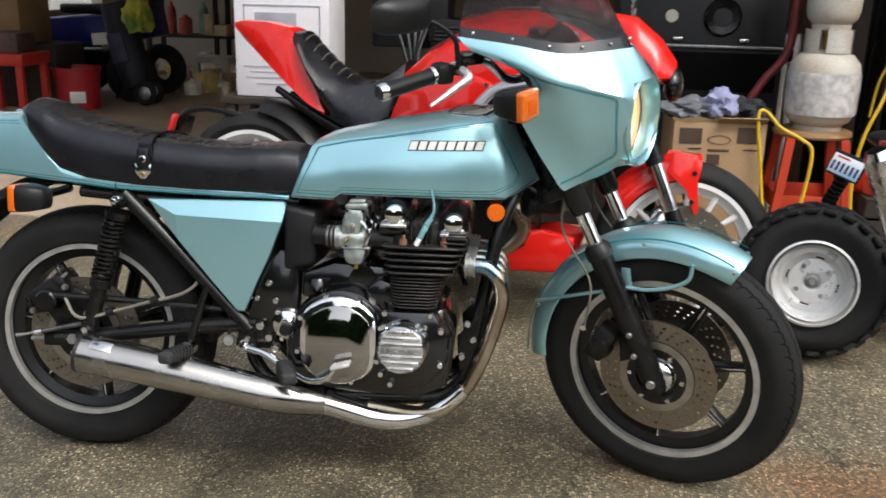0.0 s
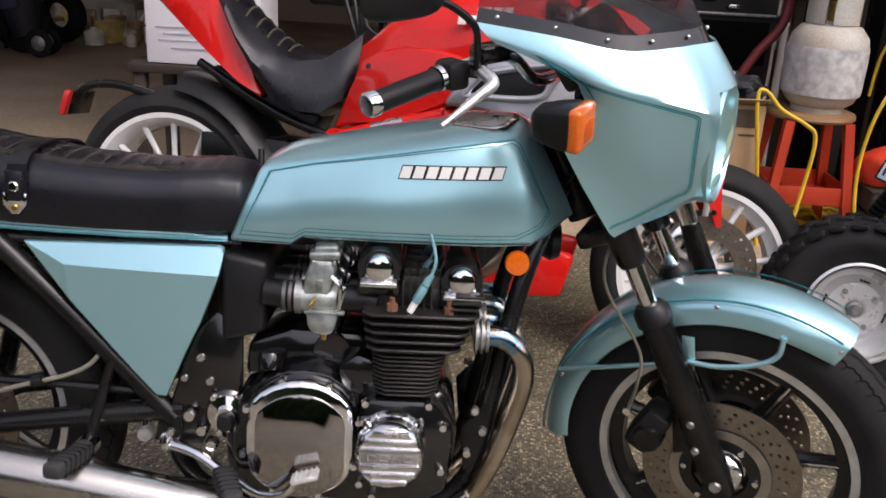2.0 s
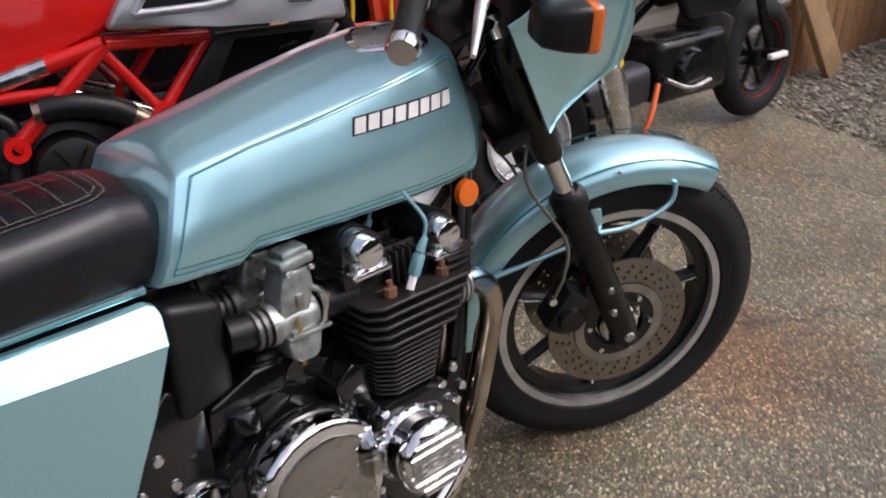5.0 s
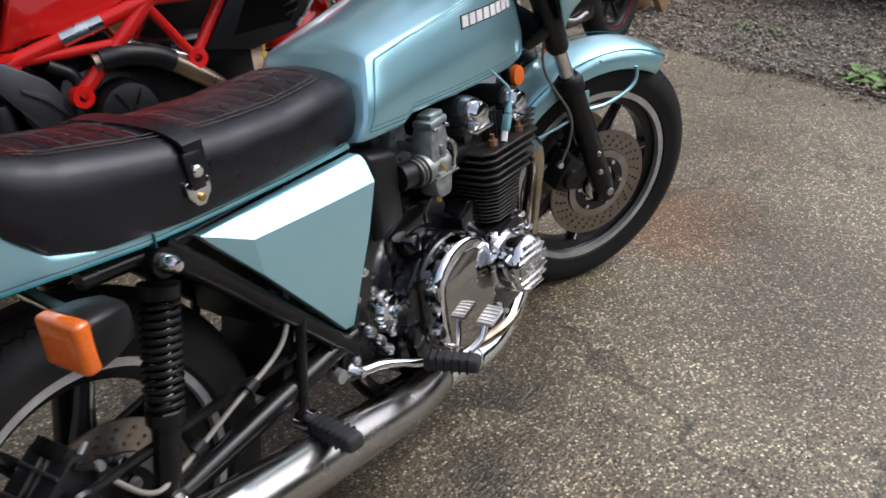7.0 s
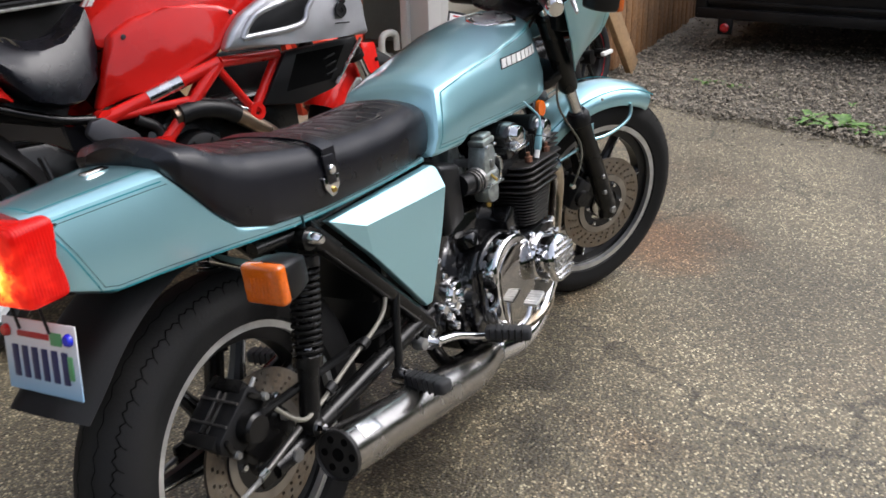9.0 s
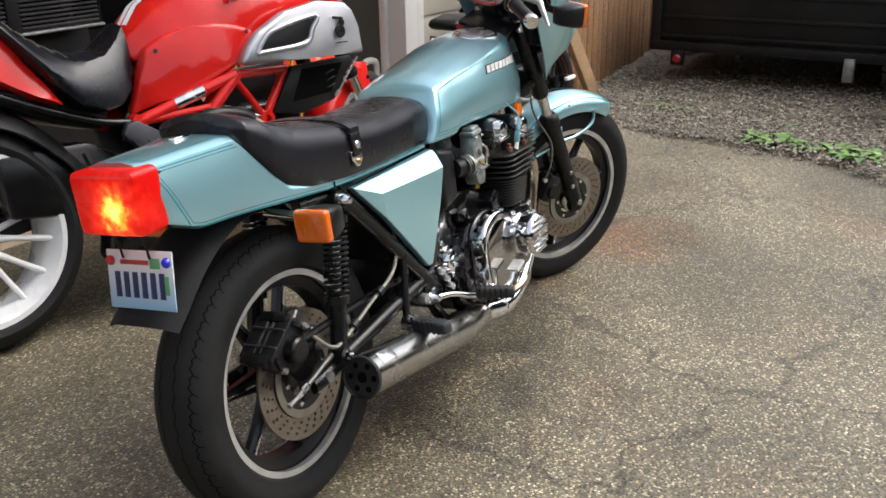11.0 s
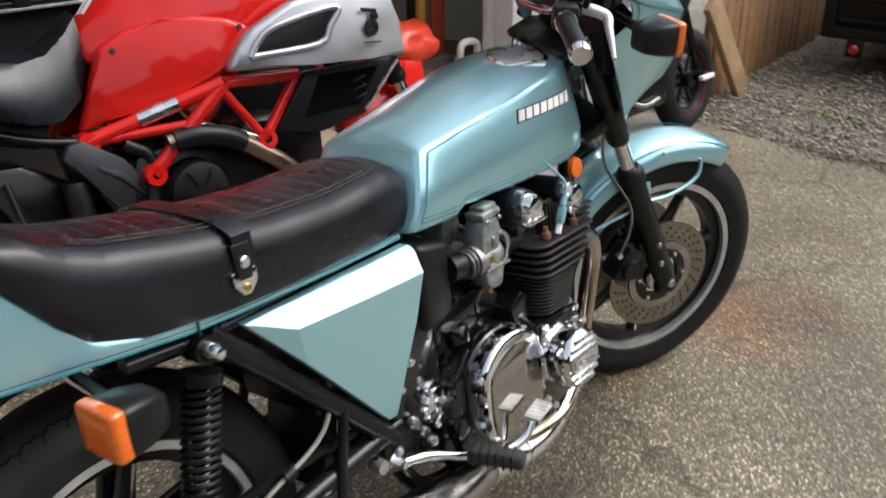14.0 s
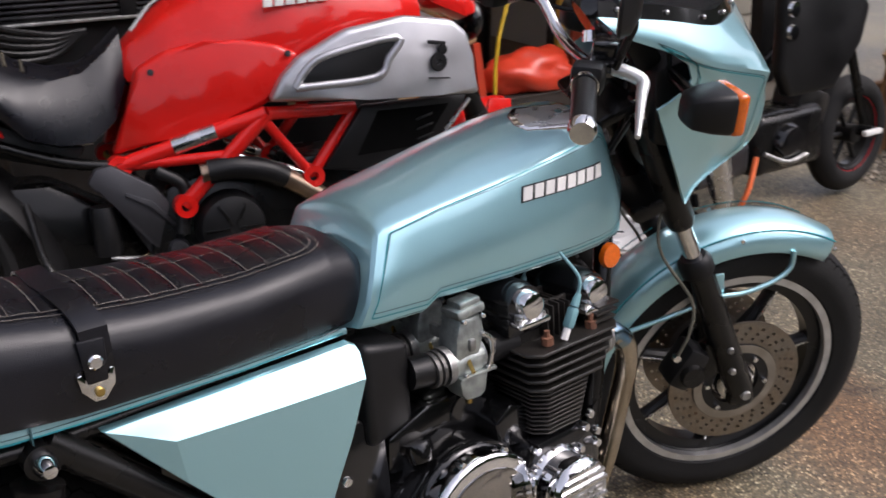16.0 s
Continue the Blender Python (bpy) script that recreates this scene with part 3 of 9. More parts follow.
def tail_ring(x):
    zb, zt, w = lerp(TB, x), lerp(TT, x), lerp(TW, x)
    h = zt - zb
    sl = 0.02 * min(1, max(0, (-x - 0.05) / 0.1))
    e = min(0.012, h * 0.3)
    pts = [(0.02, zb), (w - 0.012, zb), (w, zb + min(0.006, h * 0.2)), (w + 0.001, zb + h * 0.5), (w - sl * 0.6, zt - e), (w - sl - 0.006, zt - e * 0.2), (w - sl - 0.018, zt), (0.03, zt + (0.004 if x < -0.1 else 0))]
    return [Vector((x + (0.0 if x > -0.2 else -0.03 * (z - 0.79) / 0.13 * min(1, (-x - 0.2) / 0.1)), -y, z)) for y, z in pts] + [Vector((x + (0.0 if x > -0.2 else -0.03 * (z - 0.79) / 0.13 * min(1, (-x - 0.2) / 0.1)), y, z)) for y, z in pts[::-1]]


bm = loft([tail_ring(x) for x in np.linspace(-0.315, 0.578, 90)])
bmesh.ops.recalc_face_normals(bm, faces=bm.faces)
tail_bvh = BVHTree.FromBMesh(bm)
tail = part("tail_cowl", bm, ICE, bike, "ice-blue tail cowl with teal pinstripe", 30)
low = [(x, lerp(TB, x) + 0.007) for x in np.linspace(-0.245, 0.57, 26)]
onto(tail_bvh, [(-0.13, 0.903), (-0.312, 0.901), (-0.324, 0.893), (-0.272, 0.780)] + low, 0.0021, TEAL, tail, "pinstripe")
onto(tail_bvh, [(-0.122, 0.897), (-0.307, 0.895), (-0.315, 0.889), (-0.267, 0.785)] + [(x, z + 0.006) for x, z in low], 0.0011, DARKLINE, tail, "pinstripe")
onto(tail_bvh, [(-0.14, -0.075), (-0.325, -0.060), (-0.33, 0.0), (-0.325, 0.060), (-0.14, 0.075)], 0.0028, TEAL, tail, "pinstripe", way=(0, 0, -1), axis="xy")
part("panel_seam", box((0.135, 0, 0.747), (0.002, 0.2665, 0.020)), DARKLINE, tail)
part("seat_latch", box((-0.165, 0.0, 0.927), (0.045, 0.02, 0.008), 0.003), CHROME, tail)

# tail light, number plate, rear mudguard
tl = part("tail_light", box((-0.345, -0.004, 0.852), (0.075, 0.166, 0.122), 0.015, seg=4), REDLENS, bike, "large square red tail light, lit")
part("lens_rib", box((-0.3815, -0.004, 0.852), (0.006, 0.14, 0.004), 0.001), REDLENS, tl)
part("tail_light_base", box((-0.308, 0, 0.846), (0.024, 0.166, 0.118), 0.010), BLACKPLASTIC, tl)
part("tail_bulb", sphere((-0.352, 0.012, 0.840), 0.014, 12, 8), BULB, tl, "glowing bulb behind the lens")
PLATEM = pose(-0.337, 0.000, 0.692, 0, 10, 0)
bmat = pm("plate_white", (0.70, 0.71, 0.71), 0.35, var=0.1, scale=5, col2=(0.46, 0.60, 0.72))
_n, _k = bmat.node_tree.nodes, bmat.node_tree.links.new
_tc, _sx, _rp = _n.new("ShaderNodeTexCoord"), _n.new("ShaderNodeSeparateXYZ"), _n.new("ShaderNodeValToRGB")
_rp.color_ramp.elements[0].color, _rp.color_ramp.elements[1].color = (0.24, 0.45, 0.66, 1), (0.74, 0.74, 0.73, 1)
_rp.color_ramp.elements[1].position = 0.75
_k(_tc.outputs["Generated"], _sx.inputs[0])
_k(_sx.outputs[2], _rp.inputs[0])
_k(_rp.outputs[0], _n["Principled BSDF"].inputs["Base Color"])
plate = part("number_plate", xf(box((0, 0, 0), (0.003, 0.174, 0.114), 0.008), PLATEM), bmat, bike, "white and blue registration plate with plain dark bars")
INK = pm("navy_ink", (0.015, 0.02, 0.09), 0.4)
REDINK = pm("red_ink", (0.45, 0.03, 0.03), 0.4)
GREENINK = pm("green_sticker", (0.10, 0.34, 0.14), 0.4)
BLUEGEM = pm("blue_reflector", (0.01, 0.02, 0.5), 0.1, coat=0.6)
for i in range(6):
    part("plate_bar", xf(box((-0.002, 0.060 - i * 0.0235, -0.010), (0.002, 0.014, 0.050), 0.0005), PLATEM), INK, plate)
part("plate_bar", xf(box((-0.002, 0.012, 0.034), (0.002, 0.075, 0.009), 0.0005), PLATEM), REDINK, plate)
part("plate_sticker", xf(box((-0.002, -0.042, 0.033), (0.002, 0.026, 0.020), 0.0005), PLATEM), GREENINK, plate)
part("plate_sticker", xf(box((-0.002, -0.070, -0.008), (0.002, 0.011, 0.036), 0.0005), PLATEM), GREENINK, plate)
for y, mt in ((0.074, pm("red_reflector", (0.5, 0.02, 0.015), 0.15, coat=0.5)), (-0.074, BLUEGEM)):
    part("plate_reflector", xf(lathe([(0, -0.008), (0.007, -0.007), (0.010, -0.003), (0.010, 0), (0, 0)], (-0.003, y, 0.036), 14, pose(0, 0, 0, 0, 0, -90)), PLATEM), mt, plate)
bm = bmesh.new()
prev = None
for i in range(30):
    a = radians(70 + i * 2.55)
    r = 0.405 + 0.030 * min(1, i / 14) + 0.012 * max(0, (i - 25) / 4) ** 1.6
    w = 0.082 + 0.012 * max(0, (i - 12) / 17)
    c = Vector((RW[0] + r * math.cos(a), 0.022, RW[2] + r * math.sin(a)))
    d = Vector((math.cos(a), 0, math.sin(a)))
    ring = [bm.verts.new(c + d * (0.012 - 0.032 * abs(s) ** 4) + Vector((0, s * w, 0))) for s in np.linspace(-1, 1, 11)]
    ring += [bm.verts.new(c + d * (0.009 - 0.032 * abs(s) ** 4) + Vector((0, s * (w - 0.003), 0))) for s in np.linspace(1, -1, 11)]
    if prev:
        for j in range(22):
            bm.faces.new((prev[j], prev[(j + 1) % 22], ring[(j + 1) % 22], ring[j]))
    else:
        bm.faces.new(ring[::-1])
    prev = ring
bm.faces.new(prev)
guard = part("rear_mudguard", bm, GUARDBLACK, bike, "black plastic rear mudguard")
part("plate_bracket", xf(box((0.006, 0, 0.0), (0.008, 0.12, 0.085), 0.003), PLATEM), SATIN, guard)
for y in (-0.035, 0.035):
    part("plate_light_stem", rod((-0.34, y, 0.785), (-0.336, y, 0.735), 0.0025, 8), BLACKPLASTIC, plate)


def turn_signal(c, s, m, back=1):
    """Square indicator: tapered black body, amber lens facing back (back=1) or forward (-1), stalk to the bike."""
    d = -back
    rings = []
    for x, hy, hz in ((-0.036, 0.018, 0.016), (-0.028, 0.028, 0.026), (0.0, 0.038, 0.032), (0.026, 0.042, 0.035), (0.032, 0.041, 0.034)):
        ring = []
        for k in range(16):
            a = 2 * math.pi * k / 16
            cc, ss = math.cos(a), math.sin(a)
            ring.append(Vector((d * x, hy * math.copysign(abs(cc) ** 0.35, cc), hz * math.copysign(abs(ss) ** 0.35, ss))) + Vector(c))
        rings.append(ring)
    body = part("turn_signal", xf(loft(rings), m), BLACKPLASTIC, bike, "black square indicator with amber lens", 50)
    part("lens", xf(box((c[0] + d * 0.040, c[1], c[2]), (0.024, 0.082, 0.068), 0.008, seg=3), m), AMBER, body, "amber ribbed lens")
    bm = bmesh.new()
    for i in range(6):
        add_box(bm, (c[0] + d * 0.0525, c[1] - 0.02 + i * 0.008, c[2] - 0.004), (0.002, 0.003, 0.034), 0.0008)
    part("lens_rib", xf(bm, m), AMBER, body)
    part("stalk", xf(rod((c[0], c[1] + s * 0.03, c[2] + 0.004), (c[0] + 0.01, c[1] + s * 0.16, c[2] + 0.01), 0.011), m), CHROME if back == 1 else SATIN, body)
    return body


turn_signal((-0.032, -0.218, 0.720), 1, I4, 1)
turn_signal((-0.032, 0.218, 0.720), -1, I4, 1)
turn_signal((1.272, -0.285, 1.058), 1, STEER, -1)
turn_signal((1.272, 0.285, 1.058), -1, STEER, -1)

# side covers: a bright upper facet and a flat lower one meet in a hard crease
for s in (-1, 1):
    A_, B_, C_ = Vector((0.214, 0.122, 0.719)), Vector((0.566, 0.130, 0.7265)), Vector((0.293, 0.1430, 0.684))

    def lie(p, q, r, x, z):
        n = (q - p).cross(r - p)
        return Vector((x, p.y - (n.x * (x - p.x) + n.z * (z - p.z)) / n.y, z))

    D_ = lie(A_, B_, C_, 0.573, 0.678)
    F_ = Vector((0.455, 0.144, 0.442))
    v = {"a": A_, "b": B_, "i": lie(A_, B_, C_, 0.575, 0.722), "j": lie(A_, B_, C_, 0.5785, 0.712), "c": C_, "d": D_, "f": F_}
    for k, x, z in (("g", 0.541, 0.592), ("h", 0.512, 0.530), ("e", 0.474, 0.441), ("k", 0.300, 0.6195)):
        v[k] = lie(C_, D_, F_, x, z)
    mid = Vector((0.45, 0, 0.62))
    ringed = "abijdghefk"
    bm = bmesh.new()
    V = {k: bm.verts.new((mid.x + (p.x - mid.x) * 0.99, p.y, mid.z + (p.z - mid.z) * 0.985)) for k, p in v.items()}
    U = {k: bm.verts.new((v[k].x, v[k].y - 0.003, v[k].z)) for k in ringed}
    W = {k: bm.verts.new((v[k].x, max(0.100, v[k].y - 0.016), v[k].z)) for k in ringed}
    for f in ("abijdc", "ack", "cdghefk"):
        bm.faces.new([V[k] for k in f])
    for a, b in zip(ringed, ringed[1:] + ringed[0]):
        bm.faces.new((V[a], V[b], U[b], U[a]))
        bm.faces.new((U[a], U[b], W[b], W[a]))
    bm.faces.new([W[k] for k in ringed])
    back = set(U.values()) | set(W.values())
    tri = bmesh.ops.triangulate(bm, faces=[f for f in bm.faces if not any(q in back for q in f.verts)])["faces"]
    bmesh.ops.subdivide_edges(bm, edges=list({e for f in tri for e in f.edges}), cuts=5, use_grid_fill=True)
    for q in bm.verts:
        if q not in W.values():
            q.co.y += 0.006 * max(0.0, 1 - ((q.co.x - 0.45) ** 2 + (q.co.z - 0.61) ** 2) / 0.045)
        q.co.y *= s
    bmesh.ops.recalc_face_normals(bm, faces=bm.faces)
    part("side_cover", bm, ICE, bike, "ice-blue faceted side cover", 14)

# frame
frame_part = part("frame", tube([(1.205, 0, 0.90), (1.05, 0, 0.845), (0.80, 0, 0.80), (0.56, 0, 0.74)], 0.024, 12), SATIN, bike, "black tubular steel frame")
for s in (-1, 1):
    part("down_tube", tube([(1.19, s * 0.03, 0.845), (1.150, s * 0.085, 0.76), (1.105, s * 0.115, 0.62), (1.058, s * 0.120, 0.36), (1.02, s * 0.120, 0.265), (0.93, s * 0.120, 0.232), (0.60, s * 0.120, 0.235), (0.50, s * 0.12, 0.30), (0.485, s * 0.118, 0.395)], 0.0175, 12), SATIN, frame_part)
    part("rear_tube", tube([(0.15, s * 0.112, 0.728), (0.30, s * 0.114, 0.578), (0.482, s * 0.118, 0.388)], 0.021, 12), SATIN, frame_part)
    part("seat_rail", tube([(0.60, s * 0.080, 0.722), (0.30, s * 0.084, 0.716), (0.16, s * 0.100, 0.720), (0.03, s * 0.098, 0.728)], 0.014, 10), SATIN, frame_part)
    part("pivot_plate", prism([(0.445, 0.345), (0.535, 0.34), (0.56, 0.40), (0.565, 0.50), (0.545, 0.555), (0.515, 0.52), (0.50, 0.44), (0.455, 0.40)], s * 0.128, s * 0.112, 0.003), SATIN, frame_part)
    part("head_gusset", prism([(1.215, 0.86), (1.19, 0.79), (1.10, 0.80), (1.10, 0.84)], s * 0.032, s * 0.024, 0.002), SATIN, frame_part)
    part("engine_mount", prism([(1.02, 0.40), (1.075, 0.46), (1.075, 0.34), (1.03, 0.31)], s * 0.137, s * 0.125, 0.003), SATIN, frame_part)
    for x, z in ((1.045, 0.435), (1.062, 0.395), (1.035, 0.35)):
        bolt(frame_part, (x, s * 0.137, z), 0.0095, s, 0.009)
part("steering_head", tube([PIV + AXIS * 0.52 + Vector((0, 0, 0)), PIV + AXIS * 0.70], 0.032, 16, smooth=False), SATIN, frame_part)
for x, z, r in ((0.516, 0.405, 0.013), (0.538, 0.376, 0.012), (0.556, 0.348, 0.0125), (0.535, 0.515, 0.009), (0.552, 0.470, 0.009), (0.505, 0.475, 0.008), (0.478, 0.365, 0.009)):
    bolt(frame_part, (x, -0.130, z), r, -1, 0.022 if r > 0.011 else 0.010)
part("reflector_disc", lathe([(0, -0.012), (0.021, -0.010), (0.023, -0.004), (0.023, 0), (0, 0)], (1.106, -0.136, 0.722), 24), AMBER, frame_part, "round amber side reflector")
part("reflector_disc", lathe([(0, 0.012), (0.021, 0.010), (0.023, 0.004), (0.023, 0), (0, 0)], (1.106, 0.136, 0.722), 24), AMBER, frame_part, "round amber side reflector")
part("side_stand", tube([(0.60, 0.15, 0.26), (0.66, 0.235, 0.13), (0.69, 0.285, 0.042)], 0.012), SATIN, frame_part)

# swingarm, rear brake, shocks
swing = part("swingarm", box((0.40, 0, 0.395), (0.04, 0.20, 0.04), 0.012), SATIN, bike, "black steel swingarm")
for s in (-1, 1):
    part("arm", tube([(0.50, s * 0.115, 0.405), (0.30, s * 0.115, 0.382), (0.02, s * 0.108, 0.340), (-0.045, s * 0.108, 0.335)], 0.020, 12), SATIN, swing)
    part("axle_plate", box((-0.03, s * 0.108, 0.336), (0.10, 0.012, 0.045), 0.005), SATIN, swing)
    part("adjuster_bolt", rod((-0.075, s * 0.108, 0.334), (-0.115, s * 0.108, 0.330), 0.005, 8), CAST, swing)
    part("axle_nut", lathe([(0, s * 0.016), (0.014, s * 0.016), (0.016, 0), (0, 0)], (0.005, s * 0.114, 0.338), 6), CAST, swing)
    top, bot = Vector((0.141, s * 0.116, 0.712)), Vector((0.054, s * 0.124, 0.372))
    shock = part("shock_absorber", tube([top + (bot - top) * 0.10, top + (bot - top) * 0.62], 0.014, 12, smooth=False), CHROME, bike, "black coil-sprung rear shock absorber")
    part("damper_body", tube([top + (bot - top) * 0.58, top + (bot - top) * 0.70, top + (bot - top) * 0.97], 0.0205, 14, smooth=False), SATIN, shock)
    ax = (bot - top).normalized()
    o1 = ax.orthogonal().normalized()
    o2 = ax.cross(o1)
    pts, turns = [], 14
    for i in range(turns * 10 + 1):
        u = i / (turns * 10)
        a = u * turns * 2 * math.pi
        pts.append(top + (bot - top) * (0.14 + 0.485 * u) + (o1 * math.cos(a) + o2 * math.sin(a)) * 0.0265)
    part("coil_spring", tube(pts, 0.0043, 7, smooth=False), SATIN, shock)
    for u, r in ((0.115, 0.031), (0.645, 0.0285)):
        p = top + (bot - top) * u
        part("spring_seat", tube([p - ax * 0.008, p + ax * 0.010], r, 20, smooth=False), SATIN, shock)
    part("top_eye", lathe([(0, 0.022), (0.022, 0.022), (0.022, -0.018), (0, -0.018)], top, 16), SATIN, shock)
    part("acorn_nut", lathe([(0, s * 0.030), (0.008, s * 0.028), (0.013, s * 0.018), (0.015, s * 0.004), (0.015, 0), (0, 0)], top + Vector((0, s * 0.018, 0)), 14), CHROME, shock)
    part("bottom_eye", lathe([(0, 0.020), (0.018, 0.020), (0.018, -0.020), (0, -0.020)], bot, 14), SATIN, shock)
    part("bottom_nut", lathe([(0, s * 0.014), (0.009, s * 0.014), (0.011, 0), (0, 0)], bot + Vector((0, s * 0.02, 0)), 6), CHROME, shock)
part("torque_rod", tube([(-0.06, -0.112, 0.452), (0.20, -0.108, 0.445), (0.44, -0.105, 0.432)], 0.009, 8), SATIN, swing)
CM = Matrix(((-0.6, 0, -0.8, 0.005), (0, 1, 0, 0), (0.8, 0, -0.6, 0.338), (0, 0, 0, 1)))  # x outward from the axle, z back along the disc
HALF = [(0.100, -0.030), (0.112, -0.058), (0.148, -0.066), (0.166, -0.054), (0.168, 0.052), (0.152, 0.066), (0.112, 0.058), (0.100, 0.030)]
cal = part("rear_caliper", xf(prism(HALF, -0.096, -0.058, 0.005), CM), BLACKPLASTIC, bike, "black two-piece rear brake caliper")
part("caliper_half", xf(prism([(x, z * 0.94) for x, z in HALF], -0.038, -0.002, 0.005), CM), BLACKPLASTIC, cal)
for z in (-0.053, 0.053):
    part("caliper_bridge", xf(box((0.160, -0.048, z), (0.018, 0.074, 0.024), 0.003), CM), SATIN, cal)
for y in (-0.056, -0.040):
    part("pad_plate", xf(box((0.160, y, 0.0), (0.016, 0.0045, 0.078), 0.001), CM), DARKALLOY, cal)
for z in (-0.022, 0.022):
    part("pad_pin", xf(rod((0.168, -0.094, z), (0.168, -0.006, z), 0.0026, 8), CM), DARKALLOY, cal)
part("caliper_rib", xf(prism([(0.128, -0.060), (0.160, -0.050), (0.160, -0.040), (0.128, -0.048)], -0.104, -0.094, 0.002), CM), SATIN, cal)
part("caliper_rib", xf(prism([(0.128, 0.060), (0.160, 0.050), (0.160, 0.040), (0.128, 0.048)], -0.104, -0.094, 0.002), CM), SATIN, cal)
part("caliper_piston", xf(lathe([(0, -0.124), (0.024, -0.123), (0.029, -0.118), (0.031, -0.094), (0, -0.094)], (0.122, 0, 0.0), 24), CM), SATIN, cal)
part("bleed_nipple", xf(tube([(0.150, -0.088, -0.062), (0.152, -0.088, -0.080)], [0.005, 0.004], 8, smooth=False), CM), CAST, cal)
part("caliper_bracket", prism([(-0.085, 0.40), (-0.060, 0.47), (-0.005, 0.468), (0.030, 0.445), (0.045, 0.38), (0.025, 0.325), (-0.02, 0.315)], -0.082, -0.066, 0.004), SATIN, cal)
for x, z, y, r, mt in ((0.018, 0.447, -0.084, 0.010, CHROME), (-0.022, 0.472, -0.098, 0.008, CAST), (-0.112, 0.405, -0.098, 0.008, CAST), (0.030, 0.400, -0.084, 0.009, CAST)):
    bolt(cal, (x, y, z), r, -1, 0.012, mt)
part("adjuster_arm", tube([(0.030, -0.120, 0.380), (-0.030, -0.124, 0.366), (-0.075, -0.126, 0.356)], [0.0070, 0.0062, 0.0055], 10, smooth=False), DARKALLOY, cal)
part("adjuster_nut", xf(lathe([(0.0, 0.011), (0.008, 0.010), (0.008, -0.010), (0.0, -0.011)], n=8), Matrix.Translation((-0.085, -0.126, 0.354)) @ pose(0, 0, 0, 0, -13, 0) @ pose(0, 0, 0, 0, 0, 90)), POLISHED, cal)
part("adjuster_rod", tube([(-0.075, -0.126, 0.356), (-0.120, -0.127, 0.346), (-0.146, -0.127, 0.341)], [0.0036, 0.0036, 0.006], 8, smooth=False), CAST, cal)
HOSE = pm("clear_hose", (0.16, 0.15, 0.12), 0.35, var=0.15)
hose = part("brake_hose", tube([(-0.020, -0.112, 0.452), (0.02, -0.135, 0.405), (0.07, -0.136, 0.405), (0.19, -0.134, 0.442), (0.30, -0.130, 0.474), (0.345, -0.122, 0.510), (0.37, -0.110, 0.575)], 0.0045, 8), HOSE, bike, "translucent yellowed brake hose")
for x, z in ((0.115, 0.420), (0.235, 0.456)):
    part("hose_clip", lathe([(0.004, -0.010), (0.0115, -0.010), (0.0115, 0.010), (0.004, 0.010)], (x, -0.1345, z), 12, pose(0, 0, 0, 0, -17, 0) @ pose(0, 0, 0, 0, 0, 90), closed=True), BLACKPLASTIC, hose)

# footrests, brake pedal, hanger
for s in (-1, 1):
    hanger = part("passenger_hanger", tube([(0.372, s * 0.128, 0.505), (0.350, s * 0.132, 0.43), (0.326, s * 0.138, 0.338)], 0.0095, 10), SATIN, bike, "black passenger footrest hanger")
    part("peg_clevis", lathe([(0.010, -0.016), (0.021, -0.016), (0.021, 0.016), (0.010, 0.016)], (0.325, s * 0.148, 0.336), 16, closed=True), CHROME, hanger)
    for nm, a, b in (("passenger_peg", (0.326, s * 0.160, 0.336), (0.306, s * 0.270, 0.341)), ("rider_peg", (0.588, s * 0.200, 0.322), (0.629, s * 0.298, 0.313))):
        a, b = Vector(a), Vector(b)
        d = (b - a).normalized()
        q = d.to_track_quat("Y", "Z").to_matrix().to_4x4()
        L = (b - a).length
        peg = part(nm, xf(box((0, L / 2, 0), (0.036, L, 0.030), 0.009, seg=3), Matrix.Translation(a) @ q), pm("peg_rubber", (0.02, 0.02, 0.021), 0.75, var=0.2, bump=0.3), bike, "black rubber-covered footrest")
        for i in range(6):
            part("peg_rib", xf(box((0, 0.012 + i * (L - 0.02) / 6, 0.0), (0.038, 0.005, 0.032), 0.002), Matrix.Translation(a) @ q), BLACKPLASTIC, peg)
PADM = pm("worn_pad_alloy", (0.62, 0.62, 0.60), 0.45, 0.6, var=0.12, scale=60)
pedal = part("brake_pedal", tube([(0.478, -0.140, 0.343), (0.53, -0.158, 0.335), (0.60, -0.188, 0.306), (0.66, -0.225, 0.292), (0.705, -0.245, 0.305), (0.728, -0.250, 0.332)], [0.011, 0.010, 0.009, 0.008, 0.008, 0.007], 10), CHROME, bike, "chrome rear brake pedal")
part("pedal_pad", box((0.745, -0.252, 0.344), (0.050, 0.036, 0.009), 0.003, pose(0, 0, 0, 0, -16, 0)), PADM, pedal)
for i in range(5):
    part("pedal_rib", box((0.728 + i * 0.009, -0.252, 0.3440 + i * 0.0026), (0.003, 0.034, 0.003), 0, pose(0, 0, 0, 0, -16, 0)), PADM, pedal)
part("pedal_boss", lathe([(0, -0.052), (0.008, -0.050), (0.013, -0.03), (0.018, -0.026), (0.020, 0.01), (0.016, 0.03), (0, 0.03)], (0.472, -0.104, 0.345), 18), POLISHED, pedal)
part("pedal_link", tube([(0.430, -0.126, 0.350), (0.428, -0.126, 0.40), (0.435, -0.122, 0.50)], 0.0045, 8), SATIN, pedal)
part("link_knuckle", lathe([(0, -0.014), (0.013, -0.014), (0.015, 0), (0.013, 0.014), (0, 0.014)], (0.430, -0.128, 0.360), 12), CAST, pedal)

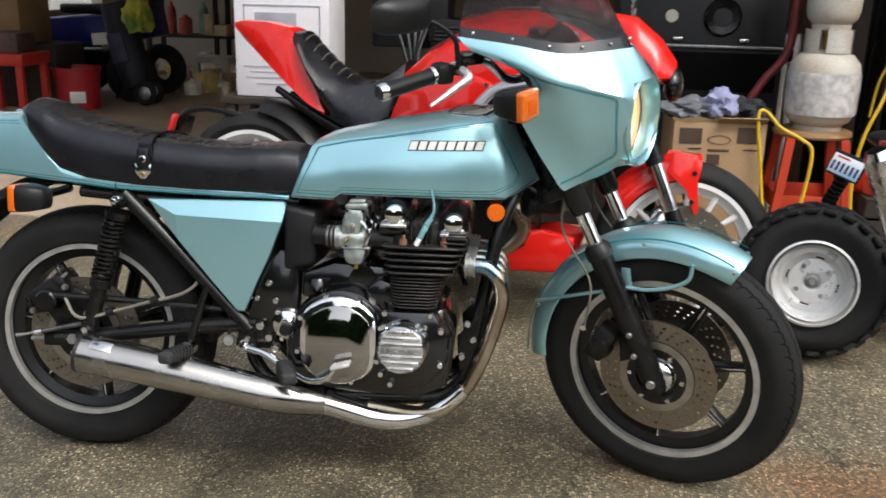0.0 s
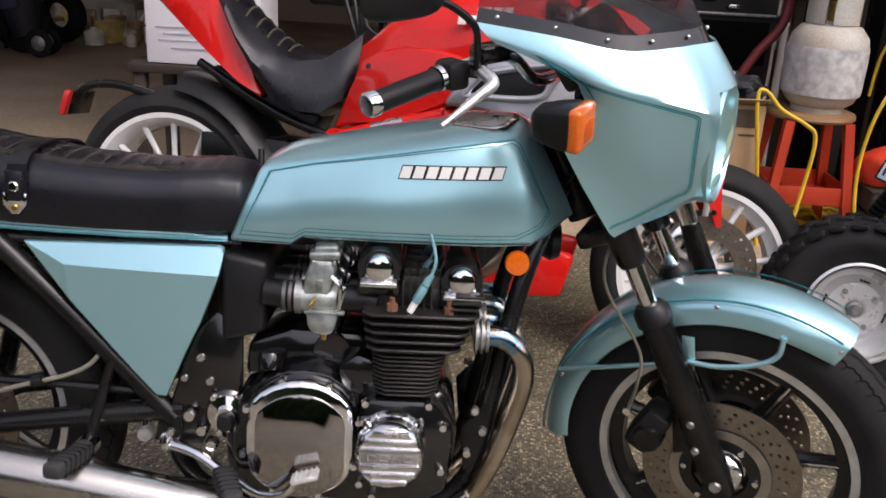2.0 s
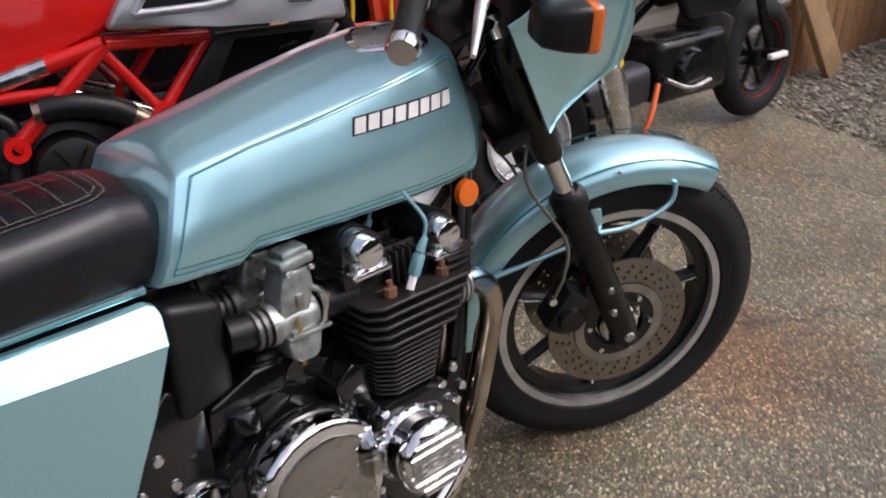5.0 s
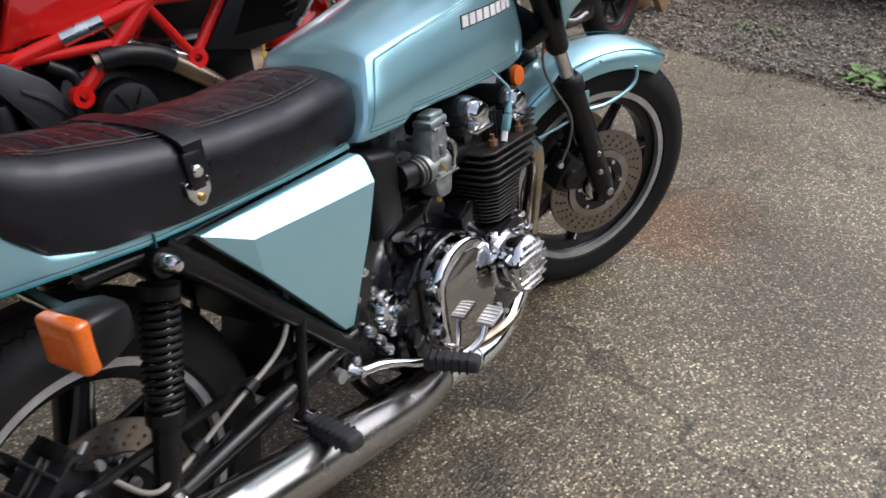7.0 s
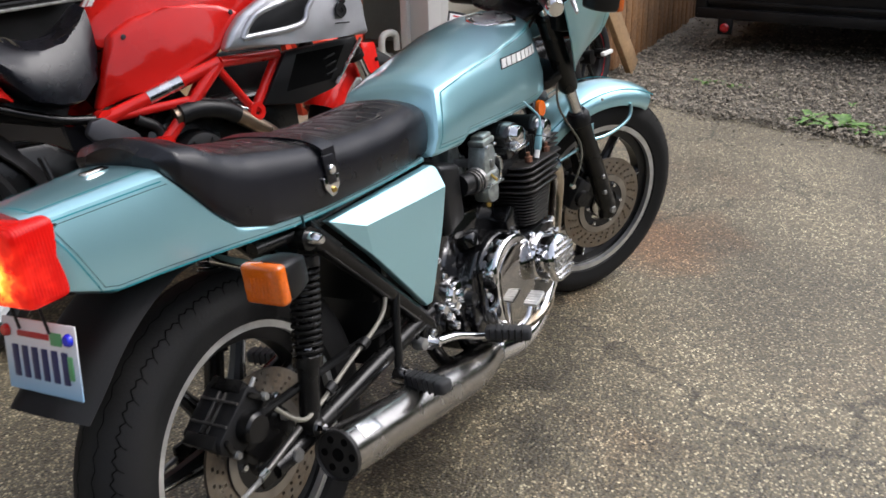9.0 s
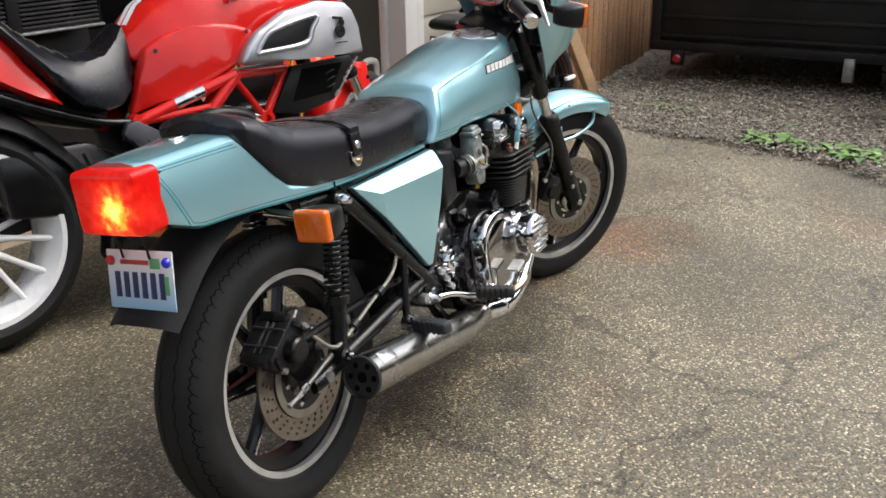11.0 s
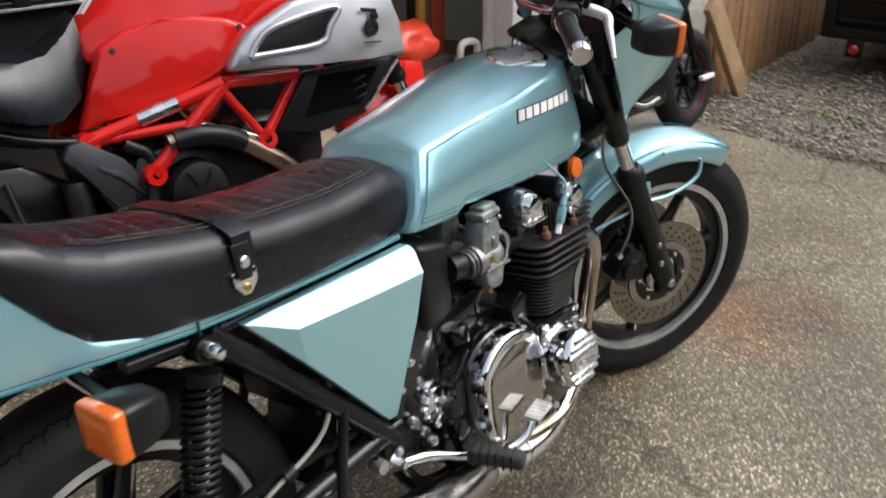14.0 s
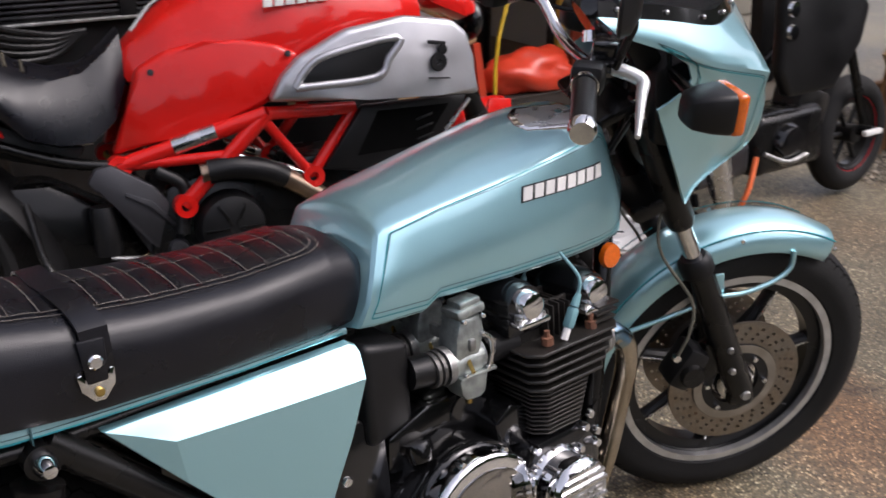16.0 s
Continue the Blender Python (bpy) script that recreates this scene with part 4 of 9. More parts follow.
# exhaust: four headers into one muffler on the right
ex = part("muffler", tube([(0.688, -0.151, 0.213), (0.66, -0.155, 0.217), (0.55, -0.168, 0.232), (0.30, -0.174, 0.279), (0.050, -0.176, 0.319)], [0.031, 0.036, 0.045, 0.050, 0.051], 28, 8, False), MUFF, bike, "chrome four-into-one exhaust muffler")
d = Vector((-0.245, 0, 0.042)).normalized()
e0 = Vector((0.050, -0.176, 0.319))
q = d.to_track_quat("Y", "Z").to_matrix().to_4x4()
part("muffler_rim", xf(lathe([(0.051, -0.01), (0.0515, 0.0), (0.049, 0.001), (0.047, -0.002), (0.047, -0.006), (0, -0.006)], n=32), Matrix.Translation(e0) @ q), pm("sooty_cap", (0.022, 0.021, 0.020), 0.45, 0.3, var=0.3, scale=40), ex)
part("baffle_hole", xf(lathe([(0, -0.0045), (0.013, -0.0045), (0.013, -0.0056), (0, -0.0056)], n=16), Matrix.Translation(e0) @ q), GROOVE, ex)
for i in range(6):
    a = i * math.pi / 3
    part("baffle_hole", xf(lathe([(0, -0.0045), (0.0075, -0.0045), (0.0075, -0.0056), (0, -0.0056)], (0.032 * math.cos(a), 0, 0.031 * math.sin(a)), 10), Matrix.Translation(e0) @ q), GROOVE, ex)
part("maker_tag", xf(box((0.0, -0.065, 0.0505), (0.030, 0.056, 0.003), 0.001), Matrix.Translation(e0) @ q @ pose(0, 0, 0, 0, -38, 0)), POLISHED, ex, "small embossed plain tag")
for p, r in ((Vector((0.698, -0.150, 0.2115)), 0.0335),):
    part("clamp_band", xf(lathe([(r - 0.003, -0.006), (r, -0.006), (r, 0.006), (r - 0.003, 0.006)], n=28, closed=True), Matrix.Translation(p) @ q), CHROME, ex)
for i, y in enumerate((-0.160, -0.055, 0.055, 0.160)):
    yc = (-0.150, -0.105, -0.055, -0.095)[i]
    zc = (0.196, 0.200, 0.212, 0.190)[i]
    hd = part("header_pipe", tube([(1.040, y, 0.588), (1.082, y, 0.588), (1.118, y, 0.560), (1.130, y * 0.97, 0.515), (1.120, y * 0.93, 0.455), (1.085, y * 0.85 - 0.008, 0.345), (1.042, y * 0.75 - 0.022, 0.262), (0.99, yc + (y - yc) * 0.4, zc + 0.018), (0.92, yc, zc), (0.80, yc * 0.6 - 0.05, 0.205)], 0.0205, 16, 8), HEADER, bike, "bronzed steel exhaust header pipe")
    part("blued_bend", tube([(1.060, y, 0.5895), (1.088, y, 0.5865), (1.113, y, 0.567)], 0.0209, 16, 5, False), HEATBLUE, hd)
    fl = part("exhaust_flange", xf(lathe([(0.018, -0.012), (0.033, -0.012), (0.033, -0.007), (0.026, -0.007), (0.026, -0.002), (0.033, -0.002), (0.033, 0.003), (0.026, 0.003), (0.026, 0.008), (0.031, 0.008), (0.031, 0.013), (0.018, 0.013)], n=20, closed=True), pose(1.048, y, 0.590, 0, 0, -90)), CAST, hd, "finned alloy exhaust clamp")
part("collector_pipe", tube([(1.045, -0.150, 0.268), (1.015, -0.149, 0.240), (0.96, -0.148, 0.200), (0.89, -0.146, 0.179), (0.819, -0.147, 0.180), (0.76, -0.148, 0.193), (0.685, -0.151, 0.214)], [0.0212, 0.0218, 0.025, 0.0285, 0.030, 0.0305, 0.0305], 22, 6), CHROME, ex)
for x, z, r, mt in ((0.819, 0.180, 0.0318, CHROME), (0.684, 0.2145, 0.0335, GROOVE)):
    part("joint_ring", xf(lathe([(r - 0.004, -0.004), (r, -0.003), (r, 0.003), (r - 0.004, 0.004)], n=28, closed=True), Matrix.Translation((x, -0.148, z)) @ q), mt, ex)

# engine
eng = part("engine", prism([(0.585, 0.30), (0.62, 0.245), (0.93, 0.235), (1.00, 0.27), (1.015, 0.40), (0.985, 0.475), (0.84, 0.480), (0.72, 0.50), (0.62, 0.47), (0.58, 0.40)], -0.150, 0.150, 0.015), BLACKGLOSS, bike, "black air-cooled four-cylinder engine")
part("sump", prism([(0.66, 0.25), (0.69, 0.215), (0.90, 0.215), (0.95, 0.25)], -0.09, 0.09, 0.01), FINBLACK, eng)
part("crankcase_side", prism([(0.800, 0.30), (0.86, 0.275), (0.95, 0.285), (1.00, 0.34), (1.005, 0.42), (0.965, 0.475), (0.84, 0.475)], -0.205, 0.205, 0.012), BLACKGLOSS, eng)
part("gearbox_case", prism([(0.595, 0.35), (0.62, 0.27), (0.72, 0.255), (0.82, 0.29), (0.835, 0.47), (0.75, 0.515), (0.655, 0.495), (0.61, 0.45)], -0.172, 0.172, 0.014), BLACKGLOSS, eng)


def fin_rings(x0, x1, w, n, zs, th, name, lean=0.0):
    for i, z in enumerate(zs):
        f = 0.0
        poly = [(x0 + 0.02, -w), (x1 - 0.02, -w), (x1, -w + 0.02), (x1, w - 0.02), (x1 - 0.02, w), (x0 + 0.02, w), (x0, w - 0.02), (x0, -w + 0.02)]
        bm = bmesh.new()
        A = [bm.verts.new((x + lean * (z - 0.48), y, z - th / 2)) for x, y in poly]
        B = [bm.verts.new((x + lean * (z - 0.48), y, z + th / 2)) for x, y in poly]
        bm.faces.new(A[::-1])
        bm.faces.new(B)
        for j in range(8):
            bm.faces.new((A[j], A[(j + 1) % 8], B[(j + 1) % 8], B[j]))
        bmesh.ops.bevel(bm, geom=bm.edges[:], offset=th * 0.3, segments=1, affect="EDGES", clamp_overlap=True)
        part(name, bm, FINBLACK, barrel)


barrel = part("cylinder_block", box((0.920, 0, 0.555), (0.088, 0.36, 0.18), 0.01), FINBLACK, eng)
for i, z in enumerate(np.linspace(0.486, 0.560, 10)):
    fin_rings(0.858 - 0.001 * i, 0.970 + 0.0012 * i, 0.208 + 0.001 * i, 1, [z], 0.0027, "barrel_fin", 0.04)
for i, z in enumerate(np.linspace(0.574, 0.638, 5)):
    fin_rings(0.838 - 0.003 * i, 1.006 + 0.007 * i, 0.226 + 0.001 * i, 1, [z], 0.0055, "head_fin", 0.04)
head = part("cylinder_head", box((0.935, 0, 0.655), (0.16, 0.34, 0.05), 0.01), FINBLACK, eng)
for i in range(7):
    part("head_web", box((0.94, -0.165 + i * 0.055, 0.672), (0.075, 0.006, 0.05), 0.001), FINBLACK, head)
for i in range(5):
    part("head_web", box((0.903 + i * 0.0125, -0.115, 0.668), (0.0032, 0.150, 0.058 - 0.004 * abs(i - 2)), 0.001), FINBLACK, head)
for i in range(3):
    part("corner_fin", box((1.012 + 0.004 * i, -0.165, 0.650 + 0.0115 * i), (0.050, 0.10, 0.0048), 0.0015), FINBLACK, head)
for x, z in ((0.860, 0.708), (1.006, 0.690)):
    cv = part("cam_cover", lathe([(0, -0.185), (0.036, -0.185), (0.040, -0.17), (0.040, 0.17), (0.036, 0.185), (0, 0.185)], (x, 0, z), 28), BLACKGLOSS, head)
    part("cover_base", box((x, 0, z - 0.028), (0.076, 0.37, 0.035), 0.006), BLACKGLOSS, cv)
    for s in (-1, 1):
        part("cam_end_cap", lathe([(0, s * 0.207), (0.017, s * 0.207), (0.0215, s * 0.205), (0.0235, s * 0.201), (0.0255, s * 0.186), (0.0275, s * 0.176), (0.0280, s * 0.150), (0, s * 0.150)], (x, 0, z + 0.006), 28), CHROME, cv, "chrome cam end cap")
        part("cap_step", lathe([(0.0280, s * 0.170), (0.0335, s * 0.170), (0.0335, s * 0.150), (0.0280, s * 0.150)], (x, 0, z + 0.006), 28, closed=True), CHROME, cv)
        part("cap_flange", box((x, s * 0.188, z - 0.021), (0.066, 0.040, 0.009), 0.003), CHROME, cv)
        part("cap_block", box((x, s * 0.180, z - 0.012), (0.050, 0.040, 0.012), 0.003), POLISHED, cv)
        for dx in (-0.026, 0.026):
            part("cap_nut", lathe([(0, 0.007), (0.005, 0.006), (0.0058, 0), (0, 0)], (x + dx, s * 0.196, z - 0.017), 6, pose(0, 0, 0, 90, 0, 0)), CAST, cv)
        for k in range(4):
            y = s * (0.06 + 0.03 * k)
            bolt(cv, (x + 0.03, y, z - 0.012), 0.006, s, 0.008, CAST)
for x, y, z in ((0.885, -0.205, 0.648), (0.985, -0.205, 0.646), (0.885, -0.11, 0.66), (0.985, -0.11, 0.66)):
    part("head_stud", lathe([(0, 0.018), (0.005, 0.018), (0.005, 0.008), (0.010, 0.007), (0.010, -0.006), (0, -0.006)], (x, y, z), 8, pose(0, 0, 0, 90, 0, 0)), RUSTY, head, "rusty head stud")
for i, y in enumerate((-0.195, -0.068, 0.068, 0.195)):
    PM_ = Matrix.Translation((0.918, y - 0.016, 0.646)) @ Matrix.Rotation(radians(27), 4, "Y")
    plug = part("plug_cap", xf(box((0, 0, 0.033), (0.015, 0.017, 0.036), 0.005), PM_), TEALPLUG, eng, "pale teal spark plug cap")
    part("cap_neck", xf(tube([(0, 0, 0.052), (0, 0, 0.064), (0.002, 0, 0.074)], [0.0075, 0.0065, 0.0048], 10, smooth=False), PM_), TEALPLUG, plug)
    part("plug_hex", xf(lathe([(0, 0.016), (0.0065, 0.016), (0.0065, -0.004), (0, -0.004)], (0, 0, 0), 6, pose(0, 0, 0, 90, 0, 0)), PM_), WHITE, plug)
    part("plug_lead", tube([(0.952, y - 0.016, 0.711), (0.958, y - 0.012, 0.738), (0.948, y * 0.9, 0.775)], 0.0028, 8), TEALPLUG, plug)
part("upper_case", prism([(0.615, 0.48), (0.62, 0.545), (0.70, 0.575), (0.84, 0.570), (0.862, 0.48)], -0.125, 0.125, 0.012), BLACKGLOSS, eng)
part("starter_motor", lathe([(0, -0.13), (0.034, -0.128), (0.040, -0.115), (0.040, 0.05), (0, 0.05)], (0.775, 0, 0.535), 24), BLACKGLOSS, eng)
part("case_web", prism([(0.80, 0.47), (0.792, 0.522), (0.825, 0.548), (0.862, 0.535), (0.868, 0.47)], -0.176, 0.176, 0.008), BLACKGLOSS, eng)
# clutch cover, flat-topped ring with a mirror-like plate inside
poly = []
for k in range(28):
    a = 2 * math.pi * k / 28
    r = 0.113
    poly.append((0.730 + max(-0.094, min(0.094, r * math.cos(a))), 0.396 + r * math.sin(a)))
cl = part("clutch_cover", prism(poly, -0.219, -0.165, 0.012, 3), CHROME, eng, "chrome clutch cover with smoked mirror plate")
part("mirror_plate", prism([(0.730 + (x - 0.730) * 0.85, 0.386 + (z - 0.396) * 0.87) for x, z in poly], -0.2222, -0.20, 0.002), SMOKE, cl)
part("cover_gasket_flange", prism([(0.730 + (x - 0.730) * 1.05, 0.396 + (z - 0.396) * 1.05) for x, z in poly], -0.178, -0.160, 0.003), BLACKGLOSS, cl)
for k in range(8):
    a = 2 * math.pi * (k + 0.4) / 8
    bolt(cl, (0.730 + 0.109 * math.cos(a), -0.196, 0.396 + 0.113 * math.sin(a)), 0.0075, -1, 0.016, CHROME)
# ignition cover with raised bars
ig = part("ignition_cover", lathe([(0, -0.268), (0.054, -0.268), (0.060, -0.262), (0.0615, -0.25), (0.058, -0.238), (0.056, -0.215), (0.064, -0.205), (0.066, -0.195), (0, -0.195)], (0.893, 0, 0.393), 40), CHROME, eng, "chrome round ignition cover with raised bars")
for i in range(7):
    z = -0.046 + i * 0.0153
    if i == 3:
        continue
    hw = math.sqrt(0.057 ** 2 - z * z) - 0.002
    part("raised_bar", box((0.893, -0.270, 0.393 + z), (2 * hw, 0.008, 0.0072), 0.002), POLISHED, ig)
part("name_strip", box((0.893, -0.269, 0.393), (0.100, 0.006, 0.020), 0.002), CAST, ig, "grey cast strip with raised lettering")
LT = bpy.data.curves.new("letters", "FONT")
LT.body, LT.size, LT.extrude, LT.align_x, LT.align_y = "DOHC", 0.020, 0.0012, "CENTER", "CENTER"
lo = new("raised_letters", LT)
lo.parent = ig
lo.matrix_local = pose(0.893, -0.2725, 0.393, 90, 0, 0) @ Matrix.Diagonal((1.35, 0.85, 1, 1))
LT.materials.append(POLISHED)
for a in (40, 140, 270):
    bolt(ig, (0.893 + 0.066 * math.cos(radians(a)), -0.206, 0.393 + 0.066 * math.sin(radians(a))), 0.008, -1, 0.014, CHROME)
# starter clutch boss and small fittings
st = part("clutch_release", lathe([(0, -0.168), (0.018, -0.167), (0.020, -0.154), (0.036, -0.150), (0.042, -0.138), (0.044, -0.116), (0, -0.116)], (0.586, 0, 0.412), 24), CHROME, eng, "chrome clutch release housing")
part("rubber_boot", lathe([(0, -0.186), (0.014, -0.184), (0.018, -0.166), (0, -0.166)], (0.588, 0, 0.406), 16), BLACKPLASTIC, st)
for a in (30, 130, 250):
    bolt(st, (0.586 + 0.040 * math.cos(radians(a)), -0.140, 0.412 + 0.040 * math.sin(radians(a))), 0.007, -1, 0.012, CHROME)
part("oil_filler", lathe([(0, 0.012), (0.022, 0.010), (0.024, 0), (0.02, -0.02), (0, -0.02)], (0.664, -0.140, 0.520), 18, pose(0, 0, 0, 70, 0, 0)), BLACKGLOSS, eng)
for x, z in ((0.845, 0.470), (0.958, 0.470), (0.985, 0.43), (0.985, 0.345), (0.862, 0.290), (0.838, 0.315)):
    bolt(eng, (x, -0.204, z), 0.0085, -1, 0.014, CHROME)
# carburettors and airbox
GREYCARB = pm("carb_alloy", (0.33, 0.36, 0.345), 0.38, 0.75, var=0.3, scale=45, bump=0.3, bscale=260)
bank = part("carburettor_bank", box((0.755, 0, 0.675), (0.012, 0.36, 0.02), 0.003), CAST, bike, "bank of four grey alloy carburettors")
for y in (-0.150, -0.052, 0.052, 0.150):
    cb = part("carburettor", lathe([(0.016, -0.035), (0.026, -0.033), (0.028, 0.0), (0.026, 0.035), (0.016, 0.036)], (0.752, y, 0.645), 20, pose(0, 0, 0, 0, 0, 90), closed=True), GREYCARB, bank)
    part("slide_tower", prism([(0.722, 0.640), (0.772, 0.645), (0.780, 0.69), (0.782, 0.718), (0.738, 0.720), (0.728, 0.69)], y - 0.024, y + 0.024, 0.007), GREYCARB, cb)
    part("tower_cap", box((0.762, y, 0.726), (0.056, 0.046, 0.016), 0.006, pose(0, 0, 0, 0, -4, 0)), GREYCARB, cb)
    part("tower_lid", box((0.764, y, 0.738), (0.042, 0.036, 0.012), 0.005, pose(0, 0, 0, 0, -4, 0)), GREYCARB, cb)
    part("float_bowl", prism([(0.730, 0.622), (0.790, 0.626), (0.782, 0.588), (0.772, 0.580), (0.744, 0.582), (0.734, 0.594)], y - 0.022, y + 0.022, 0.006), GREYCARB, cb)
    part("bowl_flange", box((0.764, y, 0.624), (0.072, 0.058, 0.006), 0.002), GREYCARB, cb)
    part("drain_screw", lathe([(0, 0.01), (0.007, 0.01), (0.007, -0.008), (0, -0.008)], (0.762, y, 0.575), 8, pose(0, 0, 0, 90, 0, 0)), BRASS, cb)
    for dz, dx in ((0.628, -0.020), (0.628, 0.024), (0.716, -0.018), (0.716, 0.020)):
        bolt(cb, (0.760 + dx, y - 0.024, dz), 0.0042, -1, 0.005, CHROME)
    part("idle_screw", rod((0.748, y - 0.022, 0.652), (0.740, y - 0.044, 0.640), 0.0035, 8), BRASS, cb)
    part("slide_link", tube([(0.775, y - 0.026, 0.690), (0.790, y - 0.030, 0.676), (0.792, y - 0.030, 0.652)], 0.0045, 8), POLISHED, cb)
    part("choke_lever", box((0.794, y - 0.026, 0.652), (0.008, 0.006, 0.045), 0.002, pose(0, 0, 0, 0, 14, 0)), POLISHED, cb)
    part("mouth_clamp", lathe([(0.028, -0.006), (0.0305, -0.006), (0.0305, 0.006), (0.028, 0.006)], (0.716, y, 0.645), 20, pose(0, 0, 0, 0, 0, 90), closed=True), CAST, cb)
    part("rubber_stub", tube([(0.792, y, 0.645), (0.83, y, 0.645), (0.855, y, 0.640)], 0.025, 16), BLACKPLASTIC, cb)
    for dx in (0.0, 0.011):
        part("boot_ring", lathe([(0.024, -0.004), (0.0285, -0.003), (0.0285, 0.003), (0.024, 0.004)], (0.702 - dx, y, 0.646), 20, pose(0, 0, 0, 0, 0, 90), closed=True), DARKALLOY, cb)
    part("intake_boot", tube([(0.655, y * 0.95, 0.650), (0.715, y, 0.646)], 0.0255, 16, smooth=False), BLACKPLASTIC, cb)
part("airbox", prism([(0.575, 0.552), (0.655, 0.572), (0.660, 0.705), (0.575, 0.722)], -0.150, 0.150, 0.014, 3), BLACKPLASTIC, bike, "black plastic airbox")
part("battery_box", box((0.44, 0, 0.60), (0.20, 0.19, 0.22), 0.01), BLACKPLASTIC, bike)
part("inner_mudguard", box((0.395, 0, 0.50), (0.03, 0.16, 0.34), 0.01, pose(0, 0, 0, 0, 14, 0)), BLACKPLASTIC, bike)
part("master_cylinder_bracket", prism([(0.478, 0.425), (0.585, 0.405), (0.612, 0.46), (0.612, 0.575), (0.565, 0.605), (0.520, 0.56)], -0.135, -0.120, 0.006), BLACKGLOSS, bike)

# front fork, mudguard, brakes (all turned with the steering)
fork = part("front_fork", xf(box(PIV + AXIS * 0.515 + Vector((0.055, 0, 0.01)), (0.085, 0.23, 0.035), 0.012, pose(0, 0, 0, 0, -26, 0)), STEER), SATIN, bike, "telescopic front fork with black lower legs")
part("top_clamp", xf(box(PIV + AXIS * 0.725 + Vector((0.055, 0, 0.01)), (0.085, 0.23, 0.022), 0.01, pose(0, 0, 0, 0, -26, 0)), STEER), SATIN, fork)
fo = Vector((FW[0] - PIV.x, 0, FW[2] - PIV.z))
for s in (-1, 1):
    b = PIV + fo + Vector((0, s * 0.096, 0))
    part("fork_tube", xf(tube([b + AXIS * 0.30, b + AXIS * 0.74], 0.0178, 16, smooth=False), STEER), CHROME, fork)
    part("fork_cover", xf(tube([b + AXIS * 0.462, b + AXIS * 0.475, b + AXIS * 0.70], [0.024, 0.0285, 0.0285], 18, smooth=False), STEER), SATIN, fork, "black fork cover")
    part("fork_leg", xf(tube([b + AXIS * -0.03, b + AXIS * 0.02, b + AXIS * 0.10, b + AXIS * 0.365], [0.024, 0.030, 0.0295, 0.0295], 18, smooth=False), STEER), SATIN, fork)
    part("dust_seal", xf(tube([b + AXIS * 0.343, b + AXIS * 0.370, b + AXIS * 0.382], [0.034, 0.034, 0.025], 18, smooth=False), STEER), BLACKPLASTIC, fork)
    part("headlamp_ear", xf(tube([b + AXIS * 0.54, b + AXIS * 0.71], 0.026, 16, smooth=False), STEER), SATIN, fork)
    part("fork_cap", xf(tube([b + AXIS * 0.735, b + AXIS * 0.755], 0.016, 12, smooth=False), STEER), CHROME, fork)
    part("axle_clamp", xf(box((FW[0], s * 0.098, FW[2] - 0.012), (0.055, 0.032, 0.05), 0.012), STEER), SATIN, fork)
    part("axle_end", xf(lathe([(0, s * 0.030), (0.010, s * 0.030), (0.012, s * 0.026), (0.014, 0), (0, 0)], (FW[0], s * 0.098, FW[2]), 8), STEER), CAST, fork)
    fc = part("front_caliper", xf(box((FW[0] - 0.140, s * 0.088, FW[2] + 0.078), (0.056, 0.070, 0.098), 0.014, pose(0, 0, 0, 0, 28, 0)), STEER), BLACKPLASTIC, bike, "black front brake caliper")
    part("caliper_piston", xf(lathe([(0, s * 0.028), (0.024, s * 0.026), (0.029, s * 0.01), (0.029, -s * 0.01), (0, -s * 0.01)], (FW[0] - 0.136, s * 0.108, FW[2] + 0.070), 18), STEER), SATIN, fc)
    part("caliper_arm", xf(prism([(FW[0] - 0.10, FW[2] + 0.12), (FW[0] - 0.045, FW[2] + 0.155), (FW[0] - 0.03, FW[2] + 0.06), (FW[0] - 0.09, FW[2] + 0.03)], s * 0.096, s * 0.082, 0.003), STEER), SATIN, fc)
    for dx, dz in ((-0.060, 0.125), (-0.045, 0.070), (-0.150, 0.060)):
        bolt(fc, (FW[0] + dx, s * 0.118, FW[2] + dz), 0.008, s, 0.012, CAST, m=STEER)
    part("banjo_bolt", xf(lathe([(0, s * 0.012), (0.008, s * 0.011), (0.009, 0), (0, 0)], (FW[0] - 0.180, s * 0.120, FW[2] + 0.122), 10), STEER), CHROME, fc)
    part("front_hose", xf(tube([(FW[0] - 0.180, s * 0.126, FW[2] + 0.122), (FW[0] - 0.165, s * 0.132, FW[2] + 0.19), (FW[0] - 0.170, s * 0.125, FW[2] + 0.26), (FW[0] - 0.250, s * 0.110, FW[2] + 0.38), (FW[0] - 0.235, s * 0.08, FW[2] + 0.50)], 0.0032, 8), STEER), pm("clear_front_hose", (0.13, 0.125, 0.10), 0.35, var=0.15), fc)
part("hub_dome", xf(lathe([(0, -0.090), (0.030, -0.089), (0.040, -0.084), (0.045, -0.076), (0.047, -0.060), (0, -0.060)], FW, 28), STEER), POLISHED, front_rim, "polished hub cover")
part("front_axle_spacer", xf(lathe([(0, -0.092), (0.022, -0.092), (0.028, -0.07), (0.028, 0.07), (0.022, 0.092), (0, 0.092)], FW, 24), STEER), POLISHED, fork)


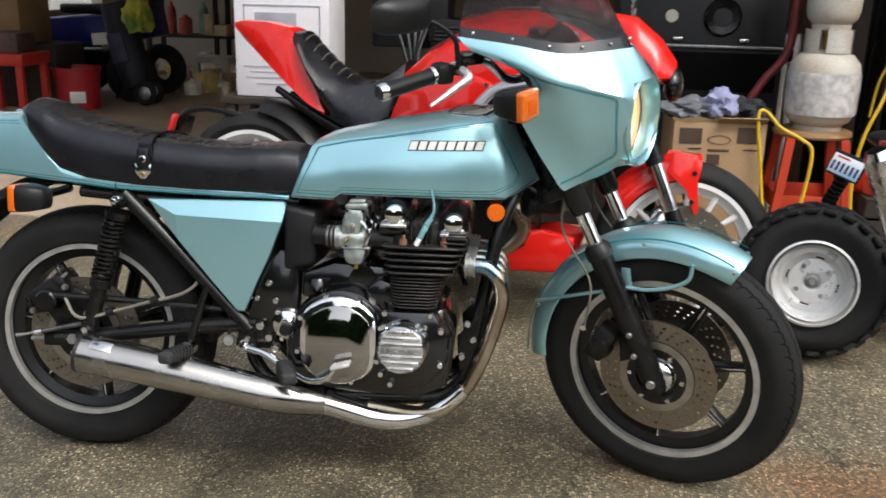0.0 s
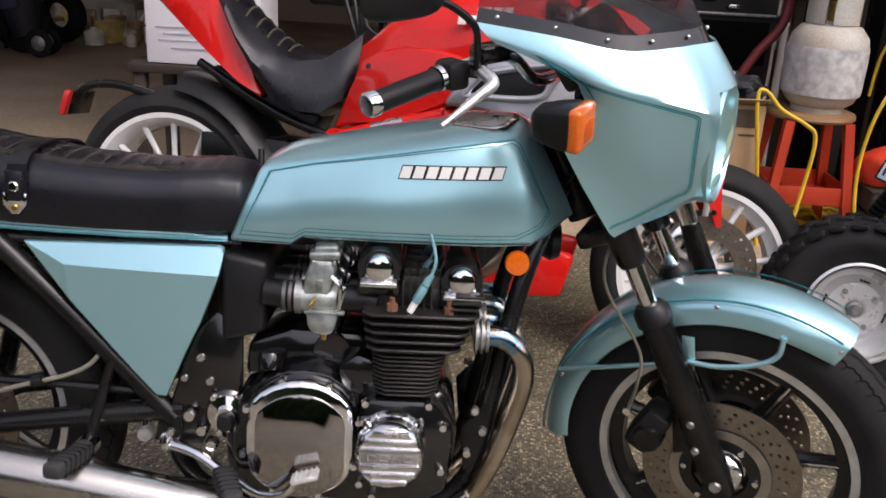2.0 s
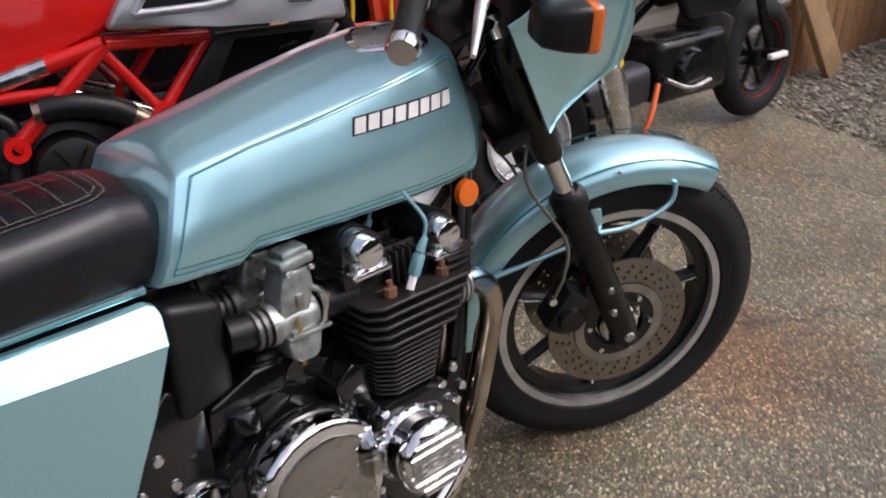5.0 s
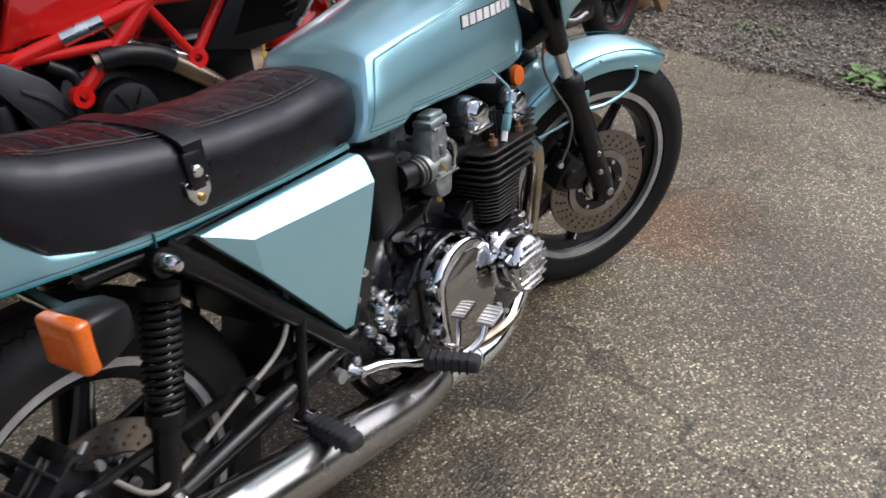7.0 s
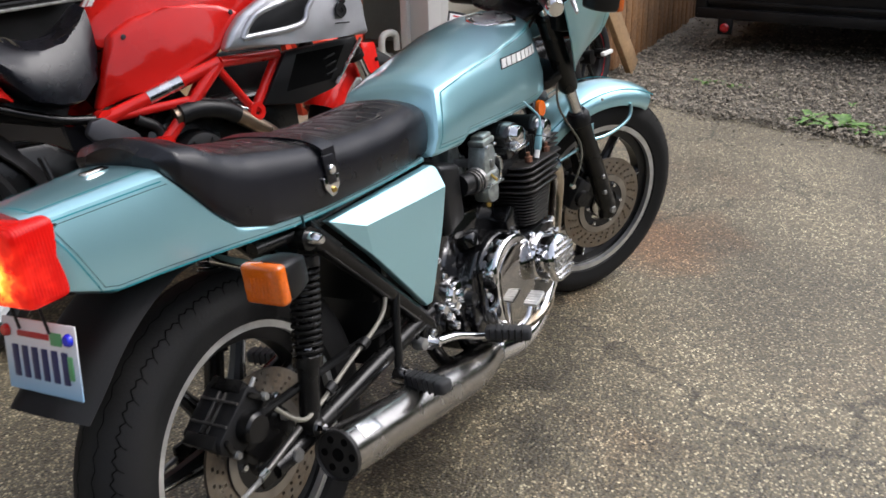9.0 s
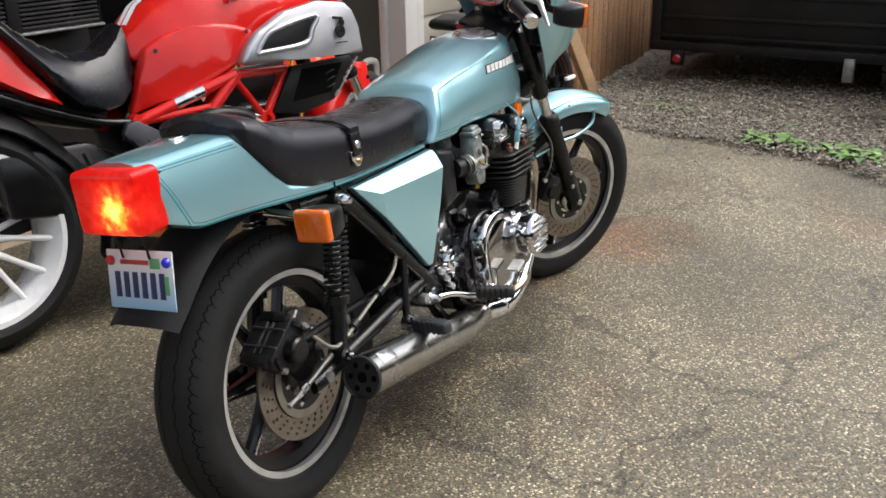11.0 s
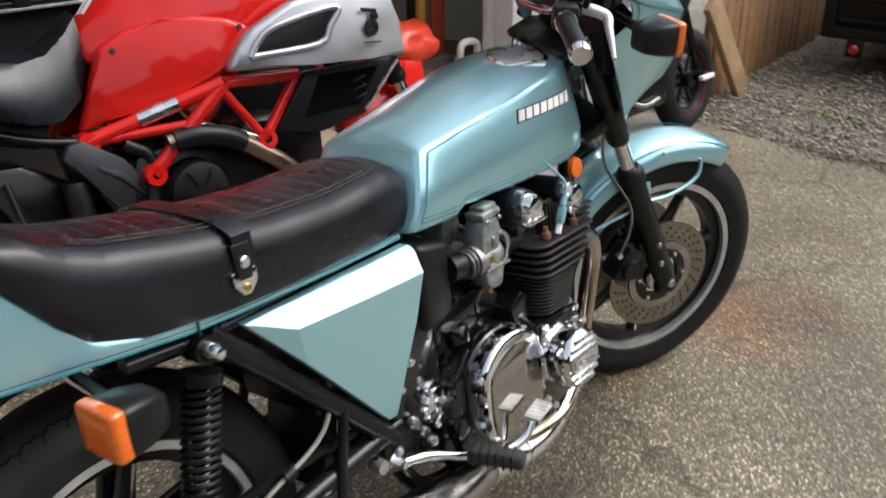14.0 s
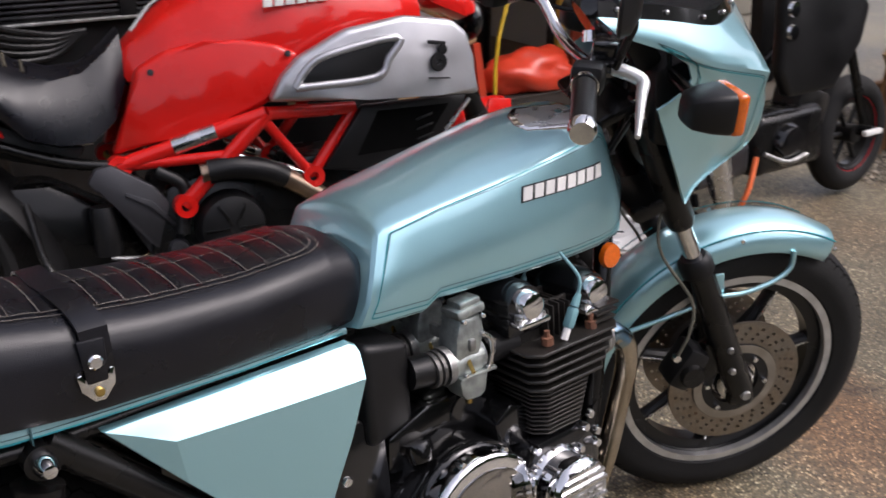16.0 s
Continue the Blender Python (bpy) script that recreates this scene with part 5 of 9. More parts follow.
def mudguard_bm(c, r, a0, a1, w, n=44, lip=0.030, th=0.003):
    bm = bmesh.new()
    prev = None
    prof = [(-1, -1), (-1.0, -0.55), (-0.97, -0.15), (-0.86, 0.35), (-0.6, 0.72), (-0.3, 0.93), (0, 1), (0.3, 0.93), (0.6, 0.72), (0.86, 0.35), (0.97, -0.15), (1.0, -0.55), (1, -1)]
    for i in range(n + 1):
        u = i / n
        a = radians(a0 + (a1 - a0) * u)
        ww = w * (1.0 - 0.22 * max(0, (0.14 - u) / 0.14) ** 2 - 0.10 * max(0, (u - 0.88) / 0.12) ** 2)
        d = Vector((math.cos(a), 0, math.sin(a)))
        o = Vector(c) + d * (r - lip)
        ring = [bm.verts.new(o + d * lip * h + Vector((0, s * ww, 0))) for s, h in prof]
        ring += [bm.verts.new(o + d * (lip * h - th) + Vector((0, s * (ww - th), 0))) for s, h in prof[::-1]]
        if prev:
            k = len(ring)
            for j in range(k):
                bm.faces.new((prev[j], prev[(j + 1) % k], ring[(j + 1) % k], ring[j]))
        else:
            bm.faces.new(ring[::-1])
        prev = ring
    bm.faces.new(prev)
    return bm


bm = xf(mudguard_bm((FW[0] + 0.002, 0, FW[2] + 0.002), 0.377, 60, 184, 0.071), STEER)
bmesh.ops.recalc_face_normals(bm, faces=bm.faces)
fender = part("front_mudguard", bm, ICE, bike, "ice-blue steel front mudguard with pinstripe", 45)
for s in (-1, 1):
    for rr, ww, mt in ((0.3665, 0.0013, TEAL), (0.3640, 0.0008, DARKLINE)):
        bm = bmesh.new()
        prev = None
        for i in range(60):
            a = radians(63 + 119 * i / 59)
            d = Vector((math.cos(a), 0, math.sin(a)))
            o = Vector((FW[0] + 0.002, s * 0.0682, FW[2] + 0.002))
            cur = [bm.verts.new(o + d * (rr - ww)), bm.verts.new(o + d * (rr + ww) - Vector((0, s * 0.0012, 0)))]
            if prev:
                bm.faces.new((prev[0], prev[1], cur[1], cur[0]))
            prev = cur
        part("pinstripe", xf(bm, STEER), mt, fender)
    part("front_stay", xf(tube([(FW[0] - 0.085, s * 0.086, FW[2] + 0.235), (FW[0] - 0.03, s * 0.088, FW[2] + 0.240), (FW[0] + 0.03, s * 0.085, FW[2] + 0.258), (FW[0] + 0.066, s * 0.080, FW[2] + 0.282), (FW[0] + 0.072, s * 0.074, FW[2] + 0.318)], 0.0055, 10), STEER), ICE, fender)
    part("rear_stay", xf(tube([(FW[0] - 0.085, s * 0.086, FW[2] + 0.235), (FW[0] - 0.20, s * 0.086, FW[2] + 0.195), (FW[0] - 0.335, s * 0.076, FW[2] + 0.145)], 0.0050, 10), STEER), ICE, fender)
    part("stay_plate", xf(prism([(FW[0] - 0.095, FW[2] + 0.230), (FW[0] - 0.072, FW[2] + 0.230), (FW[0] - 0.080, FW[2] + 0.285), (FW[0] - 0.103, FW[2] + 0.283)], s * 0.082, s * 0.076, 0.002), STEER), ICE, fender)
    for a in (62, 98, 158):
        part("fender_rivet", xf(lathe([(0, s * 0.004), (0.004, s * 0.003), (0.005, 0), (0, 0)], (FW[0] + 0.355 * math.cos(radians(a)), s * 0.073, FW[2] + 0.355 * math.sin(radians(a))), 10), STEER), POLISHED, fender)

# cockpit fairing: half ring sections from the rear edge to the nose, mirrored

def fair_rows():
    """Rows from the rear edge forward; each row runs from the lower edge up to the screen edge."""
    rows = []
    rear = [(1.344, 0.146, 0.822), (1.336, 0.154, 0.832), (1.290, 0.181, 0.920), (1.235, 0.201, 1.027), (1.289, 0.199, 1.075), (1.140, 0.229, 1.160), (1.128, 0.230, 1.170), (1.116, 0.229, 1.180), (1.104, 0.226, 1.190)]
    mid1 = [(1.375, 0.116, 0.838), (1.372, 0.128, 0.851), (1.370, 0.143, 0.900), (1.368, 0.163, 0.970), (1.366, 0.174, 1.040), (1.310, 0.203, 1.103), (1.287, 0.204, 1.127), (1.260, 0.201, 1.151), (1.232, 0.197, 1.173)]
    mid2 = [(1.420, 0.088, 0.858), (1.420, 0.109, 0.876), (1.421, 0.120, 0.912), (1.422, 0.138, 0.970), (1.422, 0.147, 1.030), (1.395, 0.166, 1.080), (1.378, 0.163, 1.104), (1.359, 0.159, 1.128), (1.338, 0.155, 1.151)]
    mid3 = [(1.446, 0.068, 0.875), (1.466, 0.103, 0.906), (1.469, 0.109, 0.945), (1.471, 0.115, 0.980), (1.473, 0.120, 1.020), (1.475, 0.125, 1.057), (1.457, 0.110, 1.089), (1.436, 0.093, 1.120), (1.412, 0.076, 1.150)]
    mid4 = [(1.462, 0.030, 0.872), (1.482, 0.068, 0.895), (1.488, 0.092, 0.928), (1.490, 0.104, 0.965), (1.490, 0.104, 1.000), (1.490, 0.090, 1.040), (1.479, 0.064, 1.078), (1.459, 0.050, 1.116), (1.436, 0.036, 1.150)]
    return [rear, mid1, mid2, mid3, mid4]


rows = fair_rows()


def grow(row, k=3):
    """Straight across the flat side panel, rounded over the brow."""
    P = [Vector(p) for p in row]
    out = [P[a].lerp(P[a + 1], b / k) for a in range(5) for b in range(k)]
    return out + smooth_path(P[5:], k)


bm = bmesh.new()
fine = []
G = [grow(r, 3) for r in rows]
# the cut-out behind the brow is rounded
for _i, _p in zip(range(10, 15), ((1.254, 0.2005, 1.038), (1.275, 0.200, 1.054), (1.289, 0.199, 1.076), (1.277, 0.203, 1.102), (1.226, 0.213, 1.132))):
    G[0][_i] = Vector(_p)
for j in range(len(G[0])):
    fine.append(smooth_path([g[j] for g in G[:4]], 4)[:-1] + [G[3][j].lerp(G[4][j], u) for u in (0, 0.5, 1)])
for s in (-1, 1):
    V = [[bm.verts.new((p.x, s * p.y, p.z)) for p in col] for col in fine]
    for A, B in zip(V, V[1:]):
        for j in range(len(A) - 1):
            bm.faces.new((A[j], A[j + 1], B[j + 1], B[j]))
# brow above and keel below the lamp join the two halves
for lo, hi in ((0, 3), (18, 24)):
    L = [[Vector((fine[j][-1].x, sgn * fine[j][-1].y, fine[j][-1].z)) for j in range(lo, hi + 1)] for sgn in (-1, 1)]
    prev = None
    for u in np.linspace(0, 1, 9):
        cur = []
        for a, b in zip(*L):
            p = a.lerp(b, u)
            p.x += 0.016 * math.sin(u * math.pi) * (1.0 if lo else 0.3)
            cur.append(bm.verts.new(p))
        if prev:
            for j in range(len(cur) - 1):
                bm.faces.new((prev[j], prev[j + 1], cur[j + 1], cur[j]))
        prev = cur
bmesh.ops.remove_doubles(bm, verts=bm.verts[:], dist=0.0008)
bmesh.ops.recalc_face_normals(bm, faces=bm.faces)
fair_bvh = BVHTree.FromBMesh(bm)
bmesh.ops.solidify(bm, geom=bm.faces[:], thickness=0.004)
fairing = part("fairing", xf(bm, STEER), ICE, bike, "ice-blue bikini fairing with teal pinstripe", 34)
stripe = [(1.300, 1.058), (1.304, 1.078), (1.292, 1.101), (1.262, 1.121), (1.215, 1.140), (1.245, 1.1225), (1.305, 1.098), (1.395, 1.070), (1.452, 1.053), (1.461, 1.047), (1.456, 0.924), (1.450, 0.913), (1.372, 0.862), (1.325, 0.838)]
for path, w, mt, dx in ((stripe, 0.0022, TEAL, 0.0), (stripe, 0.0013, DARKLINE, 0.007)):
    ob = onto(fair_bvh, [(1.37 + (x - 1.37) * (1 + dx * 5), 0.97 + (z - 0.97) * (1 + dx * 4)) for x, z in path], w, mt, fairing, "pinstripe", lift=0.0022)
    ob.data.transform(STEER)
# smoked screen, dark along its base
edge = [(fine[-1][i].x, fine[-1][i].y, fine[-1][i].z) for i in range(len(fine[-1]))]
full = [Vector((x, -y, z)) for x, y, z in edge] + [Vector((1.447, 0, 1.150))] + [Vector((x, y, z)) for x, y, z in edge[::-1]]
rings = []
for u in np.linspace(0, 1, 9):
    c = Vector((1.14, 0, 1.18))
    rings.append([p + (c - p) * (0.52 * u) + Vector((-0.015 * u, 0, 0.205 * math.sin(u * 1.45) - 0.012 * (1 - u))) for p in full])
bm = loft(rings, False, False)
bmesh.ops.solidify(bm, geom=bm.faces[:], thickness=0.0025)
screen = part("windscreen", xf(bm, STEER), SCREEN, fairing, "smoked acrylic windscreen", 60)
bm = loft([[p + Vector((0.0015, math.copysign(0.0015, p.y), 0.001)) for p in r] for r in [rings[0], [a.lerp(b, 0.85) for a, b in zip(rings[0], rings[1])]]], False, False)
part("screen_band", xf(bm, STEER), BLACKGLOSS, screen, "black band along the screen base")
for p in full[1::3]:
    part("screen_screw", xf(sphere(p + (Vector((1.14, 0, 1.18)) - p) * 0.035 + Vector((0.002, math.copysign(0.003, p.y), 0.012)), 0.0042, 8, 6), STEER), POLISHED, screen)
# headlamp
HL = Vector((1.430, 0, 0.976))
lamp = part("headlamp", xf(lathe([(0, 0.09), (0.06, 0.07), (0.092, 0.02), (0.098, -0.005), (0.098, -0.012), (0.088, -0.014), (0.088, 0.0), (0, 0.0)], HL, 40, pose(0, 0, 0, 0, 0, 90)), STEER), CHROME, bike, "round lit headlamp with chrome rim")
part("lamp_glass", xf(lathe([(0, -0.022), (0.04, -0.020), (0.07, -0.012), (0.087, -0.002), (0.087, 0.0), (0, 0.0)], HL, 40, pose(0, 0, 0, 0, 0, 90)), STEER), LAMPGLASS, lamp, "glowing headlamp glass")
part("lamp_surround", xf(lathe([(0.098, -0.014), (0.106, -0.014), (0.106, 0.03), (0.098, 0.03)], HL, 40, pose(0, 0, 0, 0, 0, 90), True), STEER), pm("lamp_ring", (0.16, 0.09, 0.05), 0.35, 0.6), lamp)

part("lamp_recess", xf(lathe([(0.098, -0.010), (0.103, -0.052), (0.107, -0.058), (0.1115, -0.052), (0.110, 0.01), (0.104, 0.012)], HL, 44, pose(0, 0, 0, 0, 0, 90), True), STEER), ICE, fairing, "painted recess round the headlamp")

# handlebar, grips, levers, mirrors, instruments
hb = part("handlebar", xf(tube([(1.062, -0.300, 1.104), (1.092, -0.245, 1.120), (1.140, -0.17, 1.128), (1.165, -0.10, 1.075), (1.17, 0, 1.060), (1.165, 0.10, 1.075), (1.140, 0.17, 1.128), (1.092, 0.245, 1.120), (1.062, 0.300, 1.104), (0.998, 0.415, 1.078)], 0.011, 12), STEER), CHROME, bike, "chrome handlebar with black grips")
for s in (-1, 1):
    a, b = Vector((1.020, s * 0.416, 1.091)), Vector((1.066, s * 0.296, 1.106))
    part("grip", xf(tube([a, a.lerp(b, 0.5), b], 0.0185, 18, smooth=False), STEER), BLACKPLASTIC, hb, "black foam grip")
    d = (a - b).normalized()
    part("grip_end", xf(tube([a - d * 0.004, a + d * 0.008, a + d * 0.014], [0.0205, 0.0205, 0.017], 18, smooth=False), STEER), CHROME, hb)
    part("grip_collar", xf(tube([b - d * 0.002, b - d * 0.012], 0.0215, 18, smooth=False), STEER), CHROME, hb)
    part("switchgear", xf(box(b - d * 0.034 + Vector((0.004, 0, 0)), (0.05, 0.042, 0.048), 0.010, pose(0, 0, 0, 0, 0, s * 30)), STEER), BLACKPLASTIC, hb)
    c0 = b - d * 0.045 + Vector((0.030, 0, 0.002))
    lv = part("lever", xf(tube([c0 + Vector((0.012, 0, 0.004)), c0 + Vector((0.026, s * 0.008, 0.004)), Vector((1.162, s * 0.282, 1.107)), Vector((1.150, s * 0.312, 1.092)), Vector((1.126, s * 0.366, 1.066)), Vector((1.119, s * 0.381, 1.059))], [0.009, 0.0115, 0.0110, 0.0085, 0.0050, 0.0040], 10), STEER), LIP, hb, "polished alloy lever")
    part("lever_perch", xf(box(c0 + Vector((-0.004, -s * 0.012, 0.004)), (0.045, 0.035, 0.026), 0.007), STEER), BLACKGLOSS, hb)
    stem = [Vector((1.126, s * 0.262, 1.122)), Vector((1.131, s * 0.275, 1.160)), Vector((1.134, s * 0.292, 1.196)), Vector((1.110, s * 0.315, 1.226)), Vector((1.080, s * 0.345, 1.246))]
    mi = part("mirror", xf(tube(stem, 0.0062, 10), STEER), SATIN, bike, "black round-cornered rear-view mirror")
    rg = []
    mc = stem[-1] + Vector((-0.012, s * 0.055, 0.012))
    for x, k in ((0.022, 0.35), (0.012, 0.85), (0.0, 1.0), (-0.004, 1.0), (-0.005, 0.94)):
        rg.append([mc + Vector((x, 0.078 * k * math.copysign(abs(math.cos(t)) ** 0.6, math.cos(t)), 0.040 * k * math.copysign(abs(math.sin(t)) ** 0.6, math.sin(t)))) for t in (2 * math.pi * j / 24 for j in range(24))])
    MT = STEER @ Matrix.Translation(mc) @ Matrix.Rotation(radians(25) * s, 4, "Z") @ Matrix.Translation(-mc)
    part("mirror_shell", xf(loft(rg), MT), BLACKPLASTIC, mi)
    part("mirror_glass", xf(loft([[mc + Vector((-0.0055, 0.072 * math.copysign(abs(math.cos(t)) ** 0.6, math.cos(t)), 0.035 * math.copysign(abs(math.sin(t)) ** 0.6, math.sin(t)))) for t in (2 * math.pi * j / 24 for j in range(24))], [mc + Vector((-0.0065, 0.072 * math.copysign(abs(math.cos(t)) ** 0.6, math.cos(t)), 0.035 * math.copysign(abs(math.sin(t)) ** 0.6, math.sin(t)))) for t in (2 * math.pi * j / 24 for j in range(24))]]), MT), CHROME, mi)
ins = part("instrument_panel", xf(box((1.235, 0, 1.100), (0.05, 0.25, 0.07), 0.012, pose(0, 0, 0, 0, -35, 0)), STEER), BLACKPLASTIC, bike, "black instrument cluster with two round dials")
for y in (-0.065, 0.065):
    part("dial", xf(lathe([(0, -0.03), (0.046, -0.03), (0.050, -0.02), (0.050, 0.03), (0, 0.03)], (1.225, y, 1.120), 28, pose(0, 0, 0, 0, 0, -90) @ pose(0, 0, 0, 35, 0, 0)), STEER), BLACKGLOSS, ins)
part("ignition_switch", xf(lathe([(0, 0.02), (0.016, 0.02), (0.018, 0), (0, 0)], (1.19, 0, 1.085), 16, pose(0, 0, 0, 70, 0, 0)), STEER), CHROME, ins)
for i, (y0, y1) in enumerate(((-0.25, -0.05), (-0.23, 0.03), (0.24, 0.04), (0.22, -0.02))):
    part("control_cable", xf(tube([(1.10, y0, 1.118), (1.19, y0 * 0.7, 1.165 - 0.02 * i), (1.27, (y0 + y1) / 2, 1.09), (1.26, y1, 0.95), (1.20, y1, 0.84)], 0.0042, 8), STEER), BLACKPLASTIC, hb)
part("master_cylinder", xf(box((1.128, -0.215, 1.140), (0.040, 0.060, 0.030), 0.006, pose(0, 0, 0, 0, 0, -28)), STEER), BLACKGLOSS, hb)
# black blocks added so that the fairing cut-out looks dark inside
for s in (-1, 1):
    part("notch_filler", xf(prism([(1.250, 1.075), (1.30, 1.092), (1.355, 1.04), (1.32, 0.93), (1.265, 0.94)], s * 0.145, s * 0.03, 0.01), STEER), BLACKPLASTIC, fairing)
part("fairing_stay", xf(tube([(1.30, -0.05, 0.98), (1.38, -0.12, 1.02), (1.43, -0.10, 1.0)], 0.007), STEER), SATIN, fairing)
part("horn", lathe([(0, -0.02), (0.035, -0.018), (0.042, 0), (0.03, 0.02), (0, 0.025)], (1.19, 0.05, 0.73), 20, pose(0, 0, 0, 0, 0, 90)), BLACKPLASTIC, bike)


# ---- ground: driveway of exposed aggregate, rising a little to the garage ----
def aggregate():
    m = bpy.data.materials.new("exposed_aggregate")
    m.use_nodes = True
    N, K = m.node_tree.nodes, m.node_tree.links.new
    p = N["Principled BSDF"]
    tc = N.new("ShaderNodeTexCoord")
    vor = N.new("ShaderNodeTexVoronoi")
    vor.inputs["Scale"].default_value = 135
    K(tc.outputs["Object"], vor.inputs["Vector"])
    ramp = N.new("ShaderNodeValToRGB")
    e = ramp.color_ramp.elements
    e[0].position, e[0].color = 0.0, (0.022, 0.019, 0.015, 1)
    e[1].position, e[1].color = 1.0, (0.56, 0.50, 0.39, 1)
    for pos, c in ((0.30, (0.085, 0.072, 0.053, 1)), (0.6, (0.19, 0.158, 0.115, 1)), (0.80, (0.28, 0.235, 0.17, 1)), (0.90, (0.36, 0.305, 0.22, 1))):
        q = e.new(pos)
        q.color = c
    sep = N.new("ShaderNodeSeparateColor")
    K(vor.outputs["Color"], sep.inputs[0])
    K(sep.outputs[0], ramp.inputs[0])
    # cement between the stones
    cem = N.new("ShaderNodeMix")
    cem.data_type = "RGBA"
    dm = N.new("ShaderNodeMapRange")
    dm.inputs[1].default_value, dm.inputs[2].default_value = 0.42, 0.62
    K(vor.outputs["Distance"], dm.inputs[0])
    K(dm.outputs[0], cem.inputs[0])
    K(ramp.outputs[0], cem.inputs[6])
    cem.inputs[7].default_value = (0.10, 0.086, 0.066, 1)
    # wet and dry patches, stains
    n1 = N.new("ShaderNodeTexNoise")
    n1.inputs["Scale"].default_value, n1.inputs["Detail"].default_value = 1.1, 7
    K(tc.outputs["Object"], n1.inputs["Vector"])
    r1 = N.new("ShaderNodeMapRange")
    r1.inputs[1].default_value, r1.inputs[2].default_value, r1.inputs[3].default_value, r1.inputs[4].default_value = 0.32, 0.68, 0.60, 1.45
    K(n1.outputs["Fac"], r1.inputs[0])
    mul = N.new("ShaderNodeMix")
    mul.data_type, mul.blend_type = "RGBA", "MULTIPLY"
    mul.inputs[0].default_value = 1
    K(cem.outputs[2], mul.inputs[6])
    K(r1.outputs[0], mul.inputs[7])
    n2 = N.new("ShaderNodeTexNoise")
    n2.inputs["Scale"].default_value, n2.inputs["Detail"].default_value = 0.9, 4
    mp = N.new("ShaderNodeMapping")
    mp.inputs["Location"].default_value = (3.1, 1.7, 0)
    K(tc.outputs["Object"], mp.inputs[0])
    K(mp.outputs[0], n2.inputs["Vector"])
    r2 = N.new("ShaderNodeMapRange")
    r2.inputs[1].default_value, r2.inputs[2].default_value, r2.inputs[4].default_value = 0.56, 0.72, 0.55
    K(n2.outputs["Fac"], r2.inputs[0])
    rust = N.new("ShaderNodeMix")
    rust.data_type, rust.blend_type = "RGBA", "MULTIPLY"
    K(r2.outputs[0], rust.inputs[0])
    K(mul.outputs[2], rust.inputs[6])
    rust.inputs[7].default_value = (1.25, 0.82, 0.60, 1)
    # one rusty puddle mark beside the front wheel
    dist = N.new("ShaderNodeVectorMath")
    dist.operation = "DISTANCE"
    dist.inputs[1].default_value = (2.08, 0.02, 0)
    K(tc.outputs["Object"], dist.inputs[0])
    wob = N.new("ShaderNodeMath")
    wob.operation = "MULTIPLY_ADD"
    wob.inputs[1].default_value = 0.5
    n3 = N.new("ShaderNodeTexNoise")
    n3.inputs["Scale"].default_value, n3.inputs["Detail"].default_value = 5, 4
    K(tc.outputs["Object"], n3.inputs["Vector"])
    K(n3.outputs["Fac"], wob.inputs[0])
    K(dist.outputs["Value"], wob.inputs[2])
    r3 = N.new("ShaderNodeMapRange")
    r3.inputs[1].default_value, r3.inputs[2].default_value, r3.inputs[3].default_value, r3.inputs[4].default_value = 0.36, 0.62, 0.75, 0.0
    K(wob.outputs[0], r3.inputs[0])
    puddle = N.new("ShaderNodeMix")
    puddle.data_type, puddle.blend_type = "RGBA", "MULTIPLY"
    K(r3.outputs[0], puddle.inputs[0])
    K(rust.outputs[2], puddle.inputs[6])
    puddle.inputs[7].default_value = (1.35, 0.86, 0.62, 1)
    last = puddle.outputs[2]
    # damp and oil marks, each ragged-edged; those beside the motorcycles also paint in shade
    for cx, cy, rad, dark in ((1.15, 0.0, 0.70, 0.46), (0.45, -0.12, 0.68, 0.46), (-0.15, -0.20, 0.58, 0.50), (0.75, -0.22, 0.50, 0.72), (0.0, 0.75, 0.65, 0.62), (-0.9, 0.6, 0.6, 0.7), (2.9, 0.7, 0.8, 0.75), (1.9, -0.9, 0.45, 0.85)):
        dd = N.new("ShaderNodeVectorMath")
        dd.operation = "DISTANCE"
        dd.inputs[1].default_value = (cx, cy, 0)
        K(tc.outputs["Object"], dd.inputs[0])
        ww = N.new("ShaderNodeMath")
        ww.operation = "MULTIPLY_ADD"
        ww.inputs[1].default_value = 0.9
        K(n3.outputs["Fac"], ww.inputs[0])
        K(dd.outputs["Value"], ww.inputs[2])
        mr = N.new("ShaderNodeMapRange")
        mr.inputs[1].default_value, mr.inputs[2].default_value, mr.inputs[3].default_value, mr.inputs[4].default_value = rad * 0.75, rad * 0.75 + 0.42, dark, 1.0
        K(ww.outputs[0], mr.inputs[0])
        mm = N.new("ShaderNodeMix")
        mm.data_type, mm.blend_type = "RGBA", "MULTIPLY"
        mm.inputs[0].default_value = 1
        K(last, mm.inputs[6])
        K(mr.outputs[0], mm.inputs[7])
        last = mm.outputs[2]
    # hairline cracks
    warp = N.new("ShaderNodeMix")
    warp.data_type, warp.blend_type = "RGBA", "LINEAR_LIGHT"
    warp.inputs[0].default_value = 0.16
    K(tc.outputs["Object"], warp.inputs[6])
    K(n3.outputs["Color"], warp.inputs[7])
    crk = N.new("ShaderNodeTexVoronoi")
    crk.feature = "DISTANCE_TO_EDGE"
    crk.inputs["Scale"].default_value = 0.55
    K(warp.outputs[2], crk.inputs["Vector"])
    cm = N.new("ShaderNodeMapRange")
    cm.inputs[1].default_value, cm.inputs[2].default_value, cm.inputs[3].default_value = 0.0015, 0.007, 0.5
    K(crk.outputs["Distance"], cm.inputs[0])
    cmix = N.new("ShaderNodeMix")
    cmix.data_type, cmix.blend_type = "RGBA", "MULTIPLY"
    cmix.inputs[0].default_value = 1
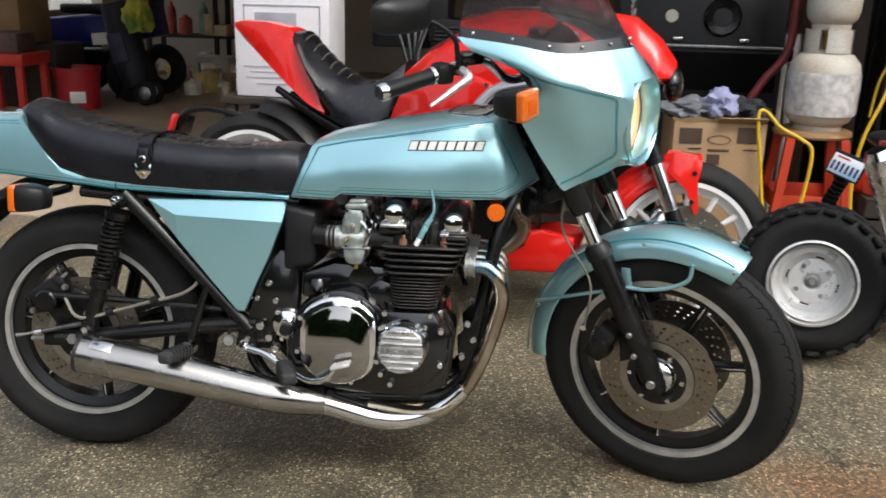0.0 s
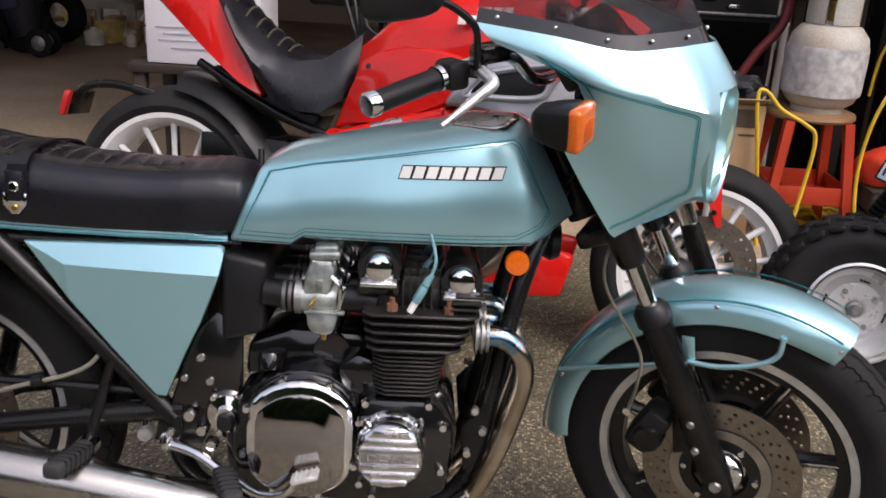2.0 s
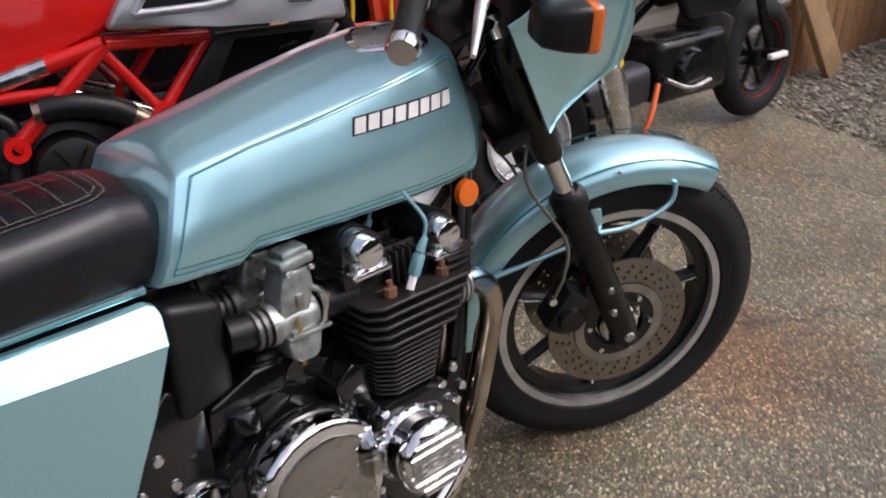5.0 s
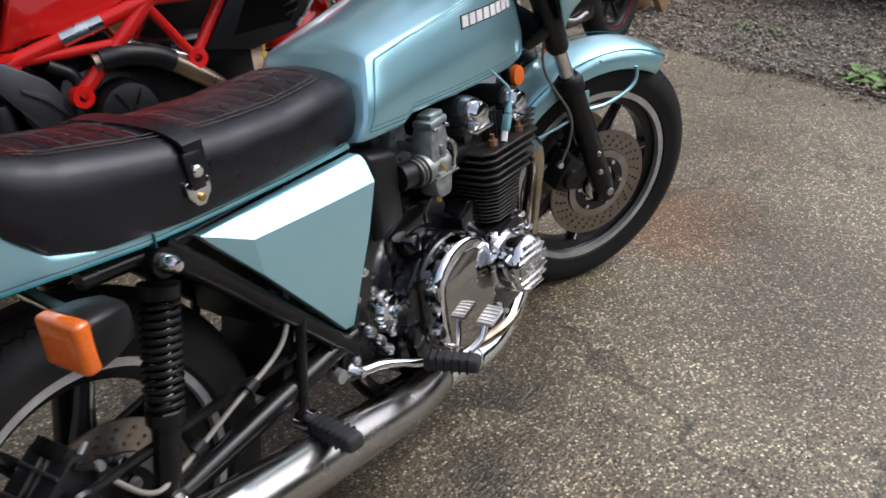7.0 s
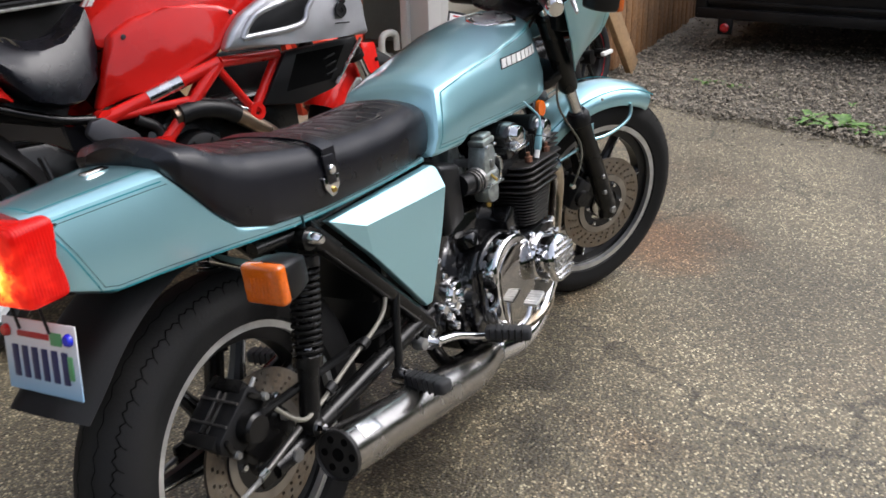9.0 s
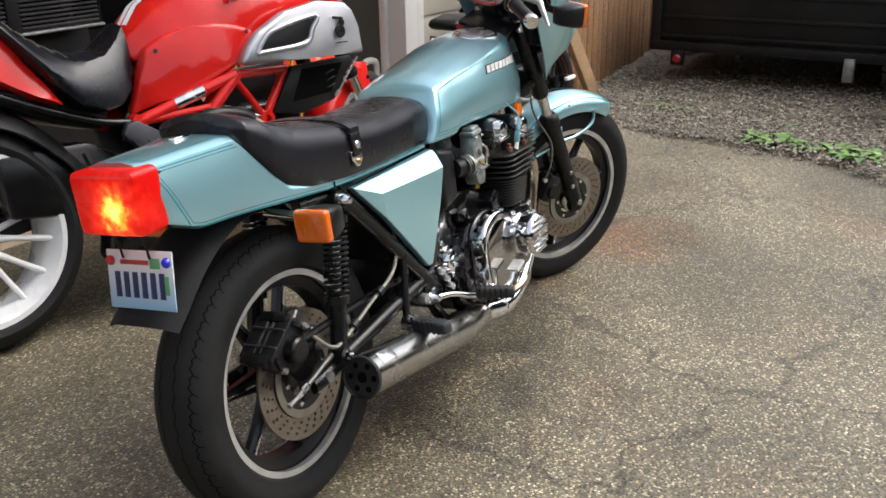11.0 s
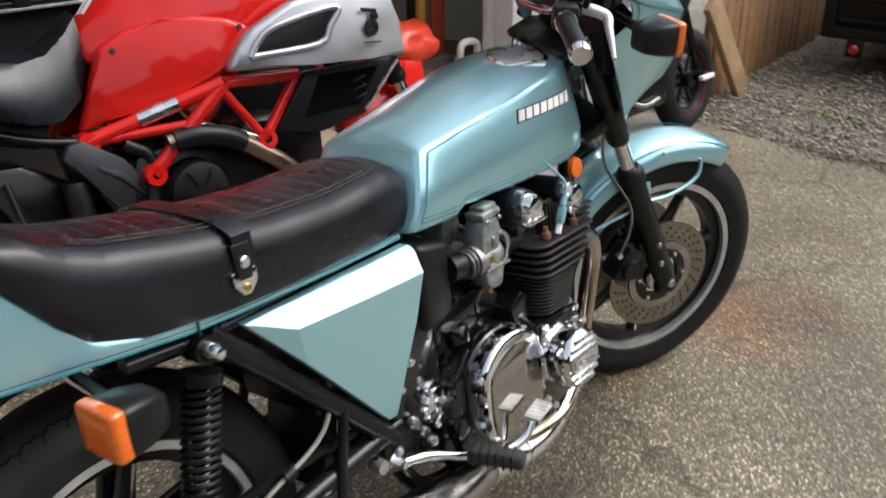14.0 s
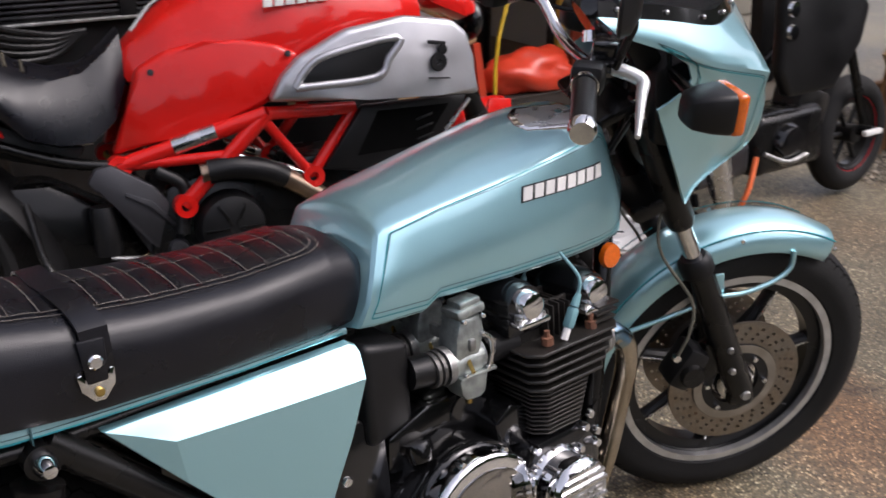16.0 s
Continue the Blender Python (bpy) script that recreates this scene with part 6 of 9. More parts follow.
    K(last, cmix.inputs[6])
    K(cm.outputs[0], cmix.inputs[7])
    tint = N.new("ShaderNodeMix")
    tint.data_type, tint.blend_type = "RGBA", "MULTIPLY"
    tint.inputs[0].default_value = 1
    K(cmix.outputs[2], tint.inputs[6])
    tint.inputs[7].default_value = (1.10, 1.10, 0.96, 1)
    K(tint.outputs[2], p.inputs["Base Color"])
    rr = N.new("ShaderNodeMapRange")
    rr.inputs[3].default_value, rr.inputs[4].default_value = 0.30, 0.62
    K(n1.outputs["Fac"], rr.inputs[0])
    K(rr.outputs[0], p.inputs["Roughness"])
    bp = N.new("ShaderNodeBump")
    bp.inputs["Strength"].default_value, bp.inputs["Distance"].default_value = 0.75, 0.004
    inv = N.new("ShaderNodeMath")
    inv.operation = "SUBTRACT"
    inv.inputs[0].default_value = 1.0
    K(vor.outputs["Distance"], inv.inputs[1])
    K(inv.outputs[0], bp.inputs["Height"])
    K(bp.outputs["Normal"], p.inputs["Normal"])
    return m


def rise(x, y):
    """Height of the driveway: level by the road side, 5 cm up at the garage."""
    u = min(1, max(0, (y - 0.25) / 0.75))
    return 0.05 * u * u * (3 - 2 * u) * min(1, max(0, (4.4 - x) / 1.0))


bm = bmesh.new()
gx = [-400, -60, -15] + list(np.linspace(-6, 8, 57)) + [15, 60, 400]
gy = [-400, -60, -12] + list(np.linspace(-4, 2.0, 41)) + [3, 5, 9.5, 20, 60, 400]
V = [[bm.verts.new((x, y, rise(x, min(y, 3)) - 0.0)) for y in gy] for x in gx]
for i in range(len(gx) - 1):
    for j in range(len(gy) - 1):
        bm.faces.new((V[i][j], V[i + 1][j], V[i + 1][j + 1], V[i][j + 1]))
single("ground", bm, aggregate(), "exposed aggregate concrete driveway, damp, stained and darkened with painted shade", "driveway", kind="structure", smooth=60)

GRAVELM = pm("gravel_soil", (0.10, 0.080, 0.057), 0.85, var=0.4, scale=6, bump=0.8, bscale=70, col2=(0.17, 0.15, 0.12), fine=0.35)


def edge_x(y):
    return lerp([(-3, 2.7), (-0.8, 3.50), (-0.23, 3.78), (0.3, 3.86), (0.8, 3.86), (1.3, 3.95)], y)


bm = bmesh.new()
prev = None
for y in np.linspace(-3, 1.95, 34):
    cur = [bm.verts.new((edge_x(y) + 0.04 * math.sin(y * 9) + t, y, 0.006 + (0.02 * noise.noise(Vector((t * 2, y * 2, 0))) + 0.012 if t > 0.1 else 0))) for t in (0, 0.12, 0.4, 0.8, 1.3, 2, 3, 5, 9)]
    if prev:
        for j in range(len(cur) - 1):
            bm.faces.new((prev[j], prev[j + 1], cur[j + 1], cur[j]))
    prev = cur
single("gravel_bed", bm, GRAVELM, "brown soil and gravel strip beside the driveway", "gravel", kind="structure")

STONE = bpy.data.materials.new("gravel_stone")
STONE.use_nodes = True
_N, _K = STONE.node_tree.nodes, STONE.node_tree.links.new
_g = _N.new("ShaderNodeNewGeometry")
_r = _N.new("ShaderNodeValToRGB")
_r.color_ramp.elements[0].color, _r.color_ramp.elements[1].color = (0.034, 0.027, 0.018, 1), (0.38, 0.33, 0.25, 1)
_K(_g.outputs["Random Per Island"], _r.inputs[0])
_K(_r.outputs[0], _N["Principled BSDF"].inputs["Base Color"])
_N["Principled BSDF"].inputs["Roughness"].default_value = 0.7


def stones(n, place, r0, r1, seed):
    rnd = random.Random(seed)
    vs, fs = [], []
    for _ in range(n):
        x, y, z = place(rnd)
        r = r0 + (r1 - r0) * rnd.random() ** 2.2
        sx, sy, sz, a = rnd.uniform(0.7, 1.4), rnd.uniform(0.7, 1.3), rnd.uniform(0.45, 0.8), rnd.uniform(0, 6.28)
        b = len(vs)
        ca, sa = math.cos(a), math.sin(a)
        for px, py, pz in ((1, 0, 0), (0.3, 0.9, 0.2), (-0.8, 0.5, -0.1), (-0.7, -0.6, 0.2), (0.4, -0.9, -0.1), (0.25, 0.1, 0.95), (-0.35, -0.1, 0.85), (0, 0, -0.8)):
            px, py, pz = px * sx * r * rnd.uniform(0.8, 1.2), py * sy * r * rnd.uniform(0.8, 1.2), pz * sz * r
            vs.append((x + px * ca - py * sa, y + px * sa + py * ca, z + pz))
        for f in ((0, 1, 5), (1, 6, 5), (1, 2, 6), (2, 3, 6), (3, 4, 6), (4, 5, 6), (4, 0, 5), (1, 0, 7), (2, 1, 7), (3, 2, 7), (4, 3, 7), (0, 4, 7)):
            fs.append([b + k for k in f])
    me = bpy.data.meshes.new("gravel_stones")
    me.from_pydata(vs, [], fs)
    me.materials.append(STONE)
    ob = new("gravel_stones", me)
    return tagged(ob, "loose grey and brown gravel stones", "gravel", kind="stuff")


def in_bed(rnd):
    y = rnd.uniform(-2.2, 1.9)
    x = edge_x(y) - 0.06 + abs(rnd.gauss(0, 1)) * 1.3
    return x, y, 0.022 + 0.02 * rnd.random()


stones(26000, in_bed, 0.004, 0.014, 3)
stones(6000, lambda r: (lambda y: (edge_x(y) + 0.04 * math.sin(y * 9) + 0.03 + r.gauss(0, 0.07), y, 0.008 + 0.008 * r.random()))(r.uniform(-2.2, 1.9)), 0.003, 0.011, 11)
stones(260, lambda r: (edge_x(0.2) - abs(r.gauss(0, 0.22)), r.uniform(-0.8, 1.2), 0.003), 0.004, 0.010, 5)

LEAF = pm("weed_leaf", (0.085, 0.20, 0.03), 0.5, var=0.3, scale=30, col2=(0.16, 0.30, 0.06))


def weed(x, y, n, size, seed):
    rnd = random.Random(seed)
    root = thing("weed", "small bright green weed growing at the gravel edge", "weed", Matrix.Translation((x, y, 0.01)), "weeds in the gravel")
    for i in range(n):
        a, L, tip = rnd.uniform(0, 6.28), size * rnd.uniform(0.5, 1.1), rnd.uniform(0.15, 0.9)
        bm = bmesh.new()
        prev = None
        for u in np.linspace(0, 1, 7):
            w = 0.16 * L * math.sin(math.pi * min(1, u * 0.92 + 0.06)) * (1 + 0.25 * math.sin(u * 19))
            c = Vector((L * u, 0, L * tip * (u - 0.75 * u * u)))
            cur = [bm.verts.new(c + Vector((0, k * w, 0.25 * w * abs(k)))) for k in (-1, 0, 1)]
            if prev:
                for j in (0, 1):
                    bm.faces.new((prev[j], prev[j + 1], cur[j + 1], cur[j]))
            prev = cur
        part("leaf", xf(bm, pose(rnd.uniform(-0.2, 0.2) * size, rnd.uniform(-0.2, 0.2) * size, 0, 0, 0, math.degrees(a))), LEAF, root)
    return root


for i, (x, y, n, s) in enumerate(((3.95, -0.10, 22, 0.14), (3.88, -0.24, 24, 0.16), (3.86, -0.40, 18, 0.13), (3.84, -0.53, 22, 0.15), (3.76, -0.68, 24, 0.17), (3.84, -0.80, 20, 0.15), (4.52, 0.66, 16, 0.10), (4.49, 0.48, 14, 0.08), (4.41, 0.21, 8, 0.06), (3.98, 0.60, 5, 0.05), (4.35, -0.2, 8, 0.06), (3.70, -0.95, 16, 0.14))):
    weed(x, y, n, s, 40 + i)


# ---- house front with the open garage ----
SIDING = pm("beige_siding", (0.46, 0.43, 0.35), 0.6, var=0.08, scale=3, bump=0.12, bscale=90, fine=0.06)
TRIM = pm("white_trim_paint", (0.74, 0.73, 0.70), 0.5, var=0.07, scale=4, bump=0.08, col2=(0.66, 0.65, 0.62))
DRYWALL = pm("bare_plasterboard", (0.66, 0.58, 0.48), 0.85, var=0.2, scale=2, col2=(0.55, 0.47, 0.38))
SLAB = pm("garage_slab", (0.52, 0.40, 0.27), 0.6, var=0.3, scale=1.5, bump=0.2, bscale=40, col2=(0.30, 0.235, 0.17), fine=0.15)
DARKWOOD = pm("dark_board", (0.028, 0.020, 0.015), 0.75, var=0.4, scale=5, bump=0.2)
GX0, GX1, GY0, GY1, GZ = -4.6, 3.36, 2.0, 9.6, 2.5

single("garage_floor", box(((GX0 + 4.6) / 2, (GY0 + GY1) / 2 + 0.05, 0.02), (4.6 - GX0, GY1 - GY0, 0.068), 0.006), SLAB, "dusty brown concrete garage floor", "floor", kind="structure")
single("wall_back", box((0, GY1 + 0.07, 1.3), (9.6, 0.14, 2.6)), DRYWALL, "bare garage back wall", "wall", kind="structure")
# out-of-view wall; the opening is added to bring daylight to the clutter
wl = thing("wall_left", "unseen garage side wall, its opening added to light the interior", "wall", kind="structure")
for c, s in (((GX0 - 0.07, 2.4, 1.3), (0.14, 0.8, 2.6)), ((GX0 - 0.07, 9.3, 1.3), (0.14, 0.6, 2.6)), ((GX0 - 0.07, 5.9, 0.40), (0.14, 6.2, 0.80)), ((GX0 - 0.07, 5.9, 2.53), (0.14, 6.2, 0.14))):
    part("wall_panel", box(c, s), DRYWALL, wl)
single("wall_right", box((4.67, 5.83, 1.3), (0.14, 7.66, 2.6)), DRYWALL, "bare garage side wall", "wall", kind="structure")
single("ceiling", box((0, 5.8, GZ + 0.07), (9.6, 7.9, 0.14)), DRYWALL, "garage ceiling of bare board", "ceiling", kind="structure")
# wall above the opening, never in view, added to shade the garage
single("shade_header", box((-0.62, GY0 + 0.075, 2.62), (8.6, 0.15, 0.90)), SIDING, "unseen beige wall above the garage opening, added for shade", "wall", kind="structure")
front = thing("wall_front", "beige lap-sided house wall beside the garage", "wall", kind="structure")
part("wall_core", box((4.06, GY0 + 0.085, 1.56), (1.02, 0.13, 3.1)), SIDING, front)
for i in range(16):
    part("siding_board", box((4.09, GY0 + 0.010, 0.17 + i * 0.19), (0.96, 0.022, 0.196), 0.003, pose(0, 0, 0, -3.5, 0, 0)), SIDING, front)
part("wall_core", box((-5.2, GY0 + 0.085, 1.56), (1.3, 0.13, 3.1)), SIDING, front)
part("wall_return", box((4.62, GY0 + 0.9, 1.56), (0.1, 1.8, 3.1)), SIDING, front)
post = thing("door_frame", "white painted garage door jamb", "door frame", kind="structure")
part("jamb", box((3.43, GY0 + 0.04, 1.10), (0.13, 0.20, 2.14), 0.006), TRIM, post)
part("casing", box((3.56, GY0 - 0.018, 1.10), (0.11, 0.03, 2.14), 0.005), TRIM, post)
part("stop_strip", box((3.345, GY0 + 0.09, 1.10), (0.035, 0.05, 2.14), 0.004), TRIM, post)
part("head_casing", box((-0.6, GY0 - 0.018, 2.20), (8.2, 0.03, 0.13), 0.005), TRIM, post)
part("jamb", box((GX0 + 0.05, GY0 + 0.04, 1.10), (0.13, 0.20, 2.14), 0.006), TRIM, post)

# eave out of view, its depth chosen for how much light it blocks
roof = single("shade_eave", box((-0.4, GY0 + 0.05, 3.12), (11, 0.7, 0.10), 0.01), TRIM, "unseen white eave above the garage, added for shade", "roof", kind="structure")

# wooden fence going away beside the gravel
CEDAR = pm("weathered_cedar", (0.50, 0.25, 0.10), 0.75, var=0.4, scale=5, bump=0.5, bscale=55, col2=(0.24, 0.14, 0.075), fine=0.3)
TANPLANK = pm("pale_plank", (0.30, 0.19, 0.095), 0.7, var=0.2, scale=6, bump=0.3, bscale=60, fine=0.15)
fence = thing("wooden_fence", "weathered brown cedar board fence", "fence")
rnd = random.Random(8)
fa, fb = Vector((4.22, 1.275, 0)), Vector((7.6, 1.64, 0))
fd = (fb - fa).normalized()
fang = math.degrees(math.atan2(fd.y, fd.x))
k = 0
x = 0.0
while x < (fb - fa).length:
    w = 0.135 + rnd.uniform(-0.012, 0.012)
    c = fa + fd * (x + w / 2)
    part("board", box((c.x, c.y + rnd.uniform(-0.004, 0.004), 0.90 + rnd.uniform(-0.015, 0.015)), (w - 0.011, 0.018, 1.74), 0.003, pose(0, 0, 0, 0, rnd.uniform(-0.5, 0.5), fang)), CEDAR, fence)
    x += w
for z in (0.35, 1.4):
    c = (fa + fb) / 2
    part("rail", box((c.x, c.y + 0.045, z), ((fb - fa).length, 0.04, 0.085), 0.004, pose(0, 0, 0, 0, 0, fang)), CEDAR, fence)
single("leaning_plank", box((4.34, 1.20, 0.325), (0.14, 0.04, 0.72), 0.006, pose(0, 0, 0, -6, -38, 6)), TANPLANK, "short pale plank leaning at the fence", "plank")


# ---- red muscle motorcycle behind ----
duc = thing("red_motorcycle", "red and silver muscle motorcycle with white wheels on its side stand", "motorcycle", pose(0.075, 1.248, 0.05, 0, 0, -9) @ pose(0, 0, 0, -8, 0, 0))
DRW, DFW = (-0.048, 0.02, 0.360), (1.630, 0.03, 0.318)


def spoked(parent, name, c, R, w, rim, m, n, label, deep=0.06):
    M = m @ Matrix.Translation(c)
    ro = part(name, xf(rim_bm(rim, w * 0.86, 0.028), M), WHEELWHITE, parent, label)
    part("tyre", xf(tyre_bm(R, w, rim + 0.004, 1.05), M), RUBBER, ro, "wide black road tyre")
    part("hub", xf(lathe([(0, 0.07), (0.04, 0.07), (0.055, 0.05), (0.055, -0.05), (0.04, -0.07), (0, -0.07)], n=28), M), WHEELWHITE, ro)
    part("axle_nut", xf(lathe([(0, -0.09), (0.022, -0.088), (0.026, -0.07), (0, -0.07)], n=16), M), DARKGREY, ro)
    for i in range(n):
        for k in (-1, 1):
            a = 2 * math.pi * i / n + k * 0.10
            b = 2 * math.pi * i / n + k * 0.22
            p0 = Vector((0.05 * math.cos(a), -deep, 0.05 * math.sin(a)))
            p1 = Vector(((rim - 0.022) * math.cos(b), -w * 0.26, (rim - 0.022) * math.sin(b)))
            part("spoke", xf(tube([p0, p0.lerp(p1, 0.5), p1], [0.013, 0.009, 0.011], 8, smooth=False), M), WHEELWHITE, ro)
    return ro


DSTEER = Matrix.Translation(DFW) @ Matrix.Rotation(radians(10), 4, "Z") @ Matrix.Translation(-Vector(DFW))
spoked(duc, "rear_wheel", DRW, 0.358, 0.235, 0.270, I4, 7, "white multi-spoke rear wheel", 0.03)
dfw = spoked(duc, "front_wheel", DFW, 0.322, 0.125, 0.246, DSTEER, 7, "white multi-spoke front wheel", 0.02)
for s in (-1, 1):
    d = part("brake_disc", xf(drilled_disc(0.10, 0.165, s * 0.058, 0.005), DSTEER @ Matrix.Translation(DFW)), DISC, dfw, "drilled front brake disc")
    fcal = part("brake_caliper", xf(box((DFW[0] - 0.105, DFW[1] + s * 0.07, DFW[2] + 0.085), (0.055, 0.07, 0.11), 0.012, pose(0, 0, 0, 0, 40, 0)), DSTEER), POLISHED, duc, "bare alloy radial brake caliper")
    ft, fbm = Vector((1.395, s * 0.105 + DFW[1], 0.86)), Vector((1.632, s * 0.105 + DFW[1], 0.315))
    fk = part("fork_leg", xf(tube([ft, ft.lerp(fbm, 0.42)], 0.030, 18, smooth=False), DSTEER), SATIN, duc, "black upside-down fork leg with chrome slider")
    part("fork_slider", xf(tube([ft.lerp(fbm, 0.40), ft.lerp(fbm, 0.74)], 0.024, 18, smooth=False), DSTEER), CHROME, fk)
    part("fork_seal", xf(tube([ft.lerp(fbm, 0.395), ft.lerp(fbm, 0.43)], 0.034, 18, smooth=False), DSTEER), SATIN, fk)
    part("axle_foot", xf(tube([ft.lerp(fbm, 0.72), ft.lerp(fbm, 0.84), fbm], [0.028, 0.032, 0.036], 16, smooth=False), DSTEER), SATIN, fk)
bm = xf(mudguard_bm(DFW, 0.350, 84, 150, 0.078, 30, 0.045), DSTEER)
mg = part("front_mudguard", bm, RED, duc, "gloss red front mudguard", 40)
for s in (-1, 1):
    part("mudguard_blade", xf(prism([(1.56, 0.672), (1.640, 0.664), (1.662, 0.46), (1.645, 0.455), (1.615, 0.54), (1.540, 0.60)], DFW[1] + s * 0.086, DFW[1] + s * 0.078, 0.002), DSTEER), RED, mg)
    for z in (0.60, 0.50):
        part("blade_bolt", xf(lathe([(0, s * 0.006), (0.008, s * 0.005), (0.009, 0), (0, 0)], (1.635, DFW[1] + s * 0.086, z), 10), DSTEER), SATIN, mg)


def body_loft(name, tab, material, label, k=4, parent=None, smooth=35, pw=0.75):
    """Rings along x: x, z bottom, z top, half width bottom, half width top, crown."""
    rings = []
    for x, zb, zt, wb, wt, cr in subdiv(tab, k):
        pts = [(wb * 0.6, zb), (wb, zb + 0.012)]
        for u in (0.2, 0.45, 0.7, 0.88, 1.0):
            w = wb + (wt - wb) * u + cr * math.sin(u * math.pi) * 0.5
            pts.append((w, zb + (zt - zb) * (0.05 + 0.95 * u)))
        for s in (0.85, 0.6, 0.3, 0.0):
            pts.append((wt * s, zt + cr * math.cos(s * math.pi / 2)))
        rings.append([Vector((x, -y, z)) for y, z in pts] + [Vector((x, y, z)) for y, z in pts[-2::-1]])
    return part(name, loft(rings), material, parent or duc, label, smooth)


dtank = body_loft("fuel_tank", [(0.545, 0.840, 0.862, 0.055, 0.045, 0.006), (0.575, 0.800, 0.890, 0.095, 0.075, 0.012), (0.66, 0.790, 0.952, 0.150, 0.115, 0.03), (0.78, 0.80, 1.010, 0.190, 0.150, 0.045), (0.95, 0.82, 1.045, 0.225, 0.185, 0.055), (1.10, 0.85, 1.045, 0.220, 0.185, 0.055), (1.25, 0.88, 1.010, 0.185, 0.150, 0.05), (1.34, 0.90, 0.98, 0.12, 0.10, 0.03)], RED, "gloss red fuel tank with white stripe")
bm = bmesh.new()
for s in (-1, 1):
    prev = None
    for x, z, w in ((0.548, 0.868, 0.030), (0.60, 0.916, 0.034), (0.66, 0.985, 0.034), (0.78, 1.058, 0.034), (0.95, 1.103, 0.034), (1.10, 1.103, 0.03)):
        cur = [bm.verts.new((x - 0.004, s * 0.004, z + 0.004)), bm.verts.new((x - 0.004, s * w, z + 0.001))]
        if prev:
            bm.faces.new((prev[0], prev[1], cur[1], cur[0]))
        prev = cur
part("tank_stripe", bm, WHITE, dtank, "white centre stripe")
for s in (-1, 1):
    pan = [(0.508, 0.640), (0.560, 0.760), (0.586, 0.842), (0.66, 0.884), (0.74, 0.899), (0.82, 0.900), (0.90, 0.885), (0.962, 0.856), (0.905, 0.775), (0.872, 0.738), (0.76, 0.706), (0.64, 0.672)]
    bm = prism(pan, s * 0.150, s * 0.200, 0.016, 3)
    for v in bm.verts:
        v.co.y += s * (-0.050 + 0.285 * (v.co.x - 0.6))
    sp_ = part("side_panel", bm, RED, duc, "gloss red side panel", 40)
    for x, z in ((0.618, 0.834), (0.930, 0.858)):
        part("panel_screw", lathe([(0, s * 0.004), (0.007, s * 0.003), (0.008, 0), (0, 0)], (x, s * (0.150 + 0.285 * (x - 0.6)), z), 10), DARKGREY, sp_)
    # trellis frame
    n0, nA, nB, nC, nD = [Vector((x, s * y, z)) for x, y, z in ((0.520, 0.122, 0.615), (0.868, 0.226, 0.718), (1.105, 0.196, 0.706), (0.975, 0.204, 0.547), (0.653, 0.186, 0.512))]
    tr = part("trellis_frame", tube([n0, n0.lerp(nA, 0.5), nA], 0.0205, 14, smooth=False), RED, duc, "red tubular trellis frame")
    part("trellis_tube", tube([nA, nB], 0.017, 12, smooth=False), RED, tr)
    part("trellis_tube", tube([nA + Vector((-0.02, 0, 0)), nC], 0.014, 12, smooth=False), RED, tr)
    part("trellis_tube", tube([nB, nC], 0.0155, 12, smooth=False), RED, tr)
    part("trellis_tube", tube([nA, nD], 0.0195, 12, smooth=False), RED, tr)
    part("trellis_tube", tube([n0, nA.lerp(nD, 0.45)], 0.014, 12, smooth=False), RED, tr)
    part("silver_sleeve", tube([n0.lerp(nA, 0.37), n0.lerp(nA, 0.66)], 0.0215, 14, smooth=False), POLISHED, tr, "bare silver sleeve")
    m0 = nA.lerp(nD, 0.45)
    part("silver_sleeve", tube([m0.lerp(nC, 0.08), m0.lerp(nC, 0.92)], 0.012, 12, smooth=False), POLISHED, tr, "bare silver cross tube")
    for p in (n0, nC, nD):
        part("frame_node", lathe([(0.012, -0.022), (0.028, -0.022), (0.028, 0.022), (0.012, 0.022)], p, 20, closed=True), RED, tr)
        part("node_bolt", lathe([(0, s * 0.012), (0.013, s * 0.012), (0.013, -s * 0.012), (0, -s * 0.012)], p, 12), BRASS if p is n0 else SATIN, tr)
    # air scoop; its dark mouth is a black plate painting in the opening's shade
    out = [(0.868, 0.748), (0.900, 0.805), (0.945, 0.850), (1.063, 0.908), (1.215, 0.932), (1.350, 0.914), (1.392, 0.880), (1.405, 0.815), (1.424, 0.720), (1.30, 0.728), (1.108, 0.735)]
    hole = [(0.930, 0.778), (0.955, 0.815), (1.010, 0.850), (1.190, 0.880), (1.165, 0.832), (1.125, 0.788)]

    def bulge(x):
        return 0.010 + 0.040 * math.sin(max(0, min(1, (x - 0.87) / 0.55)) * math.pi * 0.75)

    bm = prism(out, s * 0.215, s * 0.262, 0.016, 3)
    for v in bm.verts:
        v.co.y += s * bulge(v.co.x)
    sc = part("air_scoop", bm, GUNMETAL, duc, "satin silver air scoop with dark side mouth", 40)
    bm = prism(hole, s * 0.250, s * 0.2635, 0.002)
    for v in bm.verts:
        v.co.y += s * bulge(v.co.x)
    part("scoop_mouth_plate", bm, BLACKPLASTIC, sc)
    rim_t = [(x, s * (0.263 + bulge(x)), z) for x, z in hole]
    part("scoop_rim", tube([rim_t[0], rim_t[1], rim_t[2], rim_t[3], rim_t[4], rim_t[5], rim_t[0]], 0.010, 10, 4), GUNMETAL, sc)
    lg = bmesh.new()
    ey = s * (0.263 + bulge(1.30))
    add_lathe(lg, [(0.008, s * 0.004), (0.022, s * 0.004), (0.024, 0), (0.008, 0)], (1.300, ey, 0.812), 18, closed=True)
